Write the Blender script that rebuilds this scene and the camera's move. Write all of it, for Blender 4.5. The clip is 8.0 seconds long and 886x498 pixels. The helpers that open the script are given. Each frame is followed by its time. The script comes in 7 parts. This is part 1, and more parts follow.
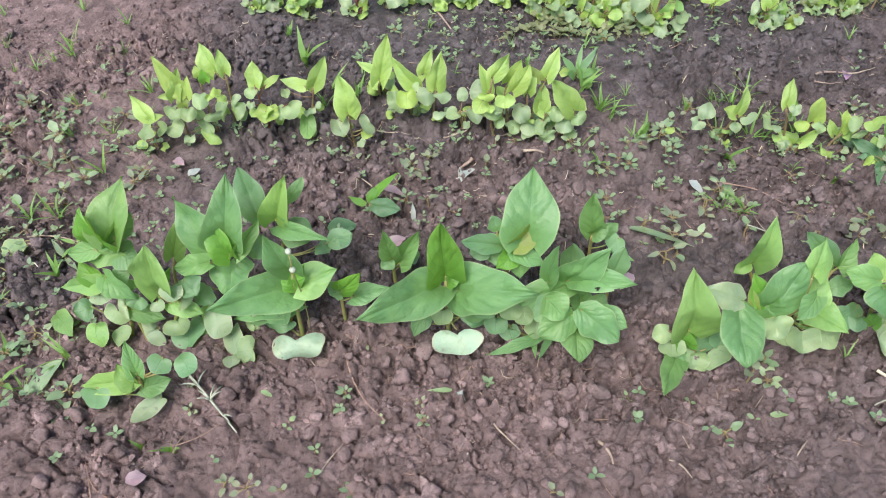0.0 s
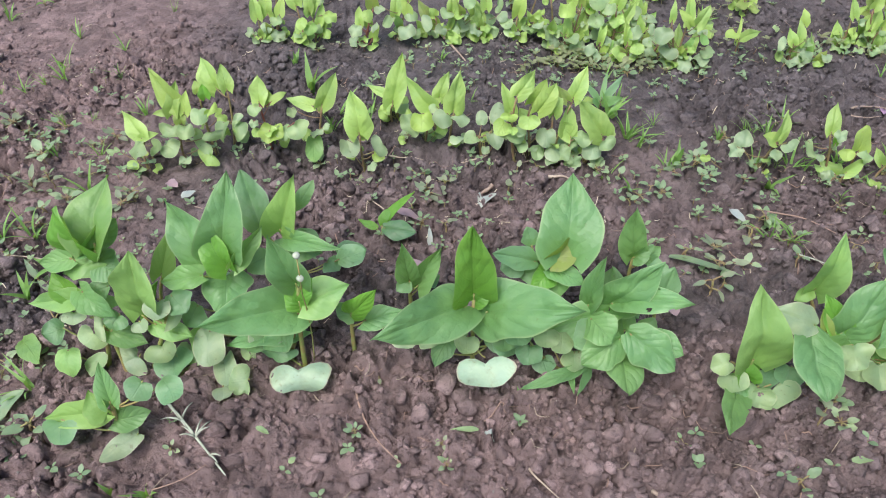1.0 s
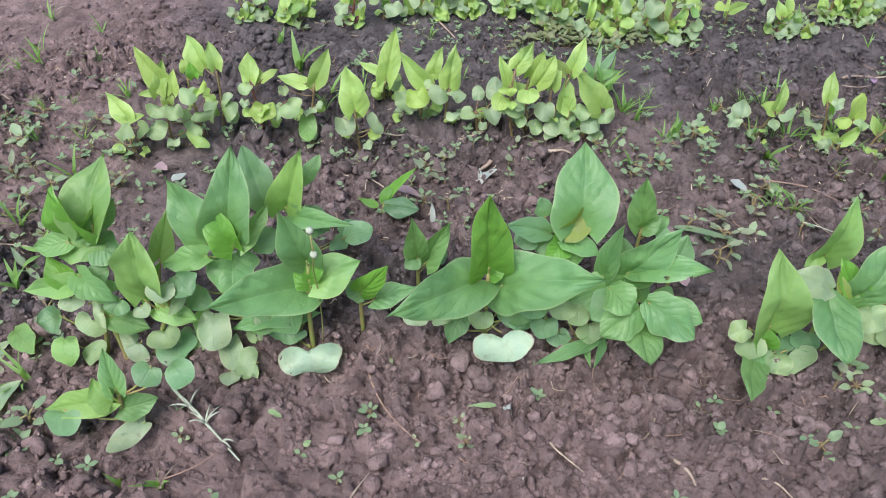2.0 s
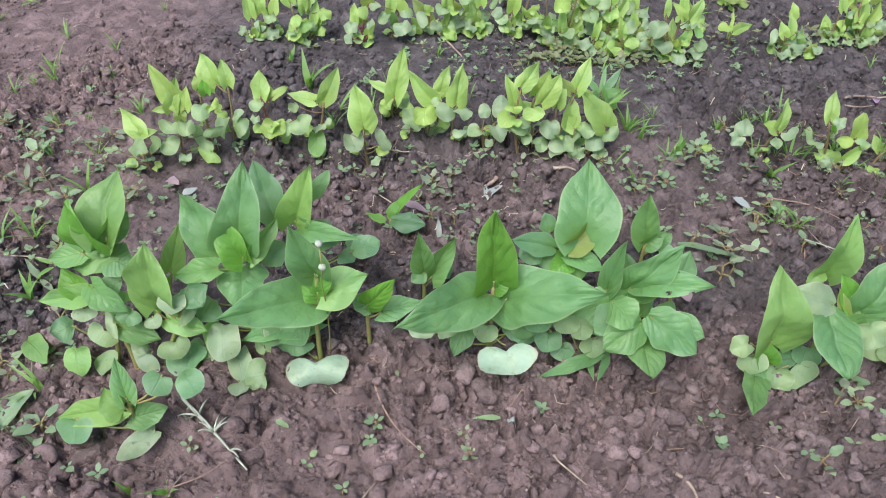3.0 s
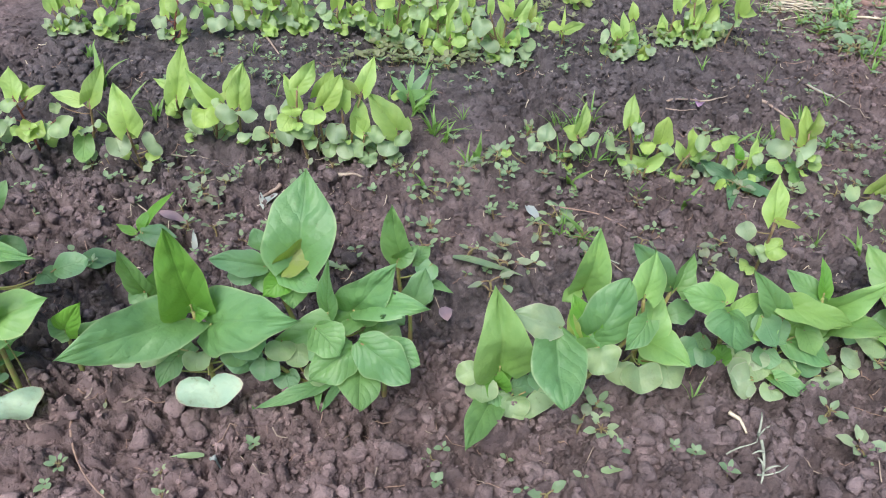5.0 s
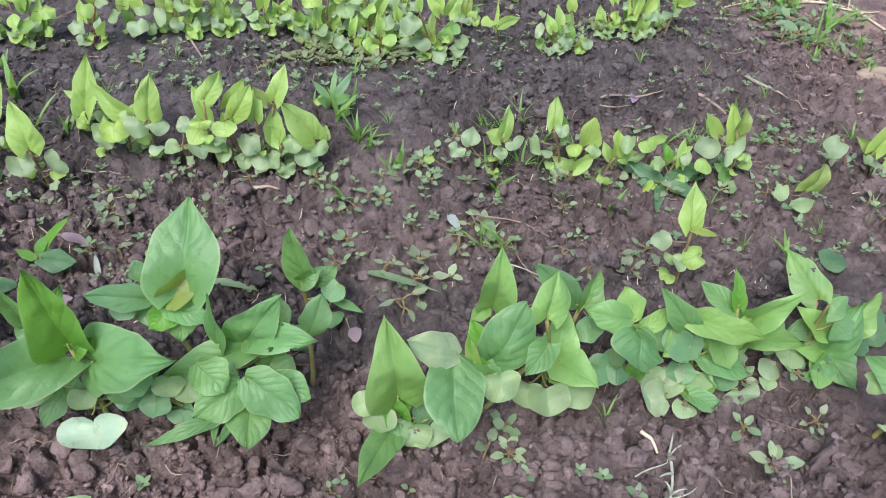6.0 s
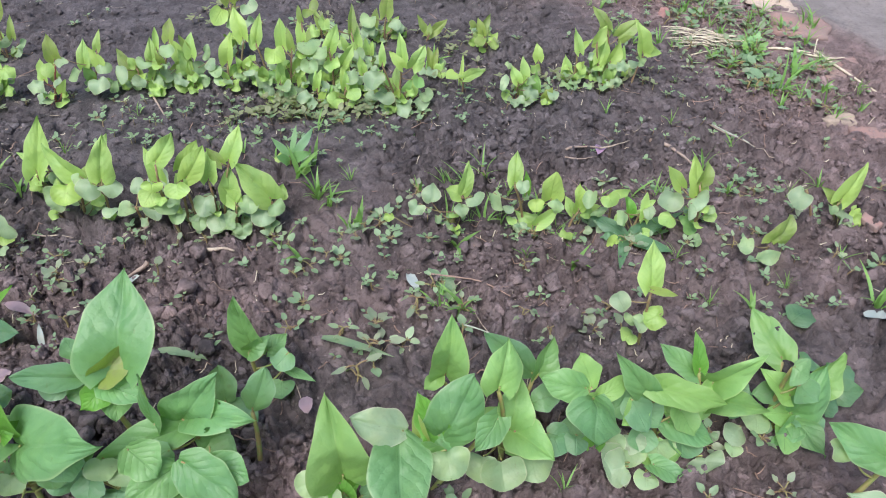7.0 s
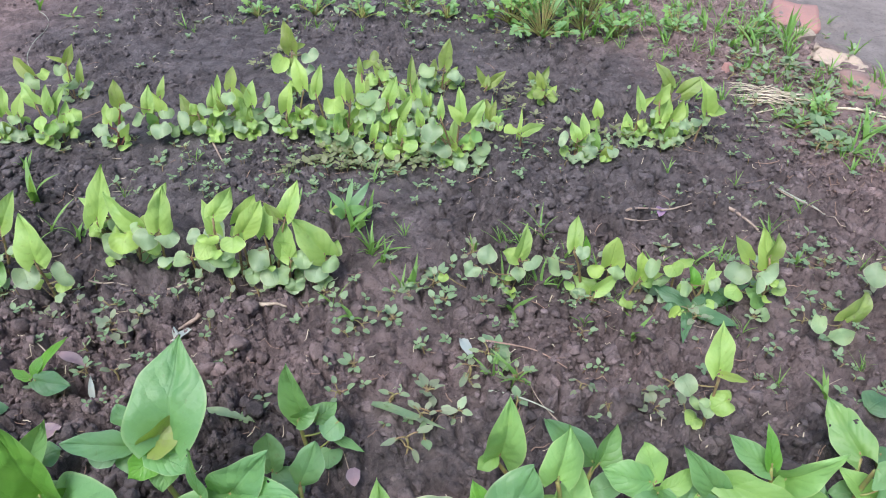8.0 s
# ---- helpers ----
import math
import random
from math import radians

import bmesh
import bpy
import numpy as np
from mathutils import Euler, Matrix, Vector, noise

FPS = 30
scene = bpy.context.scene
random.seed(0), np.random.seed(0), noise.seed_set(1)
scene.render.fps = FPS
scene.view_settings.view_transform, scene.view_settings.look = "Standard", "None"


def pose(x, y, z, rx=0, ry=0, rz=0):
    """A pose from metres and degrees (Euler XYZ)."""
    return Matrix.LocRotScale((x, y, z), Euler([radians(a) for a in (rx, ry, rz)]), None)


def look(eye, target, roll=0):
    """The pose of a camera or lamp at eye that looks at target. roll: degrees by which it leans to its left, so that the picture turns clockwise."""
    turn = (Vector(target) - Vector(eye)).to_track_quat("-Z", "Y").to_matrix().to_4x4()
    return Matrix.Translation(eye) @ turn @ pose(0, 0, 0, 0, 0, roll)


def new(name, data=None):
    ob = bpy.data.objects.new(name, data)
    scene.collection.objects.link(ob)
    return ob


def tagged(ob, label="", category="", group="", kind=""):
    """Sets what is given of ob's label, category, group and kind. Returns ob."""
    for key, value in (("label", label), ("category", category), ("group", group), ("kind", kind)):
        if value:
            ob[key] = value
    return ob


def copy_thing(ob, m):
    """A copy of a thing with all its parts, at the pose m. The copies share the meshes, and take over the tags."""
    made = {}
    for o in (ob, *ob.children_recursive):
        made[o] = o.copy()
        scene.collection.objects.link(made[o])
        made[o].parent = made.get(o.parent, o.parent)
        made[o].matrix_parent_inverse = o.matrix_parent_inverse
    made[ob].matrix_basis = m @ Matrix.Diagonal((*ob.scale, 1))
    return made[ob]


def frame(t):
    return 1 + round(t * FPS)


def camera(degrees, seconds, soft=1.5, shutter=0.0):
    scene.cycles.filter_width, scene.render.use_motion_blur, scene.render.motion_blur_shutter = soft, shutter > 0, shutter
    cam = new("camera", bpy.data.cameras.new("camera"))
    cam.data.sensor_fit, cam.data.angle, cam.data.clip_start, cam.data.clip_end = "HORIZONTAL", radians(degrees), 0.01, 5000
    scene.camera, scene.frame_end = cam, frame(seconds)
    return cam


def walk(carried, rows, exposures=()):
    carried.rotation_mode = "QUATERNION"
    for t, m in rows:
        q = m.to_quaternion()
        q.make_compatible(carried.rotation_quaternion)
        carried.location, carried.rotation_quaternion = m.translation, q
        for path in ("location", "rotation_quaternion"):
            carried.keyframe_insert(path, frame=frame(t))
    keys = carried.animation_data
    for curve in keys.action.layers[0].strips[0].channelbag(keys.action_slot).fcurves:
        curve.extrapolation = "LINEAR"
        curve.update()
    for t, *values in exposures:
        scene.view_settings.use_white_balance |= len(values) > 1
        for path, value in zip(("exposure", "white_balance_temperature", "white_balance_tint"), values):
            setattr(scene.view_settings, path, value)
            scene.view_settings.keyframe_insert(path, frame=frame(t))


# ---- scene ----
cam = camera(62.3, 8.0, 1.05)
PATH = [
    (0, (0.041, 0.026, 0.636), (0.015, 1.337, -0.875), -1.9),
    (0.5, (0.029, 0.038, 0.565), (0.024, 1.488, -0.812), -1.2),
    (1, (0.006, 0.042, 0.534), (0.015, 1.511, -0.824), 0.0),
    (1.5, (-0.019, 0.048, 0.517), (0.052, 1.466, -0.891), 0.7),
    (2, (-0.029, 0.045, 0.514), (0.061, 1.492, -0.864), 0.7),
    (2.2, (-0.032, 0.045, 0.518), (0.062, 1.519, -0.831), 0.7),
    (3.3, (-0.025, 0.033, 0.521), (0.045, 1.516, -0.819), 0.6),
    (3.5, (-0.003, 0.033, 0.522), (0.089, 1.521, -0.811), 0.8),
    (4, (0.048, 0.042, 0.522), (0.163, 1.539, -0.799), 1.3),
    (4.5, (0.11, 0.057, 0.516), (0.26, 1.529, -0.828), 2.4),
    (5, (0.171, 0.075, 0.499), (0.353, 1.543, -0.848), 3.2),
    (5.2, (0.189, 0.082, 0.498), (0.38, 1.542, -0.855), 2.9),
    (6.3, (0.259, 0.112, 0.512), (0.483, 1.534, -0.876), 2.1),
    (6.5, (0.266, 0.114, 0.508), (0.507, 1.54, -0.874), 2.1),
    (7, (0.283, 0.131, 0.515), (0.518, 1.625, -0.793), 1.8),
    (7.5, (0.281, 0.154, 0.512), (0.46, 1.656, -0.796), 1.9),
    (8, (0.272, 0.167, 0.528), (0.399, 1.727, -0.718), 1.3),
]
walk(cam, [(t, look(eye, target, roll)) for t, eye, target, roll in PATH], ((0, 0.95, 6700, 10), (1, 0.84, 6550, 10), (2.2, 0.79, 6400, 10), (3.5, 0.79, 6380, 10), (5, 0.8, 6400, 10), (6.5, 0.83, 6330, 10), (8, 0.85, 6200, 10)))

# ---- light: an overcast sky with one very soft, high sun ----
world = bpy.data.worlds.new("overcast_sky")
scene.world = world
world.use_nodes = True
wn = world.node_tree.nodes
sky = wn.new("ShaderNodeTexSky")
sky.sky_type = "NISHITA"
sky.sun_disc = False
sky.sun_elevation, sky.sun_rotation = radians(59.5), radians(-148)
sky.air_density, sky.dust_density, sky.ozone_density = 1.0, 3.0, 1.0
wn["Background"].inputs["Strength"].default_value = 0.118
world.node_tree.links.new(sky.outputs["Color"], wn["Background"].inputs["Color"])
sun_data = bpy.data.lights.new("soft_sun", "SUN")
sun_data.energy, sun_data.angle, sun_data.color = 2.5, radians(34), (1.0, 0.985, 0.97)
sun = new("soft_sun", sun_data)

sun.matrix_world = look((-1.05, -1.7, 3.4), (0, 0, 0))


# ---- materials ----
def nodes_of(name):
    m = bpy.data.materials.new(name)
    m.use_nodes = True
    nt = m.node_tree
    return m, nt, nt.nodes, nt.links, nt.nodes["Principled BSDF"]


def math_node(nt, op, a, b=None, c=None):
    n = nt.nodes.new("ShaderNodeMath")
    n.operation = op
    for i, v in enumerate((a, b, c)):
        if v is None:
            continue
        if isinstance(v, (int, float)):
            n.inputs[i].default_value = v
        else:
            nt.links.new(v, n.inputs[i])
    return n.outputs[0]


def mix_node(nt, fac, a, b, blend="MIX"):
    n = nt.nodes.new("ShaderNodeMix")
    n.data_type, n.blend_type = "RGBA", blend
    for i, v in ((0, fac), (6, a), (7, b)):
        if isinstance(v, (int, float)):
            n.inputs[i].default_value = v
        elif isinstance(v, tuple):
            n.inputs[i].default_value = (*v, 1)
        else:
            nt.links.new(v, n.inputs[i])
    return n.outputs[2]


def noise_node(nt, vec, scale, detail=4, rough=0.55):
    n = nt.nodes.new("ShaderNodeTexNoise")
    n.inputs["Scale"].default_value, n.inputs["Detail"].default_value, n.inputs["Roughness"].default_value = scale, detail, rough
    if vec is not None:
        nt.links.new(vec, n.inputs["Vector"])
    return n.outputs["Fac"]


def ramp_node(nt, fac, lo, hi):
    n = nt.nodes.new("ShaderNodeMapRange")
    n.interpolation_type = "SMOOTHSTEP"
    n.inputs["From Min"].default_value, n.inputs["From Max"].default_value = lo, hi
    nt.links.new(fac, n.inputs["Value"])
    return n.outputs["Result"]


def coords(nt):
    return nt.nodes.new("ShaderNodeTexCoord").outputs["Object"]


def bump_node(nt, height, dist, strength, chain=None):
    n = nt.nodes.new("ShaderNodeBump")
    n.inputs["Distance"].default_value, n.inputs["Strength"].default_value = dist, strength
    nt.links.new(height, n.inputs["Height"])
    if chain is not None:
        nt.links.new(chain, n.inputs["Normal"])
    return n.outputs["Normal"]


def leaf_material(name, base, vein, edge, spots=0.0, dust=0.0, clear=0.4, rough=0.47, ribs=1.0):
    """Leaf tissue: veins along the blade, mottling, a yellower base, a thin pale margin, specks and soil dust; the
    paler outer part also holds painted sky sheen.
    """
    m, nt, nd, ln, bsdf = nodes_of(name)
    uv = nd.new("ShaderNodeUVMap")
    sep = nd.new("ShaderNodeSeparateXYZ")
    ln.new(uv.outputs["UV"], sep.inputs[0])
    u, v = sep.outputs["X"], math_node(nt, "ABSOLUTE", sep.outputs["Y"])
    obj = coords(nt)
    mottle = noise_node(nt, obj, 60, 3)
    fine = noise_node(nt, obj, 420, 3)
    midrib = math_node(nt, "SUBTRACT", 1.0, ramp_node(nt, v, 0.015, 0.07))
    wob = math_node(nt, "MULTIPLY_ADD", mottle, 0.2, math_node(nt, "MULTIPLY_ADD", v, -0.42, u))
    wave = math_node(nt, "SINE", math_node(nt, "MULTIPLY", wob, 34.0))
    side = ramp_node(nt, wave, 0.86, 1.0)
    veins = math_node(nt, "MAXIMUM", midrib, math_node(nt, "MULTIPLY", side, 0.55))
    info = nd.new("ShaderNodeObjectInfo")
    own = math_node(nt, "MULTIPLY_ADD", info.outputs["Random"], 0.3, 0.88)
    age = ramp_node(nt, math_node(nt, "FRACT", math_node(nt, "MULTIPLY", info.outputs["Random"], 37.0)), 0.35, 1.0)
    col = mix_node(nt, ramp_node(nt, mottle, 0.3, 0.75), base, tuple(min(1, c * k) for c, k in zip(base, (1.35, 1.2, 1.1))))
    col = mix_node(nt, math_node(nt, "MULTIPLY", veins, 0.08 + 0.1 * ribs), col, vein)
    col = mix_node(nt, math_node(nt, "MULTIPLY", ramp_node(nt, v, 0.91, 0.99), 0.8), col, edge)
    inner = math_node(nt, "MULTIPLY", math_node(nt, "SUBTRACT", 1.0, ramp_node(nt, math_node(nt, "MULTIPLY_ADD", mottle, 0.3, u), 0.1, 0.75)), 0.55 if ribs else 0.0)
    col = mix_node(nt, inner, col, tuple(c * k for c, k in zip(base, (0.9, 0.88, 0.5))))
    # pale outer tissue, with the sky's sheen mixed into its colour
    outer = math_node(nt, "MULTIPLY", ramp_node(nt, math_node(nt, "MULTIPLY_ADD", mottle, 0.4, v), 0.5, 1.3), 0.4 if ribs else 0.0)
    col = mix_node(nt, outer, col, tuple(min(1, c * k) for c, k in zip(base, (1.5, 1.3, 1.5))))
    col = mix_node(nt, math_node(nt, "MULTIPLY", age, 0.5 if ribs else 0.0), col, tuple(c * k for c, k in zip(base, (1.3, 1.08, 0.75))))
    blush = math_node(nt, "MULTIPLY", ramp_node(nt, noise_node(nt, obj, 26, 2), 0.52, 0.75), 0.4 if ribs else 0.2)
    col = mix_node(nt, blush, col, tuple(min(1, c * k) for c, k in zip(base, (0.72, 0.84, 0.9))))
    if spots:
        sp = math_node(nt, "MULTIPLY", ramp_node(nt, noise_node(nt, obj, 190, 2), 0.66, 0.74), spots)
        col = mix_node(nt, sp, col, (0.09, 0.06, 0.035))
    if dust:
        du = math_node(nt, "MULTIPLY", ramp_node(nt, noise_node(nt, obj, 95, 6, 0.7), 0.46, 0.7), dust)
        col = mix_node(nt, du, col, (0.19, 0.15, 0.12))
    sc = nd.new("ShaderNodeVectorMath")
    sc.operation = "SCALE"
    ln.new(col, sc.inputs[0])
    ln.new(own, sc.inputs["Scale"])
    col = sc.outputs[0]
    ln.new(col, bsdf.inputs["Base Color"])
    bsdf.inputs["Roughness"].default_value = rough
    bsdf.inputs["Specular IOR Level"].default_value = 0.5
    rise = math_node(nt, "MULTIPLY_ADD", midrib, -0.1 - 0.4 * ribs, math_node(nt, "MULTIPLY", fine, 0.25))
    pucker = math_node(nt, "ABSOLUTE", math_node(nt, "SINE", math_node(nt, "MULTIPLY", math_node(nt, "ADD", wob, 0.046), 17.0)))
    rise = math_node(nt, "MULTIPLY_ADD", math_node(nt, "POWER", pucker, 0.6), 0.32 * ribs, rise)
    rise = math_node(nt, "MULTIPLY_ADD", mottle, 1.5, rise)
    if ribs:  # the fine net of veins
        net = nd.new("ShaderNodeTexVoronoi")
        net.feature, net.inputs["Scale"].default_value = "SMOOTH_F1", 210
        ln.new(obj, net.inputs["Vector"])
        rise = math_node(nt, "MULTIPLY_ADD", net.outputs["Distance"], -0.35 * ribs, rise)
    nrm = bump_node(nt, rise, 0.0016, 0.6)
    ln.new(nrm, bsdf.inputs["Normal"])
    tr = nd.new("ShaderNodeBsdfTranslucent")
    tcol = mix_node(nt, 0.5, col, (0.4, 0.66, 0.05))
    ln.new(tcol, tr.inputs["Color"])
    ln.new(nrm, tr.inputs["Normal"])
    mx = nd.new("ShaderNodeMixShader")
    mx.inputs[0].default_value = clear
    ln.new(bsdf.outputs[0], mx.inputs[1])
    ln.new(tr.outputs[0], mx.inputs[2])
    ln.new(mx.outputs[0], nd["Material Output"].inputs["Surface"])
    return m


LEAF = {
    "green": leaf_material("leaf_green", (0.134, 0.3, 0.128), (0.24, 0.42, 0.22), (0.42, 0.52, 0.27), spots=0.2),
    # deep green, also given to inner and upright blades with their shade painted in
    "deep_and_shaded": leaf_material("leaf_deep_and_shaded_green", (0.108, 0.29, 0.05), (0.17, 0.33, 0.09), (0.3, 0.4, 0.16)),
    "blue": leaf_material("leaf_bluish_green", (0.125, 0.27, 0.14), (0.21, 0.35, 0.22), (0.28, 0.38, 0.27), spots=0.2, dust=0.12, ribs=0.3),
    "dark": leaf_material("leaf_dark_green", (0.085, 0.195, 0.11), (0.13, 0.25, 0.15), (0.16, 0.26, 0.14), dust=0.1, ribs=0.4),
    "light": leaf_material("leaf_light_green", (0.266, 0.43, 0.132), (0.32, 0.45, 0.14), (0.45, 0.5, 0.22), spots=0.2, clear=0.38, ribs=0.5),
    "fresh": leaf_material("leaf_yellow_green", (0.186, 0.365, 0.126), (0.3, 0.42, 0.12), (0.4, 0.46, 0.2), clear=0.4, ribs=0.5),
    "dusty": leaf_material("leaf_dusty_olive", (0.19, 0.28, 0.08), (0.27, 0.33, 0.15), (0.34, 0.35, 0.2), spots=0.35, dust=0.35, ribs=0.5),
    "seedleaf": leaf_material("seed_leaf_green", (0.245, 0.37, 0.195), (0.3, 0.43, 0.2), (0.44, 0.5, 0.3), spots=0.35, dust=0.18, ribs=0.0),
    "pale": leaf_material("seed_leaf_pale", (0.255, 0.365, 0.23), (0.34, 0.47, 0.32), (0.5, 0.48, 0.36), spots=0.4, dust=0.15, ribs=0.0),
    "chalky": leaf_material("seed_leaf_chalky", (0.34, 0.5, 0.375), (0.42, 0.54, 0.43), (0.46, 0.42, 0.32), spots=0.25, dust=0.22, ribs=0.0),
    "weed": leaf_material("weed_leaf_grey_green", (0.185, 0.295, 0.18), (0.27, 0.37, 0.24), (0.27, 0.34, 0.2), dust=0.2, ribs=0.0),
    "grass": leaf_material("grass_blade_green", (0.16, 0.32, 0.09), (0.24, 0.38, 0.15), (0.28, 0.38, 0.18), dust=0.1, ribs=0.0),
    "mauve": leaf_material("mauve_leaf", (0.33, 0.24, 0.3), (0.4, 0.32, 0.36), (0.4, 0.34, 0.38), dust=0.1, ribs=0.0),
    "grey": leaf_material("silvery_leaf_back", (0.27, 0.32, 0.32), (0.32, 0.37, 0.36), (0.32, 0.35, 0.34), dust=0.15, clear=0.15, ribs=0.0),
}


def stalk_material(name, base, other):
    m, nt, nd, ln, bsdf = nodes_of(name)
    obj = coords(nt)
    col = mix_node(nt, ramp_node(nt, noise_node(nt, obj, 130, 4), 0.35, 0.65), base, other)
    ln.new(col, bsdf.inputs["Base Color"])
    bsdf.inputs["Roughness"].default_value = 0.55
    ln.new(bump_node(nt, noise_node(nt, obj, 500, 3), 0.0006, 0.5), bsdf.inputs["Normal"])
    return m


STALK = {
    "front": stalk_material("stem_yellow_green", (0.22, 0.28, 0.08), (0.26, 0.2, 0.08)),
    "mid": stalk_material("stem_green_brown", (0.24, 0.22, 0.09), (0.22, 0.13, 0.08)),
    "back": stalk_material("stem_reddish", (0.22, 0.13, 0.08), (0.2, 0.17, 0.08)),
    "red": stalk_material("stem_red", (0.28, 0.07, 0.06), (0.22, 0.12, 0.08)),
    "straw": stalk_material("dry_straw", (0.4, 0.33, 0.26), (0.26, 0.2, 0.16)),
    "bleached": stalk_material("bleached_grass", (0.62, 0.55, 0.43), (0.5, 0.43, 0.32)),
    "root": stalk_material("dead_rootlet", (0.33, 0.22, 0.17), (0.22, 0.14, 0.11)),
    "twig": stalk_material("weathered_twig", (0.22, 0.16, 0.13), (0.36, 0.28, 0.23)),
}


def soil_material(name, loose=False):
    """Loamy garden soil: crumbs, dry crust and damp patches, with some shade painted in behind the near row and under
    the loose lumps.
    """
    m, nt, nd, ln, bsdf = nodes_of(name)
    pos = nd.new("ShaderNodeNewGeometry").outputs["Position"]
    broad = noise_node(nt, pos, 3.2, 4)
    mid = noise_node(nt, pos, 28, 5, 0.6)
    grain = noise_node(nt, pos, 240, 6, 0.7)
    grit = noise_node(nt, pos, 900, 3, 0.6)
    sep = nd.new("ShaderNodeSeparateXYZ")
    ln.new(pos, sep.inputs[0])
    slant = math_node(nt, "MULTIPLY_ADD", sep.outputs["X"], -0.12, sep.outputs["Y"])
    far = ramp_node(nt, math_node(nt, "MULTIPLY_ADD", broad, 0.7, slant), 0.74, 1.3)
    side = ramp_node(nt, math_node(nt, "MULTIPLY_ADD", broad, 0.5, math_node(nt, "MAXIMUM", math_node(nt, "SUBTRACT", 0.3, sep.outputs["X"]), math_node(nt, "SUBTRACT", math_node(nt, "MULTIPLY_ADD", sep.outputs["Y"], 0.35, sep.outputs["X"]), 0.5))), 0.76, 1.06)
    damp = math_node(nt, "MULTIPLY", far, math_node(nt, "SUBTRACT", 1.0, side))
    moist = ramp_node(nt, math_node(nt, "MULTIPLY_ADD", broad, 0.5, sep.outputs["X"]), 0.32, 0.66)
    damp = math_node(nt, "MAXIMUM", damp, math_node(nt, "MULTIPLY", math_node(nt, "MULTIPLY", moist, 0.46), math_node(nt, "SUBTRACT", 1.0, ramp_node(nt, sep.outputs["Y"], 0.7, 1.0))))
    edge = math_node(nt, "MULTIPLY_ADD", broad, 0.16, sep.outputs["Y"])
    # band behind the near row: damp soil plus the plants' shade, painted dark
    shaded_damp = math_node(nt, "MULTIPLY", ramp_node(nt, edge, 0.53, 0.59), math_node(nt, "SUBTRACT", 1.0, ramp_node(nt, edge, 0.63, 0.76)))
    damp = math_node(nt, "MAXIMUM", damp, math_node(nt, "MULTIPLY", shaded_damp, math_node(nt, "MULTIPLY_ADD", ramp_node(nt, mid, 0.3, 0.7), -0.25, 0.95)))
    away = nd.new("ShaderNodeVectorMath")
    away.operation = "DISTANCE"
    ln.new(pos, away.inputs[0])
    away.inputs[1].default_value = (0.2, 0.9, 0)
    near = math_node(nt, "SUBTRACT", 1.0, ramp_node(nt, math_node(nt, "MULTIPLY_ADD", broad, 0.8, away.outputs["Value"]), 1.3, 1.9))
    damp = math_node(nt, "MULTIPLY", damp, near)
    patch = ramp_node(nt, noise_node(nt, pos, 0.9, 4), 0.5, 0.66)
    damp = math_node(nt, "MAXIMUM", damp, math_node(nt, "MULTIPLY", patch, math_node(nt, "MULTIPLY", math_node(nt, "SUBTRACT", 1.0, near), 0.8)))
    dry = mix_node(nt, ramp_node(nt, mid, 0.3, 0.7), DRY_A, DRY_B)
    wet = mix_node(nt, ramp_node(nt, mid, 0.3, 0.7), WET_A, WET_B)
    col = mix_node(nt, damp, dry, wet)
    cell = nd.new("ShaderNodeTexVoronoi")
    cell.inputs["Scale"].default_value = 75
    cell.inputs["Randomness"].default_value = 1.0
    shifted = nd.new("ShaderNodeVectorMath")
    shifted.operation = "MULTIPLY_ADD"
    ln.new(nd.new("ShaderNodeTexNoise").outputs["Color"], shifted.inputs[0])
    shifted.inputs[1].default_value = (0.012, 0.012, 0.012)
    ln.new(pos, shifted.inputs[2])
    ln.new(shifted.outputs[0], cell.inputs["Vector"])
    tone = nd.new("ShaderNodeSeparateColor")
    ln.new(cell.outputs["Color"], tone.inputs[0])
    bright = nd.new("ShaderNodeVectorMath")
    bright.operation = "SCALE"
    ln.new(col, bright.inputs[0])
    ln.new(math_node(nt, "MULTIPLY_ADD", tone.outputs[0], 0.5, 0.75), bright.inputs["Scale"])
    col = bright.outputs[0]
    trod = ramp_node(nt, math_node(nt, "MULTIPLY_ADD", sep.outputs["Y"], 0.25, math_node(nt, "MULTIPLY_ADD", broad, 0.12, sep.outputs["X"])), 1.45, 1.53)
    verge = ramp_node(nt, math_node(nt, "MULTIPLY_ADD", sep.outputs["Y"], 0.25, math_node(nt, "MULTIPLY_ADD", broad, 0.3, sep.outputs["X"])), 2.15, 2.35)
    trod = math_node(nt, "MULTIPLY", trod, math_node(nt, "SUBTRACT", 1.0, verge))
    col = mix_node(nt, trod, col, mix_node(nt, ramp_node(nt, mid, 0.3, 0.7), (0.25, 0.22, 0.215), (0.34, 0.3, 0.29)))
    col = mix_node(nt, math_node(nt, "MULTIPLY", ramp_node(nt, grain, 0.5, 0.78), 0.5), col, (0.23, 0.19, 0.175))
    col = mix_node(nt, math_node(nt, "MULTIPLY", ramp_node(nt, grain, 0.5, 0.28), 0.55), col, (0.032, 0.026, 0.027))
    col = mix_node(nt, math_node(nt, "MULTIPLY", ramp_node(nt, grit, 0.68, 0.76), 0.4), col, (0.36, 0.3, 0.27))
    if loose:
        pick = nd.new("ShaderNodeNewGeometry").outputs["Random Per Island"]
        obj_pick = nd.new("ShaderNodeObjectInfo").outputs["Random"]
        both = math_node(nt, "FRACT", math_node(nt, "ADD", pick, obj_pick))
        sc = nd.new("ShaderNodeVectorMath")
        sc.operation = "SCALE"
        ln.new(col, sc.inputs[0])
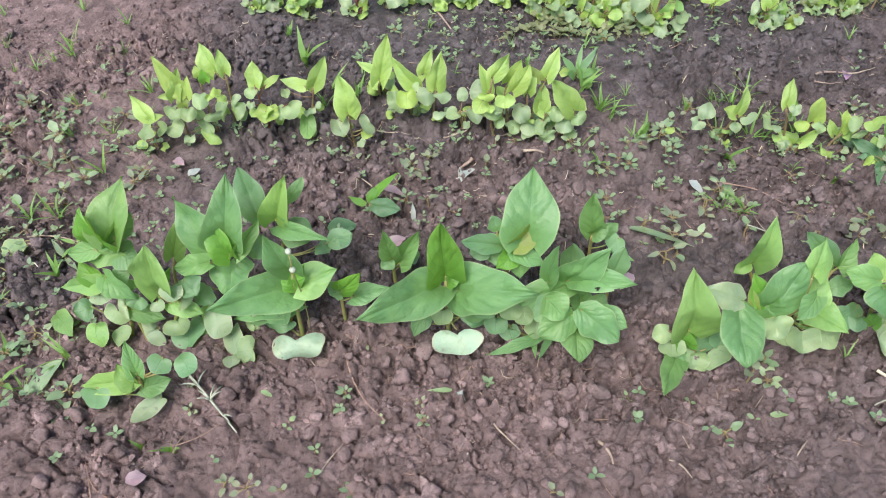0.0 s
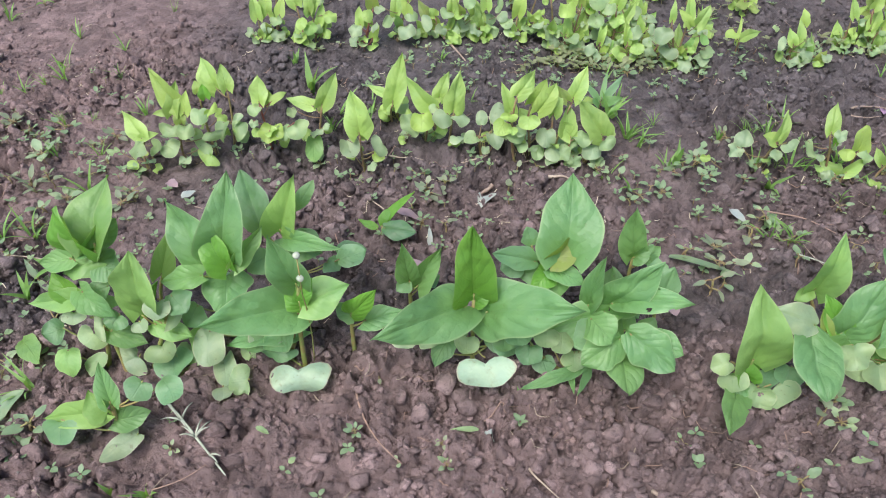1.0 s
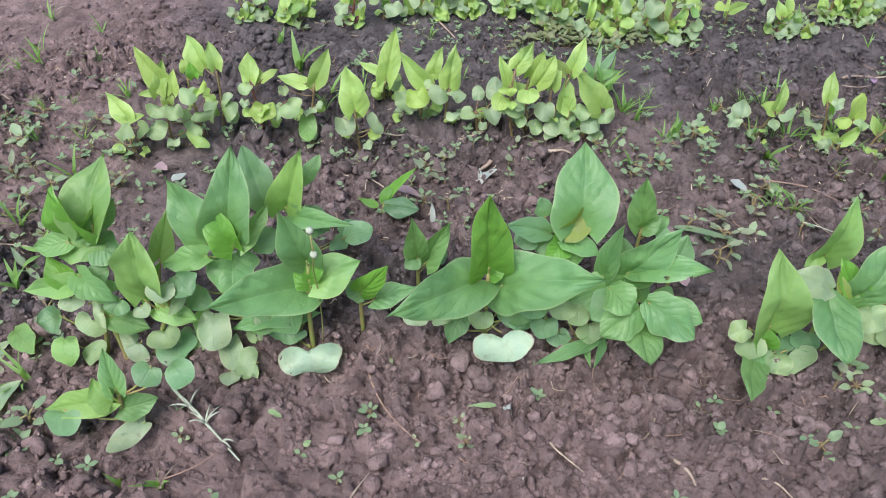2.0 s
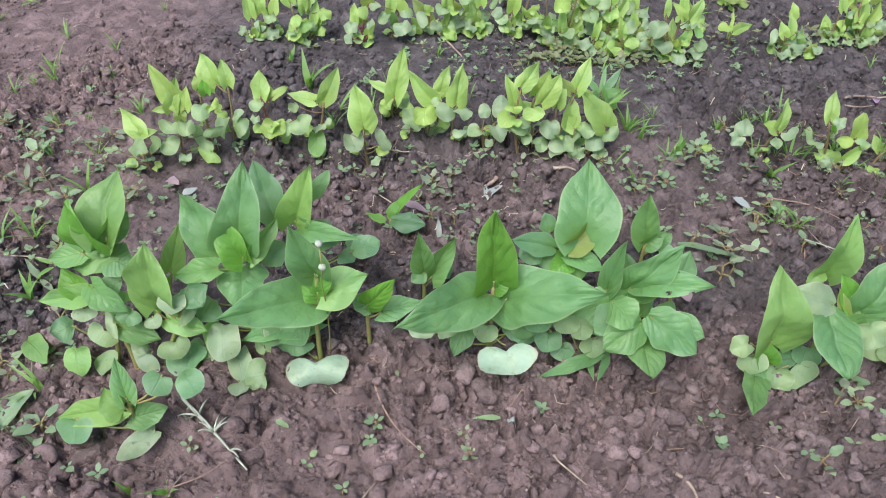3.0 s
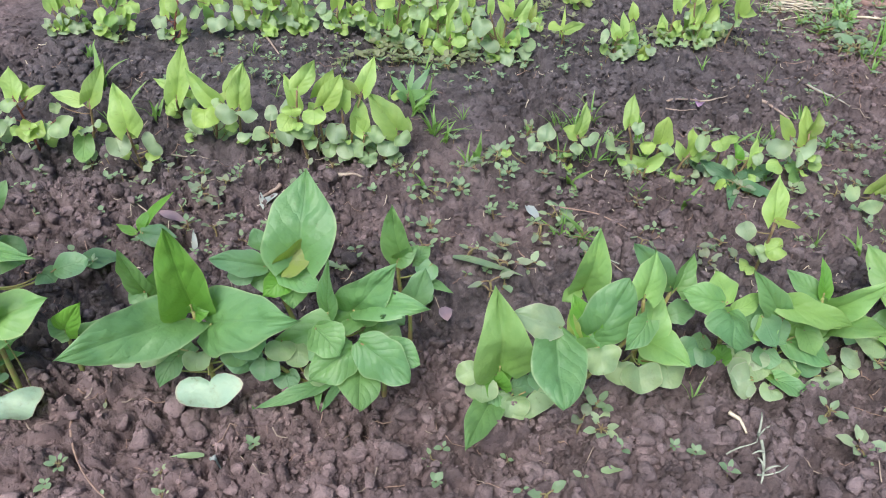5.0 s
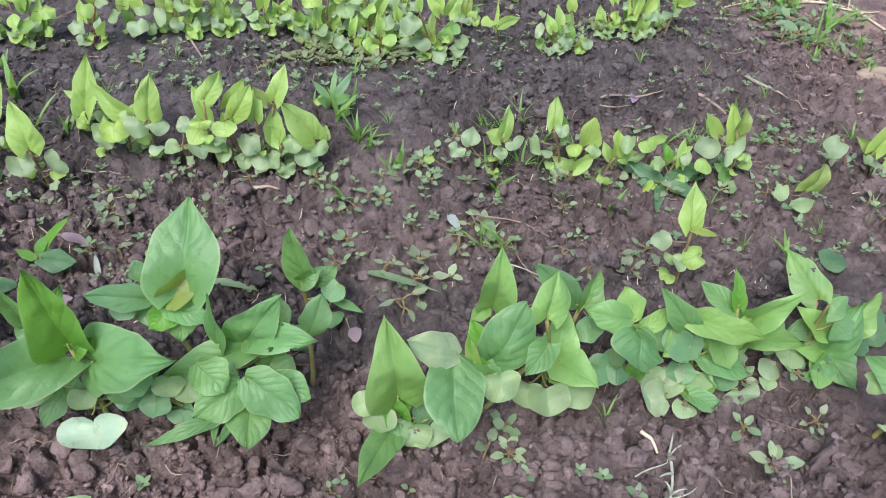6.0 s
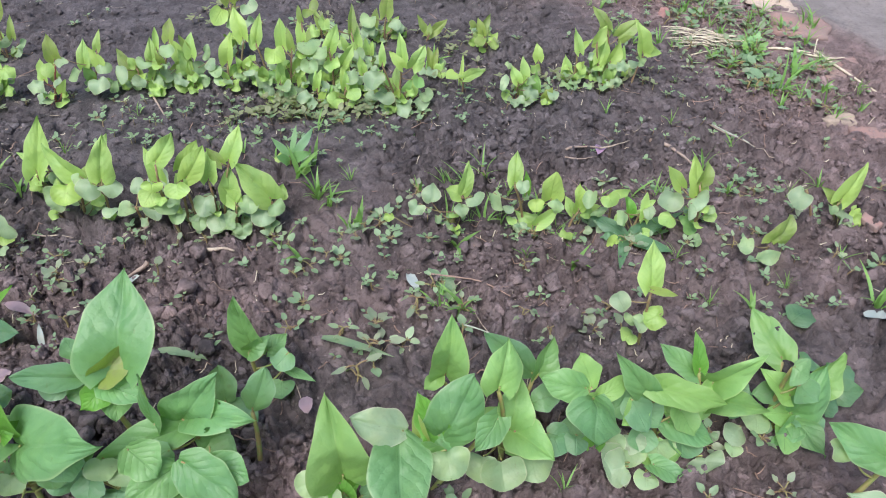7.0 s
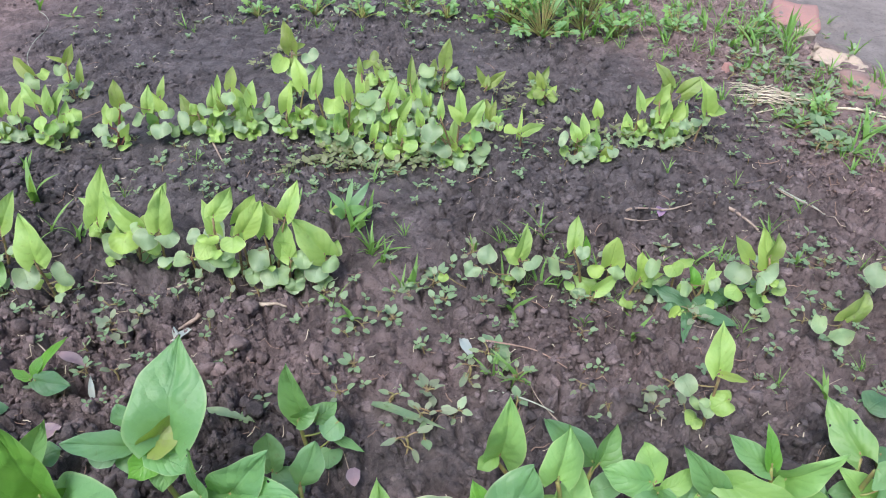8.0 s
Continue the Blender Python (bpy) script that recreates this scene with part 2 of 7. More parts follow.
        ln.new(math_node(nt, "MULTIPLY_ADD", math_node(nt, "POWER", both, 1.3), 0.55, 0.84), sc.inputs["Scale"])
        col = sc.outputs[0]
    else:  # the damper soil beneath the loose lumps, also darkened for shade in their gaps
        col = mix_node(nt, 0.12, col, (0.03, 0.024, 0.024))
    ln.new(col, bsdf.inputs["Base Color"])
    ln.new(math_node(nt, "MULTIPLY_ADD", damp, -0.25, 0.92), bsdf.inputs["Roughness"])
    bsdf.inputs["Specular IOR Level"].default_value = 0.3
    h = math_node(nt, "MULTIPLY_ADD", grit, 0.35, grain)
    nrm = bump_node(nt, h, 0.006, 0.9)
    ln.new(nrm, bsdf.inputs["Normal"])
    return m


DRY_A, DRY_B = (0.172, 0.122, 0.12), (0.288, 0.208, 0.206)
WET_A, WET_B = (0.056, 0.048, 0.052), (0.148, 0.129, 0.138)
SOIL = soil_material("garden_soil")
CRUMB = soil_material("loose_soil", True)


def stone_material(name, a, b, c):
    m, nt, nd, ln, bsdf = nodes_of(name)
    obj = coords(nt)
    col = mix_node(nt, ramp_node(nt, noise_node(nt, obj, 25, 5), 0.35, 0.65), a, b)
    col = mix_node(nt, math_node(nt, "MULTIPLY", ramp_node(nt, noise_node(nt, obj, 160, 5, 0.7), 0.52, 0.7), 0.7), col, c)
    ln.new(col, bsdf.inputs["Base Color"])
    bsdf.inputs["Roughness"].default_value = 0.9
    ln.new(bump_node(nt, noise_node(nt, obj, 120, 6, 0.65), 0.004, 0.8), bsdf.inputs["Normal"])
    return m


BRICK = stone_material("red_brick", (0.38, 0.2, 0.18), (0.32, 0.185, 0.17), (0.28, 0.21, 0.19))
MORTAR = stone_material("pale_mortar", (0.46, 0.36, 0.29), (0.38, 0.31, 0.26), (0.2, 0.16, 0.14))
PEBBLE = stone_material("pale_pebble", (0.3, 0.26, 0.24), (0.22, 0.19, 0.18), (0.4, 0.36, 0.33))


# ---- helpers for meshes ----
def part(name, bm, materials, parent, label=""):
    me = bpy.data.meshes.new(name)
    bm.to_mesh(me)
    bm.free()
    for m in materials if isinstance(materials, (list, tuple)) else [materials]:
        me.materials.append(m)
    for p in me.polygons:
        p.use_smooth = True
    ob = new(name, me)
    if parent is not None:
        ob.parent = parent
    if label:
        tagged(ob, label=label)
    return ob


def tube(bm, points, radii, sides=7, mat=0):
    """A bent, tapering stalk along the points."""
    rings = []
    n = len(points)
    for i, p in enumerate(points):
        d = (points[min(i + 1, n - 1)] - points[max(i - 1, 0)]).normalized()
        a = d.orthogonal().normalized()
        if i and rings:
            a = (prev - d * prev.dot(d)).normalized()
        prev = a
        b = d.cross(a)
        rings.append([bm.verts.new(p + radii[i] * (math.cos(2 * math.pi * k / sides) * a + math.sin(2 * math.pi * k / sides) * b)) for k in range(sides)])
    for r, q in zip(rings, rings[1:]):
        for k in range(sides):
            face = bm.faces.new((r[k], r[(k + 1) % sides], q[(k + 1) % sides], q[k]))
            face.material_index = mat
    for ring in (rings[0][::-1], rings[-1]):
        bm.faces.new(ring).material_index = mat


def bow(a, b, sag, n=7):
    """Points of a bowed line from a to b."""
    return [a.lerp(b, i / (n - 1)) + sag * 4 * (i / (n - 1)) * (1 - i / (n - 1)) for i in range(n)]


def half_width(shape, u, taper=0.75, belly=0.1):
    if shape == "leaf":
        if u < belly:
            return 0.52 + 0.48 * math.sin(math.pi / 2 * u / belly)
        k = (u - belly) / (1 - belly)
        return math.cos(math.pi / 2 * k ** (0.45 + 0.5 * taper)) * (1 - 0.2 * k ** 4)
    if shape == "cotyledon":
        if u < 0.4:
            return 0.66 + 0.34 * math.sin(math.pi / 2 * u / 0.4)
        return max(0.0, 1 - ((u - 0.4) / 0.6) ** 2.3) ** 0.5
    if shape == "lance":
        return math.sin(math.pi * min(1, u * 0.93 + 0.07) ** 0.75)
    return math.sin(math.pi * (0.04 + 0.96 * u) ** 0.85) ** 0.75  # oval


def blade(bm, uv, shape, base, tip, width, normal, fold, arch, wave, rng, nu=13, nv=8, torn=False, thick=0.0):
    """One leaf blade with its midrib fold, arched length and wavy rim, spread on a grid from base to tip."""
    axis = tip - base
    length = axis.length
    ax = axis.normalized()
    nz = (normal - ax * normal.dot(ax)).normalized()
    sx = ax.cross(nz)
    lobe = {"leaf": 0.17, "cotyledon": 0.34, "lance": 0.0, "oval": 0.03}[shape]
    ph, ph2, tw = rng.uniform(0, 6.3), rng.uniform(0, 6.3), rng.uniform(-0.25, 0.25)
    skew, freq = rng.uniform(-0.06, 0.06), rng.uniform(5, 9)
    cup, droop = (rng.uniform(-0.4, 0.9), rng.uniform(-0.02, 0.14)) if shape == "leaf" else (0.0, 0.0)
    taper, belly = rng.uniform(1.15, 2.0), rng.uniform(0.17, 0.32)
    quilt = 0.042 * width if nu > 12 and shape in ("leaf", "oval") else 0.0
    widest = max(half_width(shape, k / 20, taper, belly) for k in range(21))
    grid = []
    for i in range(nu + 1):
        u = i / nu
        if shape != "lance":
            u = u ** 0.9
        row = []
        for j in range(nv + 1):
            v = 2 * j / nv - 1
            w = 0.5 * width * half_width(shape, u, taper, belly) / widest
            rim = abs(v) ** 3
            w *= 1 + 0.07 * rim * math.sin(freq * 1.7 * u + ph + (2 if v > 0 else 0))
            along = (0.24 + 0.76 * u if shape == "cotyledon" else u) * length - lobe * length * abs(v) ** 1.6 * (1 - u) ** 2.5
            x = v * w + skew * width * math.sin(math.pi * u)
            z = fold * abs(x) * (1 - 0.5 * u) + arch * length * 4 * u * (1 - u)
            z += cup * x * x / width - droop * length * u ** 3
            z += wave * width * abs(v) ** 2 * math.sin(freq * u + (ph if v > 0 else ph2)) + tw * x * u
            z -= 0.25 * wave * width * math.cos(3.0 * math.pi * u) * (1 - abs(v))
            if shape != "lance":  # uneven growth buckles the blade
                at = Vector((u * length * 38 + ph, x * 38 + ph2, 0))
                z += (0.10 * noise.noise(at) + 0.035 * noise.noise(at * 2.3)) * width * min(1, 4 * u)
            if quilt:  # tissue bulges between the side veins and sinks along the midrib
                lane = abs(math.sin(17 * (u - 0.42 * abs(v) + 0.146))) ** 0.7
                z += quilt * (lane * min(1, 4 * abs(v)) * (1 - abs(v) ** 6) * (1 - 0.6 * u) - 1.1 * math.exp(-((v / 0.1) ** 2)))
            row.append((bm.verts.new(base + ax * along + sx * x + nz * z), u, v))
        grid.append(row)
    cut = {(int(nu * 0.45), nv - 3), (int(nu * 0.45) + 1, nv - 3), (int(nu * 0.45) + 1, nv - 2), (int(nu * 0.7), nv - 1), (int(nu * 0.7) + 1, nv - 1), (int(nu * 0.55), 1)} if torn else ()
    for i in range(nu):
        for j in range(nv):
            if (i, j) in cut:
                continue
            quad = (grid[i][j], grid[i][j + 1], grid[i + 1][j + 1], grid[i + 1][j])
            face = bm.faces.new([q[0] for q in quad])
            for loop, q in zip(face.loops, quad):
                loop[uv].uv = (q[1], q[2])


def kidney(bm, uv, base, tip, width, normal, bulge, wave, rng, rings=5, spokes=22):
    """A rounded seed leaf, notched where its stalk joins, dished or bulged and wavy at the rim."""
    axis = tip - base
    length = axis.length
    ax = axis.normalized()
    nz = (normal - ax * normal.dot(ax)).normalized()
    sx = ax.cross(nz)
    notch = min(0.78, 0.36 + 0.5 * max(0.0, width / length - 0.8)) * rng.uniform(0.75, 1.1)
    ph, freq, lop = rng.uniform(0, 6.3), rng.choice((2, 3, 3, 4)), rng.uniform(-0.1, 0.1)
    centre = base + axis * 0.5
    fold = rng.uniform(-0.1, 0.2)

    def point(k, j):
        a, rho = 2 * math.pi * j / spokes, k / rings
        away = min(a, 2 * math.pi - a)
        edge = 1 - notch * math.exp(-((away / 0.54) ** 2)) + 0.04 * math.sin(5 * a + ph)
        y, x = -math.cos(a) * rho * edge, math.sin(a) * rho * edge * (1 + lop * math.cos(a))
        z = bulge * length * (1 - rho * rho) + wave * width * rho ** 3 * math.sin(freq * a + ph) + fold * abs(x) * width * 0.5
        place_at = centre + ax * (y * length * 0.5) + sx * (x * width * 0.5) + nz * z
        return bm.verts.new(place_at), 0.5 + 0.5 * y, rho * (1 if x >= 0 else -1) if k == rings else x

    mid = point(0, 0)
    last = None
    for k in range(1, rings + 1):
        ring = [point(k, j) for j in range(spokes)]
        for j in range(spokes):
            q = (ring[j], ring[(j + 1) % spokes])
            corners = (mid, *q) if last is None else (last[j], q[0], q[1], last[(j + 1) % spokes])
            face = bm.faces.new([c[0] for c in corners])
            for loop, c in zip(face.loops, corners):
                loop[uv].uv = (c[1], c[2])
        last = ring


# ---- seedlings ----
SIZES = {"front": 0.0022, "mid": 0.0016, "back": 0.0016}
PLACES = {"front": "the near row", "mid": "the middle row", "back": "the far row"}
plant_count = 0
LYING = []  # spots where low blades lie, kept clear of large clods


def seedling(x, y, row, look_text):
    global plant_count
    plant_count += 1
    root = new("seedling")
    root.location = (x, y, foot_level(x, y) - 0.002)
    tagged(root, label=look_text, category="seedling", group="seedlings in " + PLACES[row])
    return {"root": root, "row": row, "blades": [], "rng": random.Random(plant_count), "red": "red stem" in look_text}


def leaf(s, tint, base, tip, width, turn, fold=None, torn=False):
    s["blades"].append(("leaf", tint, Vector(base) / 1000, Vector(tip) / 1000, width / 1000, turn, fold, torn))


def cotyledon(s, tint, base, tip, width, turn, fold=None, torn=False):
    s["blades"].append(("cotyledon", tint, Vector(base) / 1000, Vector(tip) / 1000, width / 1000, turn, fold, torn))


def lance(s, tint, base, tip, width, turn, fold=None, torn=False):
    s["blades"].append(("lance", tint, Vector(base) / 1000, Vector(tip) / 1000, width / 1000, turn, fold, torn))


def broad_leaf(s, tint, base, tip, width, turn, fold=None, torn=False):
    s["blades"].append(("oval", tint, Vector(base) / 1000, Vector(tip) / 1000, width / 1000, turn, fold, torn))


def facing(axis, turn):
    """The blade's upper side: towards up and -y, turned about its length by the given degrees."""
    ax = axis.normalized()
    ref = Vector((0, -0.6, 0.8))
    ref = (ref - ax * ref.dot(ax)).normalized()
    return Matrix.Rotation(radians(turn), 3, ax) @ ref


def settle_on_soil(bm, root):
    """Lifts the low points of a blade so that it lies on the soil."""
    low = [v for v in bm.verts if v.co.z < 0.022]
    if low:
        x, y, z = root.location
        hs = relief(np.array([v.co.x + x for v in low]), np.array([v.co.y + y for v in low]))
        need = np.array([float(h) - z + 0.0025 - v.co.z for v, h in zip(low, hs)])
        lift = min(0.012, max(0.0, float(np.percentile(need, 97)))) if len(low) > len(bm.verts) * 0.5 else 0.0
        for v, n in zip(low, need):
            v.co.z += max(lift, float(n))


def grow(s):
    """Stems first, then every blade on its own stalk."""
    rng, thick = s["rng"], SIZES[s["row"]]
    green = STALK["red" if s["red"] else s["row"]]
    stems = []
    true = sorted((b for b in s["blades"] if b[0] != "cotyledon"), key=lambda b: -b[2].z) or s["blades"][:1]
    for b in true:
        top = b[2]
        near = min(stems, key=lambda q: (q[1].xy - top.xy).length, default=None)
        if near and (near[1].xy - top.xy).length < (0.034 if s["row"] == "front" else 0.022):
            continue
        if top.z < 0.012 and near:
            continue
        foot = Vector((0, 0, -0.016)) if not stems else Vector((top.x * 0.8 + rng.uniform(-0.004, 0.004), top.y * 0.5 - 0.004, -0.016))
        stems.append((foot, top + Vector((0, 0, -0.003))))
    for foot, top in stems:
        bm = bmesh.new()
        sag = Vector((rng.uniform(-0.006, 0.006), rng.uniform(-0.002, 0.005), 0))
        pts = bow(foot, top, sag, 8)
        tube(bm, pts, [thick * (1.15 - 0.45 * i / 7) for i in range(8)], 8)
        part("stem", bm, green, s["root"])
        foot.freeze(), top.freeze()
    lines = [(foot, top) for foot, top in stems]
    if s["row"] != "front" and len(s["blades"]) > 3:
        for foot, top in stems:
            for _ in range(4 if s["row"] == "mid" else 8):
                a, high = rng.uniform(0, 6.3), rng.uniform(0.25, 0.7)
                base = foot.lerp(top, high) + Vector((math.cos(a), math.sin(a), 0.2)) * rng.uniform(0.004, 0.012)
                base.z = max(base.z, 0.006)
                size = rng.uniform(0.010, 0.018)
                tip = base + Vector((math.cos(a), math.sin(a), rng.uniform(-0.3, 0.2))) * size
                if s["row"] == "back" and _ < 2:
                    lean = Vector((math.cos(a) * 0.5, math.sin(a) * 0.35 + 0.1, 0.85)) * rng.uniform(0.018, 0.028)
                    s["blades"].append(("leaf", rng.choice(("light", "light", "fresh", "dusty")), base, base + lean, lean.length * rng.uniform(0.5, 0.7), rng.uniform(-25, 25), None, False))
                s["blades"].append(("cotyledon", rng.choice(("seedleaf", "light", "pale", "light")), base, tip, size * rng.uniform(1.0, 1.3), rng.uniform(-15, 15), None, False))
    for shape, tint, base, tip, width, turn, fold, torn in s["blades"]:
        if s["row"] != "front" and shape == "cotyledon":
            turn += rng.uniform(-30, 30)
            width *= rng.uniform(0.8, 1.02)
            if tint == "seedleaf":
                tint = rng.choice(("seedleaf", "seedleaf", "seedleaf", "pale", "light", "pale"))
        foot, top = min(lines, key=lambda q: (q[1].xy - base.xy).length + 0.5 * (q[0].xy - base.xy).length)
        k = max(0.12, min(0.97, (base.z - 0.35 * (base.xy - top.xy).length) / max(top.z, 0.008)))
        node = foot.lerp(top, k)
        bm = bmesh.new()
        uv = bm.loops.layers.uv.new("UVMap")
        axis = tip - base
        up = facing(axis, turn)
        length = axis.length
        if fold is None:
            fold = rng.uniform(0.1, 0.32) if shape == "leaf" else rng.uniform(-0.08, 0.15)
        arch = rng.uniform(-0.03, 0.11) if shape != "cotyledon" else rng.uniform(-0.07, 0.1)
        wave = rng.uniform(0.05, 0.14)
        big = length > 0.035
        if shape != "cotyledon":
            blade(bm, uv, shape, base, tip, width, up, fold, arch, wave, rng, (30 if length > 0.05 else 20) if big else 10, 14 if big else 6, torn)
        else:
            kidney(bm, uv, base, tip, width, up, arch * 1.5, wave * (1.0 if s["row"] == "front" else 1.5), rng, 5, 24 if big or width > 0.03 else 18)
        end = base + axis * (0.18 if shape == "cotyledon" else 0.06) + up * 0.0005
        anchor = min(bm.verts, key=lambda v: (v.co - end).length_squared)
        was = anchor.co.copy()
        settle_on_soil(bm, s["root"])
        end += anchor.co - was
        if min(base.z, tip.z) < 0.03:
            LYING.extend((s["root"].location + base.lerp(tip, k))[:2] for k in (0.1, 0.4, 0.7, 1.0))
        stalked = (node - end).length > 0.003
        r = thick * (0.5 if shape == "leaf" else 0.42)
        stalk_line = bow(node, end, Vector((0, 0, -0.12 * (end - node).length)), 6), [r * (1 - 0.06 * i) for i in range(6)], 6
        if stalked and s["row"] == "back":
            tube(bm, *stalk_line, 1)
        ob = part("seed_leaf" if shape == "cotyledon" else "leaf", bm, [LEAF[tint], green], s["root"])
        if stalked and s["row"] != "back":
            bm = bmesh.new()
            tube(bm, *stalk_line)
            bmesh.ops.recalc_face_normals(bm, faces=bm.faces[:])
            part("leaf_stalk", bm, green, ob)


# ---- ground ----
TABLES = {}


def table(seed, n, k):
    """Tables of random numbers, drawn once."""
    if (seed, n, k) not in TABLES:
        r = np.random.RandomState(seed)
        TABLES[seed, n, k] = [r.rand(n, n) for _ in range(k)]
    return TABLES[seed, n, k]


def cells(x, y, size, seed):
    """Distance to the nearest scattered centre, the lead over the next one, and the centre's own random value."""
    n = 512
    jx, jy, val = table(seed, n, 3)
    gx, gy = x / size, y / size
    ix, iy = np.floor(gx).astype(int), np.floor(gy).astype(int)
    best, second, own, lean = np.full(x.shape, 9.0), np.full(x.shape, 9.0), np.zeros(x.shape), np.zeros(x.shape)
    for dx in (-1, 0, 1):
        for dy in (-1, 0, 1):
            a, b = (ix + dx) % n, (iy + dy) % n
            ox, oy = ix + dx + jx[a, b] - gx, iy + dy + jy[a, b] - gy
            d = np.hypot(ox, oy)
            way = 40 * val[a, b]
            lean = np.where(d < best, ox * np.cos(way) + oy * np.sin(way), lean)
            own = np.where(d < best, val[a, b], own)
            second = np.minimum(second, np.maximum(d, best))
            best = np.minimum(best, d)
    return best, second - best, own, lean


def smooth_noise(x, y, size, seed):
    n = 256
    val = table(seed, n, 1)[0]
    gx, gy = x / size, y / size
    ix, iy = np.floor(gx).astype(int), np.floor(gy).astype(int)
    fx, fy = gx - ix, gy - iy
    fx, fy = fx * fx * (3 - 2 * fx), fy * fy * (3 - 2 * fy)
    g = lambda a, b: val[(ix + a) % n, (iy + b) % n]
    return (g(0, 0) * (1 - fx) + g(1, 0) * fx) * (1 - fy) + (g(0, 1) * (1 - fx) + g(1, 1) * fx) * fy - 0.5


def relief(x, y, broken=1.0):
    """Height of the dug soil: broad swells, clods of three sizes with cracks between them, and smoother silted patches. With broken=0, the level that the plants' feet stand on."""
    x, y = np.asarray(x, float), np.asarray(y, float)
    wx = x + 0.016 * smooth_noise(x, y, 0.02, 91) + 0.006 * smooth_noise(x, y, 0.007, 93)
    wy = y + 0.016 * smooth_noise(x, y, 0.02, 92) + 0.006 * smooth_noise(x, y, 0.007, 94)
    bed = np.clip((1.46 - x) / 0.14, 0, 1) * np.clip((x + 0.96) / 0.14, 0, 1) * np.clip((y - 0.1) / 0.14, 0, 1) * np.clip((1.92 - y) / 0.14, 0, 1)
    rough = np.clip(0.78 + 1.5 * smooth_noise(x, y, 0.14, 3) + 0.6 * np.clip((0.95 - y) / 0.3, -0.9, 0.5), 0.15, 1.2)
    path = np.clip((x - (1.12 - 0.25 * (y - 1.2))) / 0.05, 0, 1) * np.clip((y - 0.75) / 0.2, 0, 1)
    rough = rough * (1 - 0.85 * path)
    h = 0.012 * smooth_noise(x, y, 0.17, 5) + 0.008 * smooth_noise(x, y, 0.06, 6)
    for size, amp, seed in ((0.034, 0.0095 + 0.002 * broken, 11), (0.018, 0.0088 + 0.0017 * broken, 12), (0.0095, 0.0058 + 0.0008 * broken, 13)):
        d, lead, own, lean = cells(wx, wy, size, seed)
        block = np.clip(own * 1.35 - 0.2, 0, 1) * np.clip(1.15 - 0.5 * d, 0.4, 1) + 0.55 * lean
        h = h + rough * amp * np.clip(lead / 0.2, 0, 1) ** 0.6 * block
        if broken and size > 0.01:
            h = h - broken * rough * 0.32 * size * np.clip(1 - lead / 0.14, 0, 1) * np.clip(2.2 * own - 0.5, 0, 1)
    h = h + rough * (0.006 * smooth_noise(x, y, 0.007, 21) + 0.003 * smooth_noise(x, y, 0.0035, 22))
    return bed * (h - 0.006 * rough - 0.012 * path)


def soil_height(x, y):
    return float(relief(np.array([x]), np.array([y]))[0])


def foot_level(x, y):
    return float(relief(np.array([x]), np.array([y]), 0.0)[0])


def axis_steps(lo, hi, step, far):
    inner = list(np.arange(lo, hi, step))
    up, down, d = [hi], [], step
    while up[-1] < far:
        d *= 1.35
        up.append(up[-1] + d)
    d, v = step, lo
    while v > -far:
        d *= 1.35
        v -= d
        down.append(v)
    return np.array(down[::-1] + inner + up)


def build_ground():
    xs = axis_steps(-0.80, 1.30, 0.0024, 90)
    near, middle, back = axis_steps(0.25, 0.50, 0.0019, 90), np.arange(0.50, 0.90, 0.0026), axis_steps(0.90, 1.75, 0.0038, 90)
    ys = np.concatenate([near[near < 0.499], middle[middle < 0.899], back[back >= 0.9]])
    gx, gy = np.meshgrid(xs, ys)
    gz = relief(gx, gy)
    nx, ny = len(xs), len(ys)
    co = np.stack([gx, gy, gz], -1).reshape(-1, 3)
    a = (np.arange(ny - 1)[:, None] * nx + np.arange(nx - 1)[None]).ravel()
    quads = np.stack([a, a + 1, a + nx + 1, a + nx], -1)
    me = bpy.data.meshes.new("ground")
    me.vertices.add(len(co))
    me.vertices.foreach_set("co", co.ravel())
    me.loops.add(quads.size)
    me.loops.foreach_set("vertex_index", quads.ravel())
    me.polygons.add(len(quads))
    me.polygons.foreach_set("loop_start", np.arange(len(quads)) * 4)
    me.update(calc_edges=True)
    me.polygons.foreach_set("use_smooth", np.ones(len(quads), bool))
    me.materials.append(SOIL)
    ob = new("ground", me)
    return tagged(ob, label="dug brown loamy garden soil with clods", category="soil", kind="structure")


ground = build_ground()


# ---- the seedlings, row by row, in millimetres from each foot ----
s = seedling(-0.297, 0.485, "front", "tall seedling with one broad upright leaf and folded inner leaves")
leaf(s, "green", (-2, 0, 123), (-31, -1, 118), 20, -11)
leaf(s, "green", (13, 0, 129), (0, 4, 135), 13, -10)
broad_leaf(s, "blue", (25, -10, 100), (6, -14, 96), 18, -9)
leaf(s, "fresh", (20, 0, 134), (28, 40, 179), 41, -10)
leaf(s, "deep_and_shaded", (9, 0, 129), (2, -1, 177), 45, -38)
leaf(s, "green", (12, 0, 128), (31, 20, 155), 16, 42, fold=0.9)
leaf(s, "green", (14, 15, 125), (33, 24, 145), 24, 17)
leaf(s, "fresh", (20, 0, 121), (-16, -4, 108), 24, -7)
leaf(s, "green", (19, 0, 118), (40, -7, 111), 30, 0)
grow(s)
s = seedling(-0.305, 0.470, "front", "dark green seedling with a leaf spread sideways")
leaf(s, "green", (30, 0, 74), (9, 7, 82), 21, -7)
broad_leaf(s, "blue", (-19, 0, 50), (-36, -7, 49), 24, 6)
cotyledon(s, "seedleaf", (11, 0, 49), (0, -12, 40), 28, -10)
leaf(s, "fresh", (8, 0, 87), (-40, 2, 79), 20, -11)
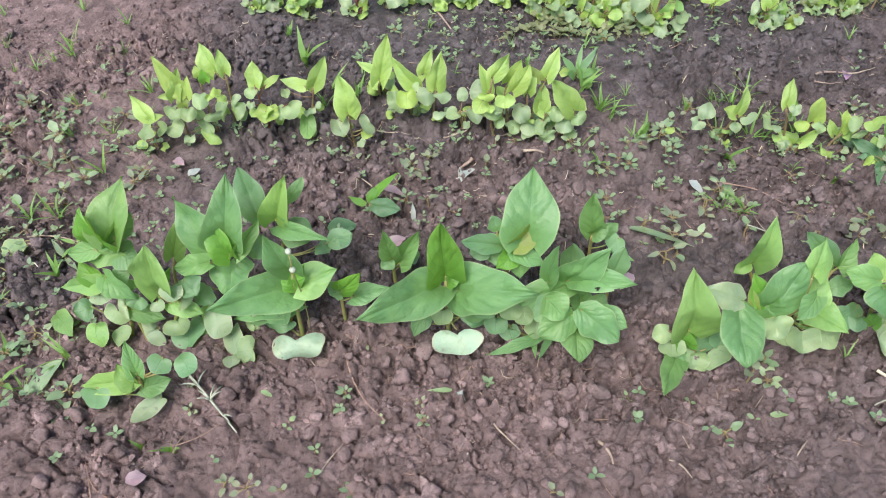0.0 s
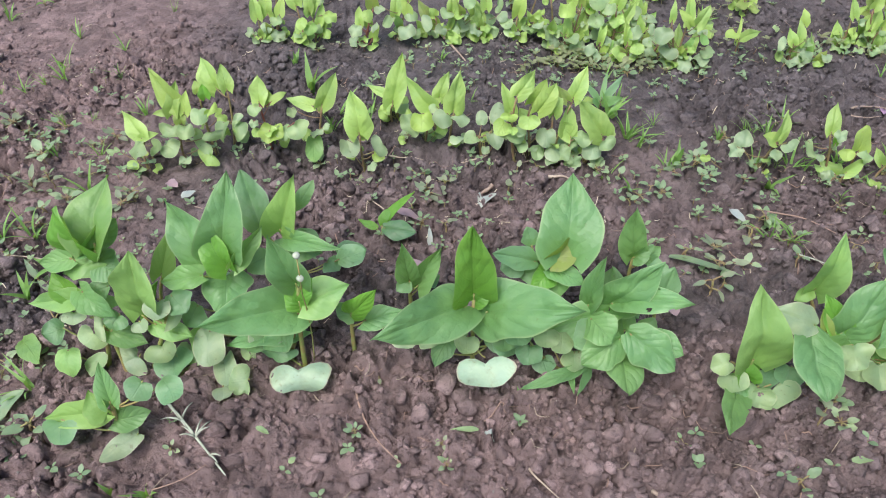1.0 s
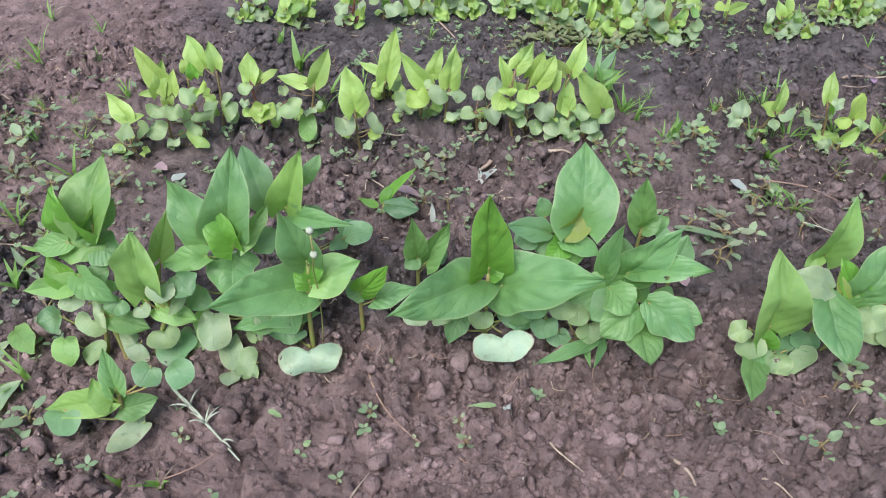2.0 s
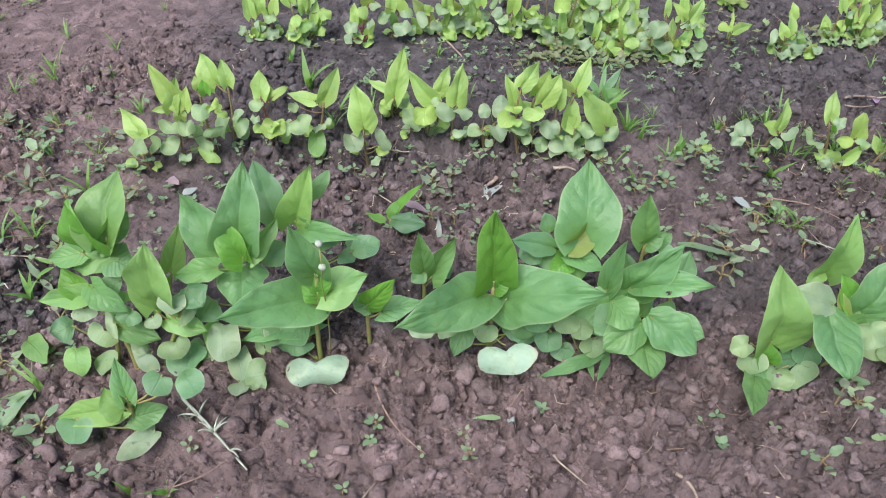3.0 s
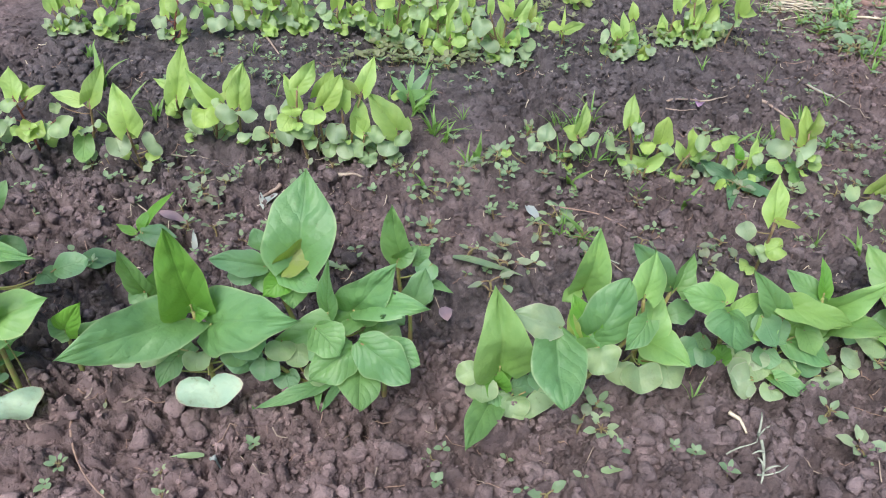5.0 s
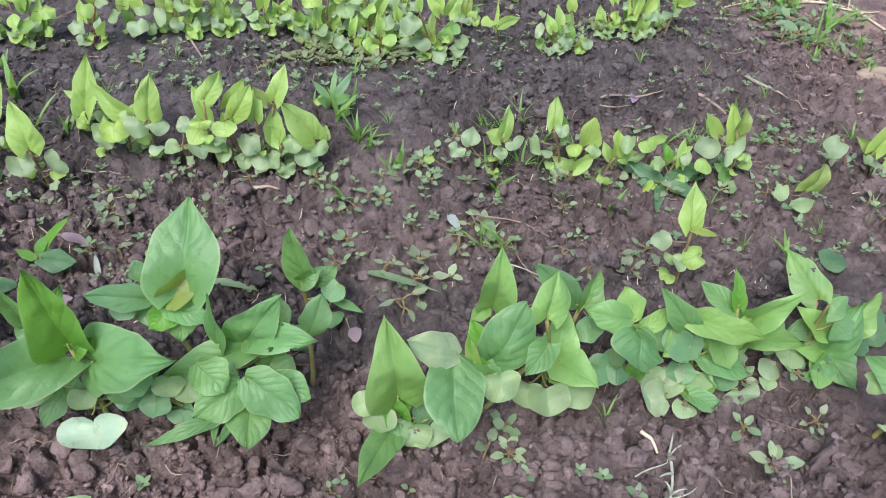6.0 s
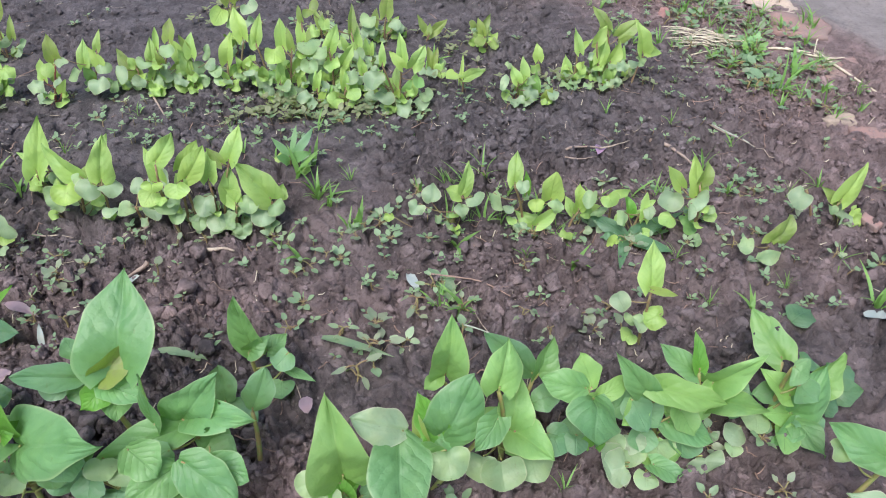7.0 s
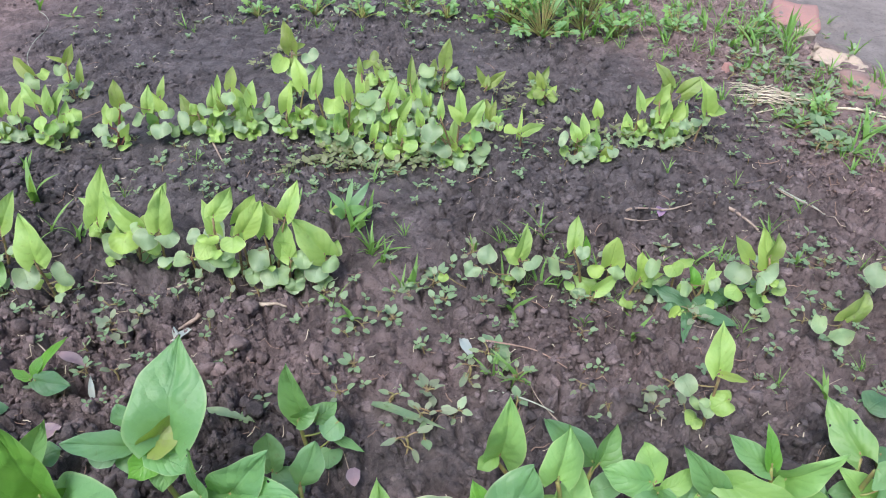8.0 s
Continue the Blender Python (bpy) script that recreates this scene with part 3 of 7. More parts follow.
leaf(s, "deep_and_shaded", (3, 0, 84), (-17, 14, 108), 22, -20)
leaf(s, "green", (11, 0, 97), (40, -19, 85), 22, 9)
cotyledon(s, "pale", (-2, 0, 77), (-1, -12, 67), 21, -3)
cotyledon(s, "fresh", (-25, 0, 25), (-19, -22, 5), 24, 1)
cotyledon(s, "seedleaf", (-7, 0, 11), (4, -19, 5), 25, 13)
grow(s)
s = seedling(-0.263, 0.462, "front", "seedling with a broad upright leaf above paler seed leaves")
broad_leaf(s, "blue", (47, 0, 98), (60, -11, 86), 25, 2)
cotyledon(s, "seedleaf", (22, 0, 41), (30, -16, 29), 29, 3)
cotyledon(s, "blue", (1, 0, 78), (-8, -11, 67), 22, -2)
cotyledon(s, "pale", (36, 0, 97), (37, -17, 85), 23, -5)
leaf(s, "fresh", (20, 0, 75), (22, 3, 141), 45, -7)
leaf(s, "fresh", (23, 0, 62), (57, -9, 54), 21, 2)
leaf(s, "deep_and_shaded", (14, 0, 72), (33, 12, 100), 14, 25)
cotyledon(s, "pale", (5, 0, 20), (-12, -9, 15), 39, -14)
leaf(s, "green", (-20, 0, 54), (16, -10, 47), 22, 4)
cotyledon(s, "pale", (12, 0, 68), (17, -10, 61), 16, 7)
cotyledon(s, "pale", (38, 0, 75), (50, -5, 74), 32, 1)
cotyledon(s, "pale", (-18, 0, 60), (-27, -3, 58), 27, -2)
grow(s)
s = seedling(-0.265, 0.530, "front", "narrow upright young leaf behind larger leaves")
leaf(s, "fresh", (10, 0, 52), (23, 18, 95), 22, 20)
grow(s)
s = seedling(-0.203, 0.488, "front", "tall seedling with large upright pointed leaves")
broad_leaf(s, "blue", (41, 10, 94), (63, 21, 102), 26, 7)
broad_leaf(s, "blue", (-1, -10, 68), (-12, -24, 55), 29, -5)
leaf(s, "fresh", (3, -15, 37), (-10, -32, 26), 27, -6)
cotyledon(s, "seedleaf", (-11, -15, 15), (-21, -32, 5), 29, 1)
leaf(s, "fresh", (36, -10, 34), (57, -28, 23), 30, 9)
leaf(s, "green", (27, 0, 119), (39, 23, 186), 40, 9)
leaf(s, "green", (10, 0, 105), (-18, 24, 157), 36, -7)
leaf(s, "deep_and_shaded", (34, -10, 111), (15, 7, 146), 23, -17)
leaf(s, "fresh", (38, -10, 115), (61, 16, 136), 17, 41, fold=0.9)
leaf(s, "green", (26, 0, 94), (27, -36, 82), 41, 2)
leaf(s, "green", (11, -10, 104), (-26, -10, 96), 21, -1)
cotyledon(s, "blue", (-32, -15, 12), (-26, -47, 5), 36, 11)
cotyledon(s, "pale", (6, -15, 49), (9, -48, 30), 30, 1)
cotyledon(s, "pale", (13, -20, 10), (24, -57, 5), 23, 10)
cotyledon(s, "seedleaf", (47, -53, 7), (25, -56, 6), 30, 6)
cotyledon(s, "pale", (20, -56, 7), (23, -72, 5), 19, -7)
cotyledon(s, "seedleaf", (45, -16, 7), (31, -26, 5), 23, -1)
cotyledon(s, "pale", (56, -10, 44), (61, -29, 33), 39, 1)
grow(s)
s = seedling(-0.164, 0.520, "front", "seedling with bluish green leaves behind a taller one")
broad_leaf(s, "blue", (17, 0, 106), (-1, 30, 155), 30, 3)
leaf(s, "fresh", (31, 0, 110), (49, -7, 171), 30, 8)
broad_leaf(s, "blue", (47, 0, 135), (64, 15, 155), 14, 32)
leaf(s, "green", (33, 0, 104), (85, -42, 129), 20, 13)
broad_leaf(s, "blue", (36, 0, 99), (69, -15, 97), 32, -11)
broad_leaf(s, "blue", (78, 0, 76), (103, 9, 80), 24, -15)
broad_leaf(s, "blue", (68, 0, 74), (80, -8, 70), 22, -18)
grow(s)
s = seedling(-0.131, 0.468, "front", "seedling with one very large leaf spread sideways")
leaf(s, "green", (1, 0, 43), (-18, -12, 32), 28, -4)
broad_leaf(s, "blue", (-14, 0, 40), (-33, -11, 30), 25, -13)
leaf(s, "green", (15, 0, 74), (-51, -53, 107), 44, -6)
leaf(s, "green", (11, 10, 35), (-52, -7, 34), 33, 18)
grow(s)
s = seedling(-0.116, 0.458, "front", "slender seedling with a large pale kidney-shaped seed leaf")
leaf(s, "green", (7, 0, 110), (-7, -9, 169), 30, -19)
leaf(s, "fresh", (8, 0, 88), (47, 8, 103), 37, 1)
leaf(s, "deep_and_shaded", (5, 0, 90), (18, 4, 114), 15, 10)
leaf(s, "deep_and_shaded", (7, 0, 84), (-5, 8, 103), 21, -26)
cotyledon(s, "chalky", (-2, -6, 19), (0, -30, -3), 56, 4)
cotyledon(s, "blue", (-21, 10, 26), (-22, -4, 12), 32, 11)
grow(s)
s = seedling(-0.073, 0.478, "front", "small seedling with a dark cupped leaf")
leaf(s, "deep_and_shaded", (0, 0, 56), (25, -14, 99), 22, 23)
leaf(s, "green", (11, 0, 47), (48, 3, 57), 23, -1)
leaf(s, "green", (3, 0, 53), (-14, 7, 62), 18, -8)
grow(s)
s = seedling(-0.263, 0.385, "front", "low seedling with leaves spread over the soil")
leaf(s, "fresh", (0, 0, 44), (-55, -2, 34), 24, -8)
leaf(s, "green", (5, 0, 31), (34, 3, 37), 23, 11)
leaf(s, "green", (9, 0, 53), (3, 16, 84), 18, 6)
leaf(s, "fresh", (5, 0, 44), (-9, 7, 61), 21, -21, fold=0.9)
cotyledon(s, "blue", (-34, 0, 40), (-35, -17, 22), 31, 10)
cotyledon(s, "pale", (28, 0, 10), (-2, -27, 5), 18, -4)
cotyledon(s, "blue", (46, 0, 88), (36, -13, 76), 23, -11)
cotyledon(s, "blue", (58, 0, 89), (72, -19, 81), 22, 1)
grow(s)
s = seedling(-0.021, 0.522, "front", "small seedling with two upright pointed leaves")
leaf(s, "green", (-1, 0, 42), (-6, -17, 103), 23, -8)
leaf(s, "green", (5, 0, 35), (29, 8, 80), 25, 22)
broad_leaf(s, "blue", (11, 10, 34), (27, 14, 37), 20, 1)
broad_leaf(s, "blue", (-1, 0, 44), (-13, -9, 39), 16, -8)
grow(s)
s = seedling(0.036, 0.460, "front", "sturdy seedling with large leaves spread to both sides")
leaf(s, "green", (-13, 10, 48), (-53, 8, 41), 30, -8)
broad_leaf(s, "blue", (12, 10, 43), (36, -4, 35), 30, 6)
cotyledon(s, "blue", (-45, 10, 65), (-59, -3, 56), 29, 2)
leaf(s, "green", (22, 10, 39), (47, 13, 45), 25, 9)
leaf(s, "deep_and_shaded", (-2, 0, 95), (-4, -11, 176), 38, 9)
leaf(s, "green", (-7, 0, 86), (-80, -56, 108), 43, -6)
leaf(s, "green", (6, 0, 77), (78, -43, 125), 51, 4)
leaf(s, "deep_and_shaded", (-1, 0, 89), (13, 2, 100), 15, 21)
leaf(s, "green", (-21, 0, 43), (-35, -22, 30), 22, 6)
cotyledon(s, "chalky", (7, -25, 56), (10, -48, 36), 50, 11)
cotyledon(s, "pale", (-61, 0, 51), (-62, -12, 43), 24, 4)
cotyledon(s, "seedleaf", (-6, 0, 51), (-7, -15, 39), 22, -9)
cotyledon(s, "seedleaf", (-42, 0, 51), (-33, -10, 45), 25, -11)
cotyledon(s, "blue", (25, 0, 49), (35, -13, 35), 30, -6)
grow(s)
s = seedling(0.118, 0.488, "front", "tall seedling with one very large upright heart-shaped leaf")
leaf(s, "green", (-6, 2, 107), (1, 52, 159), 55, -7)
broad_leaf(s, "blue", (-30, 0, 105), (-69, -11, 125), 21, -14)
leaf(s, "green", (-17, 0, 98), (12, -11, 88), 22, 0)
leaf(s, "deep_and_shaded", (-19, 0, 94), (-35, -12, 85), 22, -10)
leaf(s, "green", (-14, 0, 89), (-12, -17, 75), 25, -3)
broad_leaf(s, "blue", (-24, 0, 93), (-45, 0, 89), 22, -3)
leaf(s, "dusty", (-20, 0, 106), (4, 14, 122), 21, 28, fold=0.9)
broad_leaf(s, "blue", (-34, 10, 114), (-39, 16, 130), 16, -4)
broad_leaf(s, "blue", (-42, 0, 104), (-61, -3, 99), 24, -1)
grow(s)
s = seedling(0.171, 0.468, "front", "bushy seedling with many broad leaves")
broad_leaf(s, "blue", (-26, -20, 69), (-53, -33, 56), 30, 0)
broad_leaf(s, "green", (-46, -36, 98), (-28, -49, 80), 29, -3)
broad_leaf(s, "blue", (-1, -19, 68), (17, -31, 59), 29, 2)
leaf(s, "green", (-39, 0, 70), (-35, -10, 138), 20, -37)
leaf(s, "green", (-21, 0, 73), (13, -11, 130), 39, 21)
leaf(s, "green", (-10, 0, 81), (32, -33, 111), 29, 1, torn=True)
leaf(s, "green", (-20, 0, 66), (-88, -12, 45), 29, 0)
leaf(s, "green", (-1, 0, 38), (-10, 14, 73), 25, 6)
broad_leaf(s, "green", (-18, -40, 77), (-51, -55, 61), 33, -4)
broad_leaf(s, "green", (-15, -40, 85), (22, -64, 65), 35, 16)
broad_leaf(s, "green", (-14, -39, 55), (-15, -79, 53), 31, -12)
broad_leaf(s, "green", (1, -40, 79), (30, -52, 69), 25, 1)
broad_leaf(s, "blue", (26, 15, 59), (39, 30, 89), 24, 8)
grow(s)
s = seedling(0.123, 0.455, "front", "low weedy seedling with rounded leaves")
cotyledon(s, "seedleaf", (1, 0, 36), (0, -16, 21), 25, -8)
cotyledon(s, "blue", (-51, 0, 71), (-52, -16, 56), 27, 5)
lance(s, "green", (-1, -3, 7), (-1, -33, 5), 7, 7)
lance(s, "green", (17, -4, 7), (1, -36, 5), 8, 1)
cotyledon(s, "blue", (-39, 0, 45), (-41, -19, 34), 24, 7)
cotyledon(s, "blue", (-29, 0, 27), (-23, -16, 14), 22, 4)
cotyledon(s, "seedleaf", (-13, 0, 60), (-15, -19, 49), 22, -1)
cotyledon(s, "seedleaf", (-26, 0, 65), (-28, -17, 55), 24, 2)
lance(s, "green", (11, -9, 7), (-51, -33, 5), 13, -7)
cotyledon(s, "blue", (-62, 0, 59), (-63, -12, 44), 21, -1)
cotyledon(s, "blue", (9, 0, 59), (2, -13, 46), 29, -2)
grow(s)
s = seedling(0.197, 0.553, "front", "small seedling with a spotted upright leaf")
leaf(s, "green", (-4, 0, 52), (-12, 1, 111), 27, -22)
leaf(s, "green", (-7, -5, 55), (11, -3, 68), 16, 22, fold=0.9)
leaf(s, "green", (6, 0, 48), (23, 10, 55), 17, 8)
cotyledon(s, "blue", (27, 0, 47), (12, -11, 37), 22, 1)
lance(s, "green", (16, 0, 25), (44, -11, 15), 9, 2)
cotyledon(s, "blue", (15, 0, 8), (15, -23, 5), 22, 9)
grow(s)
s = seedling(-0.060, 0.632, "front", "small dark weed with a pointed and a rounded leaf")
lance(s, "deep_and_shaded", (2, 4, 12), (40, 12, 52), 11, -20)
lance(s, "deep_and_shaded", (0, 2, 10), (-22, 14, 12), 9, 5)
broad_leaf(s, "dark", (6, -4, 16), (42, -14, 17), 22, 6)
broad_leaf(s, "deep_and_shaded", (4, 0, 14), (14, 12, 30), 12, -10)
grow(s)
s = seedling(0.216, 0.866, "mid", "upright weed with narrow bluish green leaves")
lance(s, "blue", (2, 2, 20), (28, 20, 48), 11, 12)
lance(s, "blue", (0, 4, 22), (8, 26, 50), 7, -10)
lance(s, "blue", (-2, 2, 20), (-22, 12, 42), 9, -15)
lance(s, "green", (0, -2, 18), (24, -12, 34), 14, 5)
lance(s, "green", (-2, -2, 16), (-16, -14, 32), 14, -5)
grow(s)
s = seedling(0.160, 0.520, "front", "bluish crinkled weed with scalloped leaves")
broad_leaf(s, "blue", (9, 0, 29), (7, 12, 62), 27, -10)
broad_leaf(s, "blue", (11, 0, 29), (34, -14, 13), 23, 1)
grow(s)
s = seedling(0.251, 0.420, "front", "seedling with a bright triangular leaf and a drooping leaf")
leaf(s, "fresh", (12, 0, 55), (6, 10, 128), 48, 2)
leaf(s, "deep_and_shaded", (11, 0, 36), (5, 6, 60), 20, -6, fold=0.9)
leaf(s, "deep_and_shaded", (12, 0, 38), (19, 7, 57), 16, 12)
leaf(s, "green", (9, 0, 22), (-20, -60, 43), 26, 7)
cotyledon(s, "seedleaf", (-3, 0, 59), (-22, -3, 52), 19, 1)
cotyledon(s, "seedleaf", (-2, 0, 49), (-2, -14, 33), 26, 10)
leaf(s, "green", (12, 0, 31), (-2, -11, 21), 22, -1)
cotyledon(s, "seedleaf", (33, 0, 33), (39, -18, 17), 43, 10)
cotyledon(s, "seedleaf", (26, 0, 17), (17, -18, 7), 31, 1)
broad_leaf(s, "blue", (23, 0, 30), (44, 3, 32), 20, 9)
grow(s)
s = seedling(0.316, 0.430, "front", "vigorous seedling with large leaves and pale seed leaves")
broad_leaf(s, "pale", (-8, 0, 84), (-45, 3, 100), 28, -8)
broad_leaf(s, "green", (-12, 0, 84), (-16, -60, 66), 46, -5)
broad_leaf(s, "green", (13, 0, 68), (41, 15, 119), 43, 9)
leaf(s, "deep_and_shaded", (17, 0, 73), (2, 16, 102), 23, -16)
leaf(s, "dusty", (4, 0, 69), (-1, 11, 92), 12, -16, fold=0.9)
leaf(s, "green", (10, 0, 73), (37, -2, 69), 20, 8)
leaf(s, "green", (57, 0, 90), (38, -15, 73), 23, -9)
leaf(s, "green", (1, -10, 72), (20, -20, 66), 24, 14)
cotyledon(s, "seedleaf", (18, -10, 79), (21, -29, 63), 31, -3)
cotyledon(s, "blue", (-12, 0, 38), (-21, -15, 26), 27, 3)
leaf(s, "green", (-4, 0, 77), (-20, -11, 65), 26, -6)
grow(s)
s = seedling(0.363, 0.505, "front", "seedling with a slender upright pointed leaf")
leaf(s, "fresh", (-16, 0, 49), (-13, -2, 120), 30, -7)
leaf(s, "fresh", (-21, 0, 51), (-34, -7, 43), 14, -4)
grow(s)
s = seedling(0.385, 0.455, "front", "seedling with paired pointed leaves and spotted seed leaves")
leaf(s, "fresh", (-7, 0, 94), (3, 20, 125), 33, 16)
leaf(s, "fresh", (5, 0, 40), (14, 17, 84), 31, -1)
leaf(s, "fresh", (8, 0, 43), (31, -35, 50), 31, 1)
leaf(s, "green", (28, 20, 81), (41, 32, 109), 23, 21, fold=0.9)
broad_leaf(s, "blue", (25, 20, 82), (-15, 24, 129), 22, -17)
broad_leaf(s, "blue", (23, 10, 59), (47, 14, 64), 21, 3)
leaf(s, "fresh", (-16, 0, 52), (-3, 8, 62), 25, 0)
cotyledon(s, "seedleaf", (-17, -15, 42), (-24, -33, 28), 28, 9)
cotyledon(s, "seedleaf", (-6, -20, 44), (-5, -42, 27), 36, -5)
cotyledon(s, "seedleaf", (18, -15, 42), (21, -35, 23), 34, -7)
cotyledon(s, "blue", (40, 0, 33), (45, -14, 22), 26, -4)
leaf(s, "fresh", (18, 0, 28), (2, -7, 22), 24, -8)
broad_leaf(s, "blue", (36, 0, 34), (56, -3, 29), 21, -1)
grow(s)
s = seedling(0.466, 0.455, "front", "light green seedling with rounded young leaves")
broad_leaf(s, "green", (-20, 0, 78), (-55, 8, 84), 25, -5)
broad_leaf(s, "fresh", (-16, 0, 76), (-18, 30, 82), 22, -23)
broad_leaf(s, "green", (-14, 0, 68), (-26, -45, 69), 40, -3)
leaf(s, "fresh", (-9, 0, 61), (-27, -8, 56), 22, -12)
leaf(s, "fresh", (-8, 0, 67), (17, 10, 77), 15, 3)
cotyledon(s, "pale", (-19, 0, 65), (-20, -8, 58), 14, 9)
broad_leaf(s, "blue", (3, 0, 46), (29, 7, 59), 27, 7)
cotyledon(s, "pale", (21, 0, 14), (24, -18, 5), 25, 7)
cotyledon(s, "pale", (18, -28, 7), (-4, -29, 5), 33, -6)
cotyledon(s, "blue", (-22, 0, 26), (-25, -16, 16), 21, 3)
leaf(s, "deep_and_shaded", (-9, -11, 7), (-9, -4, 25), 18, -13)
cotyledon(s, "blue", (33, 0, 24), (29, -18, 13), 25, 0)
broad_leaf(s, "blue", (-20, 10, 28), (-30, -5, 17), 20, -6)
grow(s)
s = seedling(0.524, 0.455, "front", "dense seedling with long leaves spread sideways")
broad_leaf(s, "blue", (-43, 0, 69), (-32, -20, 50), 24, 14)
cotyledon(s, "seedleaf", (-9, 0, 10), (-18, -25, 5), 31, 2)
leaf(s, "fresh", (2, 0, 49), (13, -16, 31), 24, -2)
cotyledon(s, "seedleaf", (-48, 0, 20), (-57, -13, 7), 27, -4)
leaf(s, "fresh", (3, 10, 51), (-12, 3, 40), 24, -8)
leaf(s, "green", (-25, 0, 65), (-57, 10, 109), 24, -31)
leaf(s, "fresh", (-25, 0, 79), (31, -15, 68), 24, 4)
leaf(s, "green", (-6, 0, 34), (32, -19, 22), 26, 10)
broad_leaf(s, "blue", (-32, 0, 61), (-18, -11, 44), 24, -2)
leaf(s, "fresh", (-32, 0, 61), (-50, -13, 52), 21, -10)
cotyledon(s, "pale", (-41, -24, 7), (-63, -26, 5), 35, 5)
cotyledon(s, "seedleaf", (-40, -10, 19), (-35, -24, 8), 28, 3)
leaf(s, "fresh", (-26, -17, 7), (4, -19, 6), 30, -22)
leaf(s, "green", (-25, -28, 7), (-1, -45, 5), 19, -16)
cotyledon(s, "blue", (13, 0, 9), (5, -21, 5), 31, -3)
cotyledon(s, "seedleaf", (-31, -31, 7), (-36, -48, 5), 20, 0)
cotyledon(s, "pale", (21, -19, 7), (23, -36, 5), 31, 15)
grow(s)
s = seedling(0.578, 0.475, "front", "seedling with a small dark shoot and long pointed leaves")
broad_leaf(s, "blue", (17, 0, 21), (0, -16, 5), 24, 5)
cotyledon(s, "seedleaf", (21, -9, 7), (14, -34, 5), 25, 3)
broad_leaf(s, "blue", (0, 10, 42), (15, -8, 31), 22, 8)
leaf(s, "fresh", (-9, 0, 40), (-33, -11, 35), 22, -7)
leaf(s, "green", (-33, 0, 57), (-59, 19, 74), 19, -11)
leaf(s, "deep_and_shaded", (-32, 0, 61), (-35, 15, 89), 13, -9)
leaf(s, "fresh", (-18, 0, 43), (4, -20, 92), 27, 4)
leaf(s, "fresh", (-12, 0, 20), (6, -44, 61), 27, 7)
leaf(s, "fresh", (-21, 0, 27), (-29, -18, 13), 22, -12)
cotyledon(s, "pale", (8, -22, 7), (-9, -35, 5), 21, 9)
cotyledon(s, "seedleaf", (-4, -33, 7), (-8, -45, 5), 16, 2)
grow(s)
s = seedling(0.609, 0.455, "front", "seedling with a torn spotted leaf and upright pointed leaves")
leaf(s, "green", (18, -9, 7), (-9, -25, 5), 19, -2)
cotyledon(s, "blue", (30, 0, 8), (27, -20, 5), 31, 0)
broad_leaf(s, "blue", (9, 10, 30), (-15, 10, 26), 21, -6)
broad_leaf(s, "blue", (12, 0, 49), (25, -12, 40), 23, 15)
leaf(s, "fresh", (26, 40, 29), (13, 85, 49), 30, -26, torn=True)
leaf(s, "green", (19, 0, 6), (40, 9, 56), 41, 4)
leaf(s, "fresh", (35, 10, 25), (58, 18, 58), 31, 17)
leaf(s, "fresh", (11, 0, 33), (-11, 17, 50), 23, -3)
broad_leaf(s, "blue", (-1, 0, 72), (10, -7, 65), 25, 0)
leaf(s, "green", (17, -4, 7), (30, -39, 5), 26, -4)
cotyledon(s, "fresh", (13, -4, 7), (-1, -33, 5), 24, -1)
leaf(s, "fresh", (19, 0, 10), (-12, -2, 18), 21, -10)
grow(s)
s = seedling(0.691, 0.510, "front", "dark bluish green low seedling")
leaf(s, "dark", (-24, -45, 7), (-9, -38, 12), 24, 7)
leaf(s, "dark", (-6, -27, 7), (23, -30, 10), 25, 2)
leaf(s, "dark", (-26, 0, 25), (-4, -7, 14), 15, 0)
cotyledon(s, "dark", (17, 0, 16), (10, -18, 5), 29, -2)
grow(s)
s = seedling(0.636, 0.382, "front", "seedling with bowed yellow stems and a cupped round leaf")
leaf(s, "green", (18, 0, 60), (-22, 26, 76), 30, -10)
cotyledon(s, "seedleaf", (-5, 0, 50), (1, 20, 62), 45, -1)
leaf(s, "pale", (28, -25, 7), (-2, -1, 16), 25, 17)
grow(s)
s = seedling(0.532, 0.552, "mid", "thin seedling with a single upright light leaf")
leaf(s, "light", (0, 3, 66), (3, 23, 103), 23, 5)
leaf(s, "dusty", (-6, -8, 76), (18, -11, 69), 7, 9)
cotyledon(s, "seedleaf", (11, -10, 50), (-8, -15, 42), 22, -1)
cotyledon(s, "seedleaf", (-36, -2, 73), (-28, -16, 61), 20, -6)
cotyledon(s, "seedleaf", (-15, -4, 48), (-18, -14, 41), 21, -2)
grow(s)
s = seedling(-0.343, 0.766, "mid", "young light green seedling with kidney-shaped seed leaves")
leaf(s, "light", (-1, 4, 44), (-28, 24, 69), 24, -28)
leaf(s, "light", (-4, 3, 44), (16, 8, 49), 12, 6)
cotyledon(s, "seedleaf", (0, -8, 53), (1, -31, 38), 28, 7)
cotyledon(s, "seedleaf", (6, 0, 39), (19, -7, 35), 22, 10)
cotyledon(s, "seedleaf", (-39, 4, 32), (-39, -6, 26), 15, 5)
grow(s)
s = seedling(-0.305, 0.780, "mid", "young light green seedling crowded with others")
leaf(s, "light", (9, 0, 81), (-20, 16, 123), 27, -19)
leaf(s, "light", (1, -5, 74), (9, 13, 109), 18, 11)
leaf(s, "light", (16, -7, 77), (20, 4, 101), 15, 9)
leaf(s, "light", (-6, 4, 71), (-27, 6, 68), 9, -10)
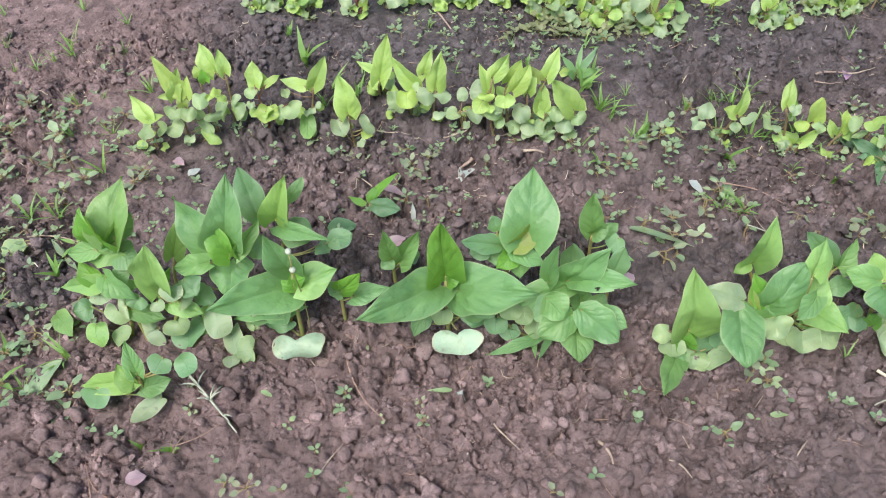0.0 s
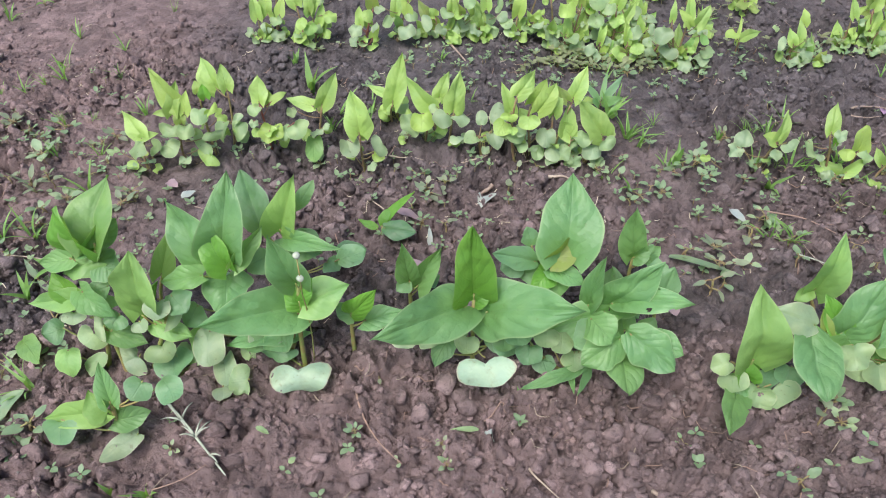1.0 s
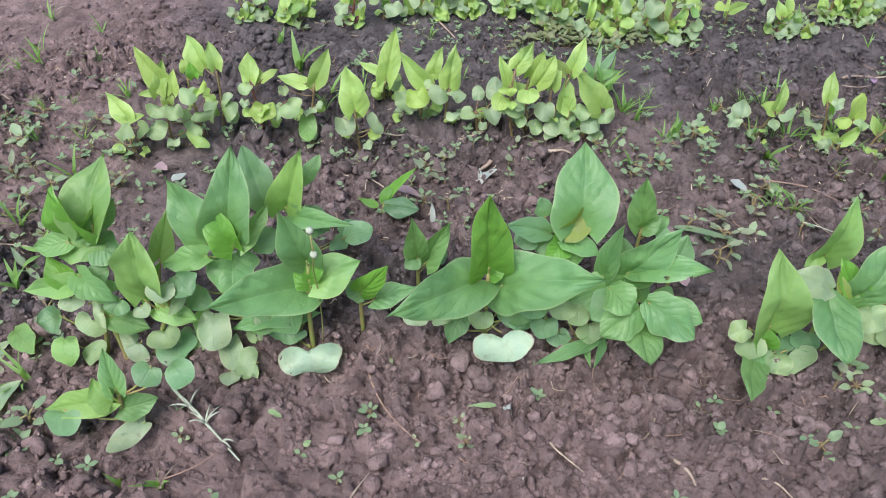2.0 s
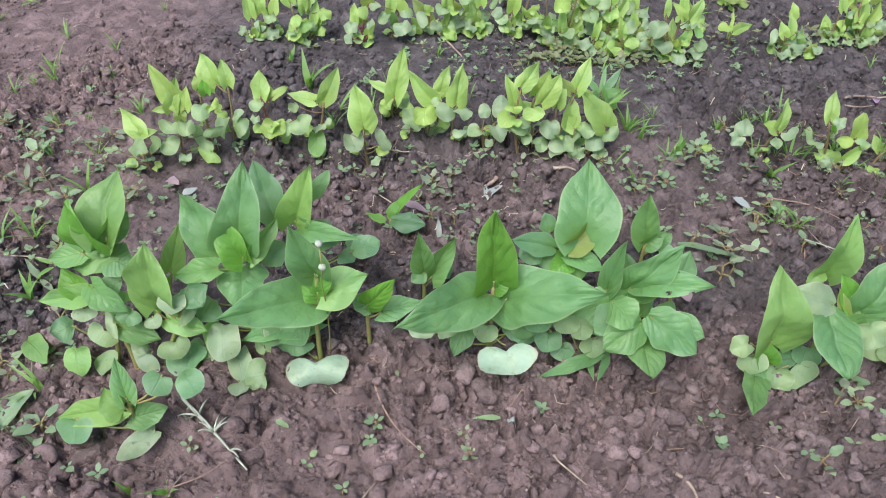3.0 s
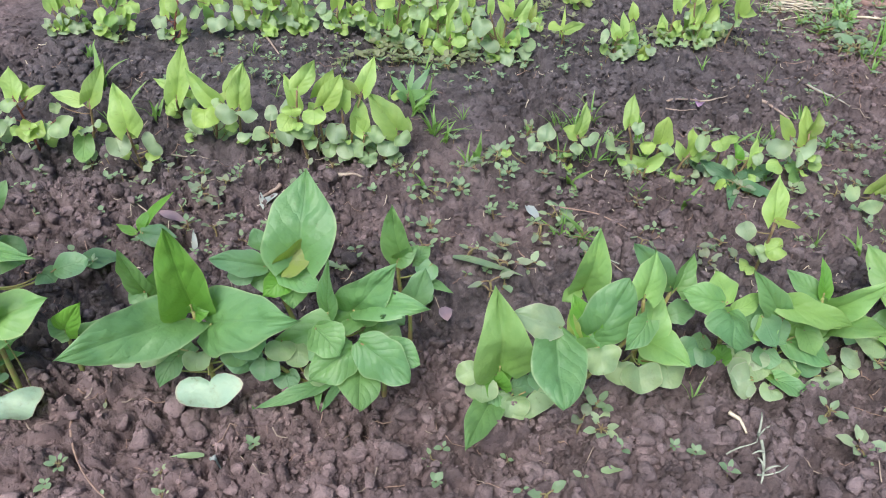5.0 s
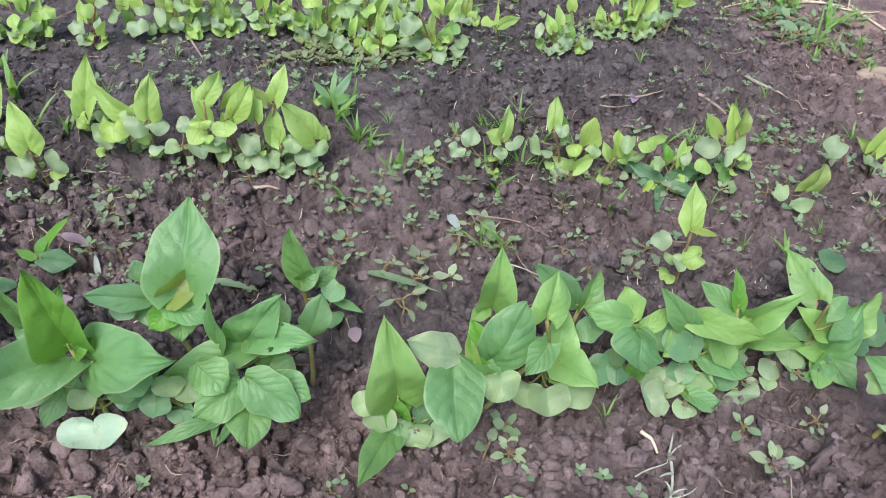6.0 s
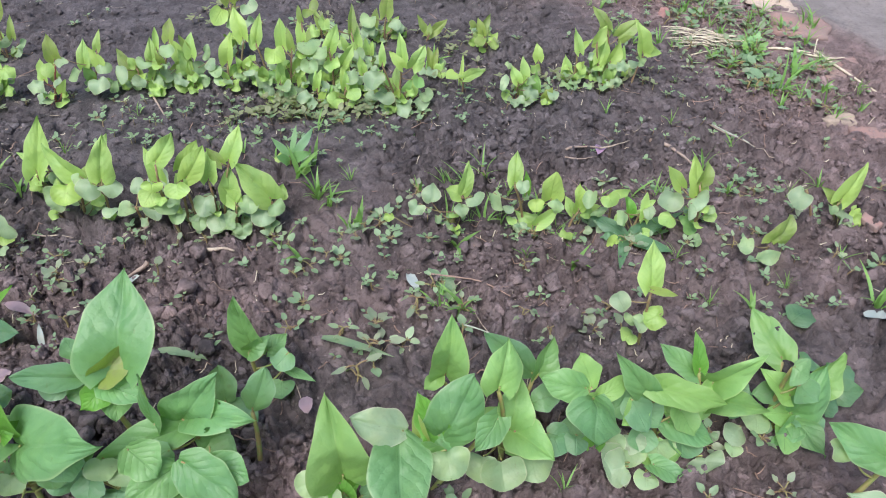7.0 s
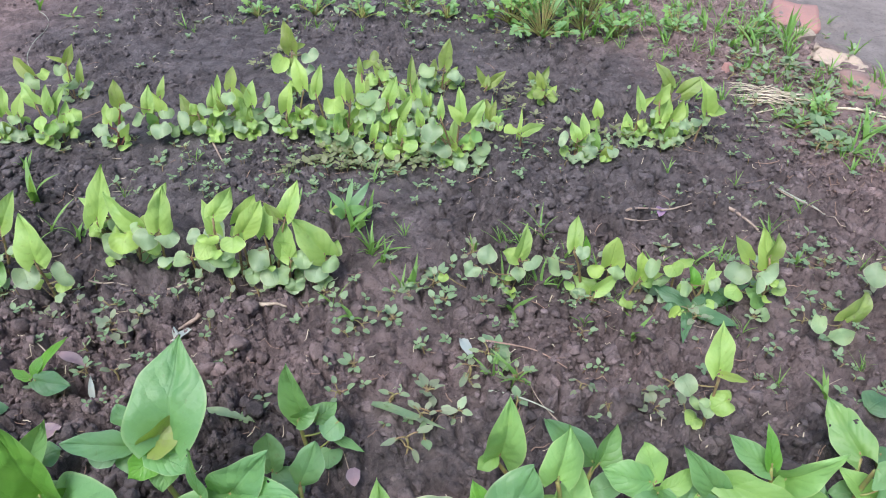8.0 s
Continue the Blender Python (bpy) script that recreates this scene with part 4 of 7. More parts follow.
leaf(s, "dusty", (10, -8, 64), (8, -2, 79), 16, -9)
cotyledon(s, "seedleaf", (-3, -1, 63), (-4, -16, 49), 29, 10)
cotyledon(s, "seedleaf", (15, -7, 65), (16, -25, 52), 20, -4)
cotyledon(s, "seedleaf", (-21, -5, 35), (-1, -14, 27), 32, 2)
cotyledon(s, "seedleaf", (37, -9, 89), (38, -31, 76), 22, 6)
cotyledon(s, "seedleaf", (45, -12, 87), (54, -16, 83), 21, -11)
cotyledon(s, "seedleaf", (34, 3, 35), (20, -5, 30), 44, 4)
cotyledon(s, "seedleaf", (41, -9, 25), (26, -18, 16), 37, -5)
cotyledon(s, "seedleaf", (41, -3, 53), (45, -12, 43), 28, -7)
grow(s)
s = seedling(-0.254, 0.805, "mid", "young light green seedling on a bare stem")
leaf(s, "light", (-4, 7, 83), (-23, 25, 116), 28, -24)
leaf(s, "light", (10, 0, 86), (5, 13, 114), 18, 18)
leaf(s, "light", (-23, -4, 86), (-26, 1, 99), 13, 4)
leaf(s, "deep_and_shaded", (-14, -8, 80), (-17, -2, 96), 14, 7)
cotyledon(s, "seedleaf", (0, -5, 51), (1, -29, 33), 24, 10)
cotyledon(s, "seedleaf", (20, -6, 51), (19, -25, 30), 25, 4)
grow(s)
s = seedling(-0.200, 0.791, "mid", "young seedling with red stem")
leaf(s, "light", (-3, -8, 80), (-3, 6, 109), 21, -5)
leaf(s, "light", (10, -6, 80), (28, 5, 87), 11, 5)
leaf(s, "light", (5, 6, 70), (0, 14, 88), 13, 5)
cotyledon(s, "seedleaf", (-9, -6, 81), (-9, -19, 69), 20, 4)
cotyledon(s, "seedleaf", (7, -6, 56), (7, -29, 39), 33, -10)
cotyledon(s, "seedleaf", (34, -11, 60), (45, -27, 45), 29, 5)
cotyledon(s, "seedleaf", (-13, -7, 58), (-13, -17, 52), 14, 6)
cotyledon(s, "seedleaf", (18, -8, 53), (25, -22, 38), 22, -7)
grow(s)
s = seedling(-0.149, 0.800, "mid", "young seedling with two open pointed leaves")
leaf(s, "light", (15, -2, 59), (34, 10, 96), 22, 18)
leaf(s, "light", (4, 5, 55), (-28, 9, 65), 17, 2)
leaf(s, "dusty", (12, 7, 47), (12, 13, 59), 9, 3)
cotyledon(s, "fresh", (5, -11, 28), (5, -43, 7), 24, -1)
cotyledon(s, "seedleaf", (-20, 0, 58), (-21, -11, 49), 13, -5)
grow(s)
s = seedling(-0.082, 0.760, "mid", "young seedling with one broad upright leaf")
leaf(s, "light", (-4, -7, 60), (-12, 9, 108), 32, -1)
leaf(s, "dusty", (-6, 0, 54), (3, 4, 59), 17, 37)
cotyledon(s, "seedleaf", (-21, 0, 54), (-12, -20, 36), 27, 5)
cotyledon(s, "seedleaf", (25, -2, 46), (11, -11, 41), 31, -11)
grow(s)
s = seedling(-0.050, 0.866, "mid", "young seedling with one tall narrow leaf")
leaf(s, "light", (-2, -34, 46), (12, -14, 105), 27, 2)
leaf(s, "light", (-3, -5, 37), (-37, 11, 47), 13, -14)
leaf(s, "light", (5, -4, 28), (16, 4, 33), 16, 11)
cotyledon(s, "seedleaf", (-9, -5, 32), (-9, -23, 23), 17, -6)
cotyledon(s, "seedleaf", (9, -11, 35), (9, -23, 23), 19, 8)
grow(s)
s = seedling(-0.013, 0.815, "mid", "young seedling with a slanting leaf")
leaf(s, "light", (9, -4, 52), (-21, 9, 88), 25, -28)
leaf(s, "light", (6, 6, 45), (24, 16, 56), 10, 1)
cotyledon(s, "seedleaf", (-5, -5, 38), (-26, -16, 31), 36, -6)
cotyledon(s, "seedleaf", (-1, -7, 53), (-2, -28, 34), 31, -1)
leaf(s, "light", (-14, 7, 19), (-20, 16, 42), 16, -21)
grow(s)
s = seedling(0.002, 0.850, "mid", "young seedling with a small leaf")
leaf(s, "light", (4, 2, 43), (16, 13, 75), 20, 1)
grow(s)
s = seedling(0.017, 0.804, "mid", "young seedling with pale thick stems")
leaf(s, "light", (6, -4, 52), (15, 13, 98), 27, 18)
cotyledon(s, "seedleaf", (1, -5, 55), (-14, -17, 42), 29, 1)
cotyledon(s, "seedleaf", (7, 2, 50), (21, -13, 39), 30, -10)
cotyledon(s, "seedleaf", (-12, -1, 59), (-23, -3, 54), 17, -5)
grow(s)
s = seedling(0.062, 0.790, "mid", "low weed with rounded light green leaves")
cotyledon(s, "seedleaf", (-8, -3, 33), (-25, -13, 28), 25, -6)
cotyledon(s, "seedleaf", (-5, 3, 38), (-4, 19, 52), 17, -10)
cotyledon(s, "seedleaf", (7, 4, 36), (15, -18, 22), 22, -7)
cotyledon(s, "seedleaf", (0, -10, 22), (0, -18, 13), 14, 6)
cotyledon(s, "seedleaf", (16, 3, 37), (17, 30, 56), 24, 0)
grow(s)
s = seedling(0.101, 0.770, "mid", "crowded young seedling with upright light leaves")
leaf(s, "light", (-11, 4, 64), (-23, 17, 97), 16, -4)
leaf(s, "light", (-8, -7, 93), (12, 4, 120), 22, 17)
leaf(s, "light", (11, 7, 74), (30, 19, 100), 20, 27)
leaf(s, "light", (17, -6, 71), (38, 6, 102), 23, 23)
cotyledon(s, "seedleaf", (-16, -1, 60), (-28, -17, 47), 23, 5)
cotyledon(s, "seedleaf", (-13, -4, 50), (1, -17, 38), 32, 14)
cotyledon(s, "seedleaf", (-15, -8, 74), (-15, -18, 65), 22, -2)
cotyledon(s, "seedleaf", (8, -7, 71), (8, -20, 56), 29, -2)
cotyledon(s, "seedleaf", (1, -2, 37), (0, -22, 26), 23, 1)
grow(s)
s = seedling(0.144, 0.775, "mid", "crowded young seedling with brownish shoot leaf")
leaf(s, "light", (-6, -4, 73), (-2, 9, 103), 18, 15)
leaf(s, "light", (16, 3, 90), (31, 19, 124), 21, 3)
leaf(s, "dusty", (10, 0, 89), (-4, 6, 106), 13, -30)
leaf(s, "light", (12, -5, 49), (14, 7, 81), 22, 7)
leaf(s, "light", (-32, 7, 59), (-43, 19, 68), 14, -7)
cotyledon(s, "seedleaf", (-13, -7, 61), (-13, -24, 41), 26, 6)
cotyledon(s, "seedleaf", (-5, -9, 36), (2, -28, 23), 25, 1)
cotyledon(s, "seedleaf", (-21, -4, 34), (-22, -22, 22), 21, -5)
cotyledon(s, "seedleaf", (9, -7, 37), (7, -29, 25), 23, 5)
grow(s)
s = seedling(0.174, 0.770, "mid", "crowded young seedling with one large bright leaf")
leaf(s, "light", (25, -4, 45), (-8, 5, 89), 32, -15)
leaf(s, "light", (30, 7, 41), (37, 12, 53), 16, 24)
leaf(s, "light", (-12, -4, 43), (-27, 2, 62), 22, -22)
cotyledon(s, "seedleaf", (15, 3, 33), (12, -17, 19), 29, 2)
cotyledon(s, "seedleaf", (23, -9, 45), (35, -19, 38), 27, 8)
cotyledon(s, "seedleaf", (-8, -11, 25), (-9, -23, 12), 25, -11)
cotyledon(s, "seedleaf", (23, 2, 10), (20, -17, 5), 18, 10)
cotyledon(s, "seedleaf", (3, 4, 49), (0, -15, 37), 28, -6)
grow(s)
s = seedling(0.391, 0.757, "mid", "young seedling with round seed leaves")
leaf(s, "light", (9, -5, 49), (17, 9, 82), 17, 21)
leaf(s, "light", (7, -7, 48), (-9, -2, 55), 20, 2)
cotyledon(s, "seedleaf", (18, -6, 50), (25, -15, 41), 25, -1)
cotyledon(s, "seedleaf", (7, -12, 45), (6, -24, 33), 17, 3)
cotyledon(s, "seedleaf", (-23, 3, 29), (-21, 22, 47), 21, -4)
cotyledon(s, "seedleaf", (-37, -9, 47), (-47, -21, 39), 21, 10)
cotyledon(s, "seedleaf", (-7, -4, 7), (-9, -19, 5), 14, 3)
cotyledon(s, "seedleaf", (-70, -4, 31), (-71, -11, 23), 12, 0)
cotyledon(s, "seedleaf", (-18, -9, 28), (-19, -19, 22), 9, 3)
grow(s)
s = seedling(0.470, 0.752, "mid", "young seedling with a pale upright shoot")
leaf(s, "light", (-16, -8, 65), (-12, 8, 96), 17, -1)
cotyledon(s, "seedleaf", (-39, 0, 55), (-33, -23, 41), 19, 0)
cotyledon(s, "pale", (-9, -11, 74), (-10, -22, 62), 15, 10)
leaf(s, "deep_and_shaded", (2, 4, 42), (1, 12, 67), 10, 11)
grow(s)
s = seedling(0.503, 0.752, "mid", "young seedling with a round heart-shaped leaf")
leaf(s, "light", (-6, -4, 39), (3, 8, 66), 33, 22)
cotyledon(s, "seedleaf", (-24, -8, 48), (-26, -22, 38), 18, -8)
cotyledon(s, "seedleaf", (-5, -8, 45), (0, -20, 33), 19, -3)
grow(s)
s = seedling(0.475, 0.734, "mid", "low young seedling with two spreading leaves")
leaf(s, "light", (5, 7, 9), (-16, 21, 25), 21, -29)
leaf(s, "light", (3, -8, 27), (31, 1, 40), 17, 24)
cotyledon(s, "seedleaf", (-12, 3, 26), (-14, -8, 16), 18, 5)
grow(s)
s = seedling(0.518, 0.724, "mid", "low young seedling with pointed shoot")
leaf(s, "light", (2, -4, 30), (2, 7, 58), 17, 13)
leaf(s, "light", (9, 7, 21), (33, 9, 24), 9, 7)
leaf(s, "light", (0, 4, 19), (-8, 14, 36), 12, -18)
cotyledon(s, "seedleaf", (7, -2, 29), (14, -10, 23), 23, -7)
grow(s)
s = seedling(0.562, 0.730, "mid", "young seedling with curled leaves")
cotyledon(s, "seedleaf", (-28, -6, 68), (-38, -21, 53), 16, 1)
cotyledon(s, "seedleaf", (-15, -9, 64), (-7, -19, 52), 23, -1)
leaf(s, "light", (-6, -7, 56), (16, -2, 58), 10, 12)
cotyledon(s, "seedleaf", (-22, -7, 42), (-17, -15, 37), 21, 8)
grow(s)
s = seedling(0.582, 0.712, "mid", "young seedling with small dark shoots")
leaf(s, "deep_and_shaded", (-5, 8, 24), (-7, 19, 46), 14, 12)
leaf(s, "light", (7, -6, 29), (8, 3, 59), 12, -5)
leaf(s, "light", (7, -1, 43), (21, 4, 47), 6, 4)
cotyledon(s, "seedleaf", (-19, -2, 44), (-21, -17, 31), 17, 5)
cotyledon(s, "seedleaf", (12, 2, 45), (9, -14, 35), 15, -3)
grow(s)
s = seedling(0.649, 0.715, "mid", "bushy young seedling with olive shoot leaves")
leaf(s, "light", (-19, 5, 57), (-37, 11, 82), 15, -19)
leaf(s, "light", (-1, -2, 52), (-9, 15, 90), 21, -12)
leaf(s, "dusty", (-5, -4, 69), (3, 4, 90), 17, 19)
cotyledon(s, "seedleaf", (-26, 2, 59), (-41, -12, 42), 32, -1)
cotyledon(s, "seedleaf", (-11, -6, 56), (2, -15, 47), 32, 3)
cotyledon(s, "seedleaf", (-13, -8, 51), (-17, -26, 38), 18, -10)
cotyledon(s, "fresh", (-5, 4, 24), (-10, -21, 7), 34, -5)
cotyledon(s, "seedleaf", (-1, -19, 7), (-9, -39, 5), 14, 8)
cotyledon(s, "seedleaf", (-30, -11, 36), (-45, -24, 30), 21, 2)
cotyledon(s, "seedleaf", (10, -9, 45), (9, -17, 36), 12, 4)
grow(s)
s = seedling(0.715, 0.668, "mid", "small seedling with one reddish green leaf")
leaf(s, "dusty", (9, 7, 15), (37, 24, 38), 31, 30)
cotyledon(s, "seedleaf", (-30, -5, 41), (-38, -23, 30), 17, 4)
cotyledon(s, "seedleaf", (1, 1, 7), (-3, -21, 5), 29, 6)
grow(s)
s = seedling(0.790, 0.705, "mid", "seedling with a single kidney-shaped seed leaf on a bare stem")
cotyledon(s, "seedleaf", (-27, -2, 63), (-46, -17, 49), 27, 6)
grow(s)
s = seedling(0.836, 0.710, "mid", "seedling with a large leaf and kidney-shaped seed leaf")
leaf(s, "light", (-26, -6, 40), (-4, 6, 81), 25, 9)
leaf(s, "dusty", (-21, 2, 32), (-41, 11, 48), 14, -32)
cotyledon(s, "seedleaf", (-28, -12, 7), (-8, -12, 6), 37, 8)
cotyledon(s, "seedleaf", (-38, -9, 40), (-40, -19, 33), 18, 3)
cotyledon(s, "seedleaf", (2, 1, 25), (1, -8, 16), 20, 3)
grow(s)
s = seedling(-0.199, 1.090, "back", "cluster of young light green seedling shoots")
leaf(s, "light", (12, -6, 55), (13, 3, 87), 15, 3)
leaf(s, "light", (15, 2, 51), (32, 14, 81), 13, 12)
leaf(s, "light", (-7, 3, 59), (-27, 16, 85), 22, -31)
leaf(s, "light", (24, -3, 33), (31, 7, 64), 15, 5)
leaf(s, "fresh", (11, 1, 45), (9, 8, 65), 16, 10)
cotyledon(s, "seedleaf", (36, 2, 53), (48, -14, 40), 24, 5)
cotyledon(s, "seedleaf", (0, -9, 49), (1, -25, 35), 20, -10)
cotyledon(s, "fresh", (13, -12, 42), (14, -27, 27), 25, -5)
cotyledon(s, "seedleaf", (21, 1, 37), (22, -15, 23), 18, -8)
cotyledon(s, "seedleaf", (-6, -5, 24), (-3, -23, 13), 21, 1)
grow(s)
s = seedling(-0.254, 1.100, "back", "young light green seedling with rounded leaves")
leaf(s, "light", (0, 1, 39), (-1, 11, 74), 26, -12)
leaf(s, "light", (20, -7, 43), (26, 7, 68), 16, 10)
cotyledon(s, "seedleaf", (14, -4, 43), (15, -18, 30), 23, -2)
cotyledon(s, "seedleaf", (14, -4, 21), (15, -21, 5), 24, 8)
cotyledon(s, "seedleaf", (-2, -4, 32), (-2, -17, 18), 18, -10)
leaf(s, "light", (-14, -5, 35), (-21, 11, 66), 19, 3)
grow(s)
s = seedling(-0.269, 1.200, "back", "dusty olive young seedling")
leaf(s, "dusty", (13, 8, 47), (-15, 27, 70), 21, -24)
cotyledon(s, "seedleaf", (22, 3, 51), (9, -8, 38), 33, -7)
cotyledon(s, "seedleaf", (31, -2, 61), (44, -15, 54), 24, -3)
grow(s)
s = seedling(-0.209, 1.220, "back", "dusty young seedling with spotted seed leaves")
leaf(s, "dusty", (0, 5, 60), (12, 15, 85), 14, 25)
leaf(s, "dusty", (-4, 6, 60), (-31, 15, 65), 7, -10)
leaf(s, "dusty", (17, -5, 37), (20, 5, 67), 12, 13)
cotyledon(s, "seedleaf", (-4, -6, 65), (-2, -24, 51), 20, 2)
cotyledon(s, "pale", (-3, 0, 36), (3, -11, 27), 36, 10)
cotyledon(s, "seedleaf", (20, -3, 28), (30, -5, 23), 27, 6)
grow(s)
s = seedling(-0.111, 1.075, "back", "young seedling with red stems")
leaf(s, "dusty", (20, 5, 64), (16, 14, 97), 20, 3)
leaf(s, "light", (-1, 1, 38), (-1, 12, 64), 15, -11)
cotyledon(s, "pale", (-7, -5, 46), (-6, -22, 30), 22, -2)
cotyledon(s, "seedleaf", (12, -1, 66), (13, -18, 51), 17, -2)
cotyledon(s, "seedleaf", (26, -12, 51), (20, -26, 39), 11, 0)
grow(s)
s = seedling(-0.065, 1.090, "back", "young light green seedling with three shoots")
leaf(s, "light", (6, -4, 47), (10, 10, 81), 18, 7)
leaf(s, "light", (26, -1, 68), (33, 12, 92), 10, 14)
leaf(s, "light", (26, -6, 48), (13, 6, 72), 17, -22)
cotyledon(s, "seedleaf", (3, -11, 50), (-8, -26, 36), 28, 5)
cotyledon(s, "seedleaf", (23, -11, 37), (23, -32, 20), 27, 1)
cotyledon(s, "seedleaf", (37, 0, 26), (36, -14, 11), 15, -4)
cotyledon(s, "seedleaf", (-11, -11, 65), (-21, -23, 57), 20, -5)
cotyledon(s, "seedleaf", (30, 3, 52), (30, -13, 38), 23, 0)
grow(s)
s = seedling(-0.008, 1.100, "back", "young seedling with a reddish slanted leaf")
leaf(s, "dusty", (9, 8, 18), (-18, 30, 49), 22, -24)
cotyledon(s, "seedleaf", (-8, -9, 46), (0, -36, 28), 19, -5)
cotyledon(s, "seedleaf", (7, 3, 13), (10, -18, 5), 14, -10)
leaf(s, "light", (9, 5, 34), (0, 7, 46), 16, -15)
grow(s)
s = seedling(0.027, 1.100, "back", "young light green seedling with pointed shoots")
leaf(s, "light", (-1, -2, 37), (0, 9, 74), 19, 14)
leaf(s, "light", (6, 6, 59), (8, 15, 86), 9, 11)
leaf(s, "dusty", (27, -6, 74), (32, 7, 101), 17, -2)
cotyledon(s, "seedleaf", (-5, -9, 52), (-12, -23, 44), 23, 3)
cotyledon(s, "seedleaf", (-1, -7, 28), (4, -29, 11), 22, 5)
cotyledon(s, "seedleaf", (25, -9, 73), (24, -23, 58), 21, 10)
grow(s)
s = seedling(0.066, 1.107, "back", "young seedling with a broad leaf and pale seed leaves")
leaf(s, "light", (0, 6, 28), (-18, 19, 66), 24, -2)
leaf(s, "light", (12, -6, 49), (14, 8, 79), 18, -8)
leaf(s, "dusty", (9, -2, 59), (-2, 6, 77), 9, -15)
cotyledon(s, "seedleaf", (-22, -3, 36), (-21, -23, 21), 26, -7)
cotyledon(s, "seedleaf", (11, 4, 40), (22, -8, 25), 25, -3)
cotyledon(s, "seedleaf", (25, 1, 54), (37, -2, 51), 25, 3)
cotyledon(s, "seedleaf", (32, -3, 44), (41, -19, 36), 20, -1)
grow(s)
s = seedling(0.126, 1.200, "back", "tall olive young seedling with round seed leaves")
leaf(s, "dusty", (1, -1, 83), (-9, 18, 121), 23, -11)
leaf(s, "dusty", (-3, -7, 58), (8, 2, 80), 15, 3)
leaf(s, "dusty", (4, 2, 82), (21, 11, 88), 10, 13)
cotyledon(s, "seedleaf", (-8, -1, 78), (-22, -28, 62), 31, -8)
cotyledon(s, "seedleaf", (22, -11, 87), (35, -23, 75), 31, 12)
cotyledon(s, "seedleaf", (2, -5, 62), (3, -23, 49), 22, 7)
cotyledon(s, "seedleaf", (20, -10, 63), (28, -23, 55), 22, -3)
grow(s)
s = seedling(0.134, 1.100, "back", "young seedling with two upright leaves")
leaf(s, "light", (18, -8, 69), (8, 11, 107), 22, -15)
leaf(s, "light", (-9, -6, 34), (0, 7, 75), 21, -6)
cotyledon(s, "seedleaf", (-17, -3, 31), (-31, -14, 19), 26, -3)
cotyledon(s, "seedleaf", (9, -2, 13), (7, -17, 5), 25, -3)
cotyledon(s, "seedleaf", (31, 3, 74), (30, -15, 55), 18, 0)
grow(s)
s = seedling(0.180, 1.080, "back", "young seedling with brown stem and pale seed leaves")
leaf(s, "light", (-10, -6, 86), (-1, 4, 122), 16, 2)
leaf(s, "light", (23, 5, 72), (22, 23, 107), 20, 3)
leaf(s, "dusty", (36, -8, 75), (32, 2, 103), 11, -9)
cotyledon(s, "seedleaf", (14, -6, 83), (14, -30, 65), 33, -3)
cotyledon(s, "pale", (-10, 3, 43), (-10, -18, 25), 20, -3)
cotyledon(s, "fresh", (11, 2, 45), (11, -15, 29), 26, -5)
cotyledon(s, "seedleaf", (12, -6, 10), (25, -14, 7), 47, 5)
cotyledon(s, "seedleaf", (-8, 0, 18), (-8, -11, 5), 24, 6)
grow(s)
s = seedling(0.223, 1.080, "back", "young light green seedling in a dense row")
leaf(s, "dusty", (9, 7, 100), (6, 16, 119), 9, -18)
leaf(s, "light", (8, 2, 70), (4, 13, 101), 14, -15)
leaf(s, "light", (7, 5, 54), (9, 15, 76), 17, 3)
leaf(s, "light", (-7, -3, 17), (4, 8, 54), 21, 1)
cotyledon(s, "seedleaf", (8, 1, 78), (23, -19, 69), 35, 2)
cotyledon(s, "seedleaf", (21, 2, 31), (21, -12, 15), 24, -5)
cotyledon(s, "seedleaf", (-4, 0, 12), (-10, -26, 5), 31, -6)
cotyledon(s, "seedleaf", (15, -10, 57), (14, -27, 40), 27, 1)
grow(s)
s = seedling(0.267, 1.070, "back", "young light green seedling in a dense row")
leaf(s, "light", (-1, -3, 68), (12, 4, 101), 20, 8)
leaf(s, "light", (14, 6, 38), (35, 22, 65), 16, 22)
leaf(s, "light", (11, 1, 8), (23, 16, 49), 18, 16)
leaf(s, "light", (1, 0, 20), (15, 11, 43), 19, 12)
cotyledon(s, "seedleaf", (2, 3, 57), (1, -17, 42), 28, 4)
cotyledon(s, "seedleaf", (22, -12, 43), (29, -34, 31), 25, 3)
cotyledon(s, "seedleaf", (-13, 0, 75), (-14, -16, 60), 26, 5)
cotyledon(s, "seedleaf", (1, -7, 19), (0, -23, 9), 24, -8)
cotyledon(s, "seedleaf", (-4, -8, 7), (4, -31, 5), 35, -7)
grow(s)
s = seedling(0.296, 1.120, "back", "young seedling with speckled olive shoots")
leaf(s, "dusty", (2, 3, 69), (6, 20, 103), 13, 16)
leaf(s, "light", (10, 0, 46), (2, 21, 86), 15, 1)
cotyledon(s, "seedleaf", (-34, 2, 92), (-35, -16, 80), 19, -6)
cotyledon(s, "dusty", (-59, -3, 109), (-45, -12, 103), 34, -2)
cotyledon(s, "pale", (9, -2, 48), (8, -19, 31), 29, 4)
cotyledon(s, "seedleaf", (12, -10, 30), (20, -28, 21), 28, 3)
grow(s)
s = seedling(0.353, 1.220, "back", "dusty young seedling with a spotted upright leaf")
leaf(s, "dusty", (1, 7, 39), (9, 18, 81), 22, -6)
cotyledon(s, "seedleaf", (-23, -12, 54), (-32, -27, 37), 31, -1)
cotyledon(s, "seedleaf", (8, -2, 38), (19, -18, 29), 23, 5)
cotyledon(s, "seedleaf", (-26, -11, 35), (-26, -27, 24), 26, -3)
grow(s)
s = seedling(0.359, 1.020, "back", "bright young seedling with many leaves")
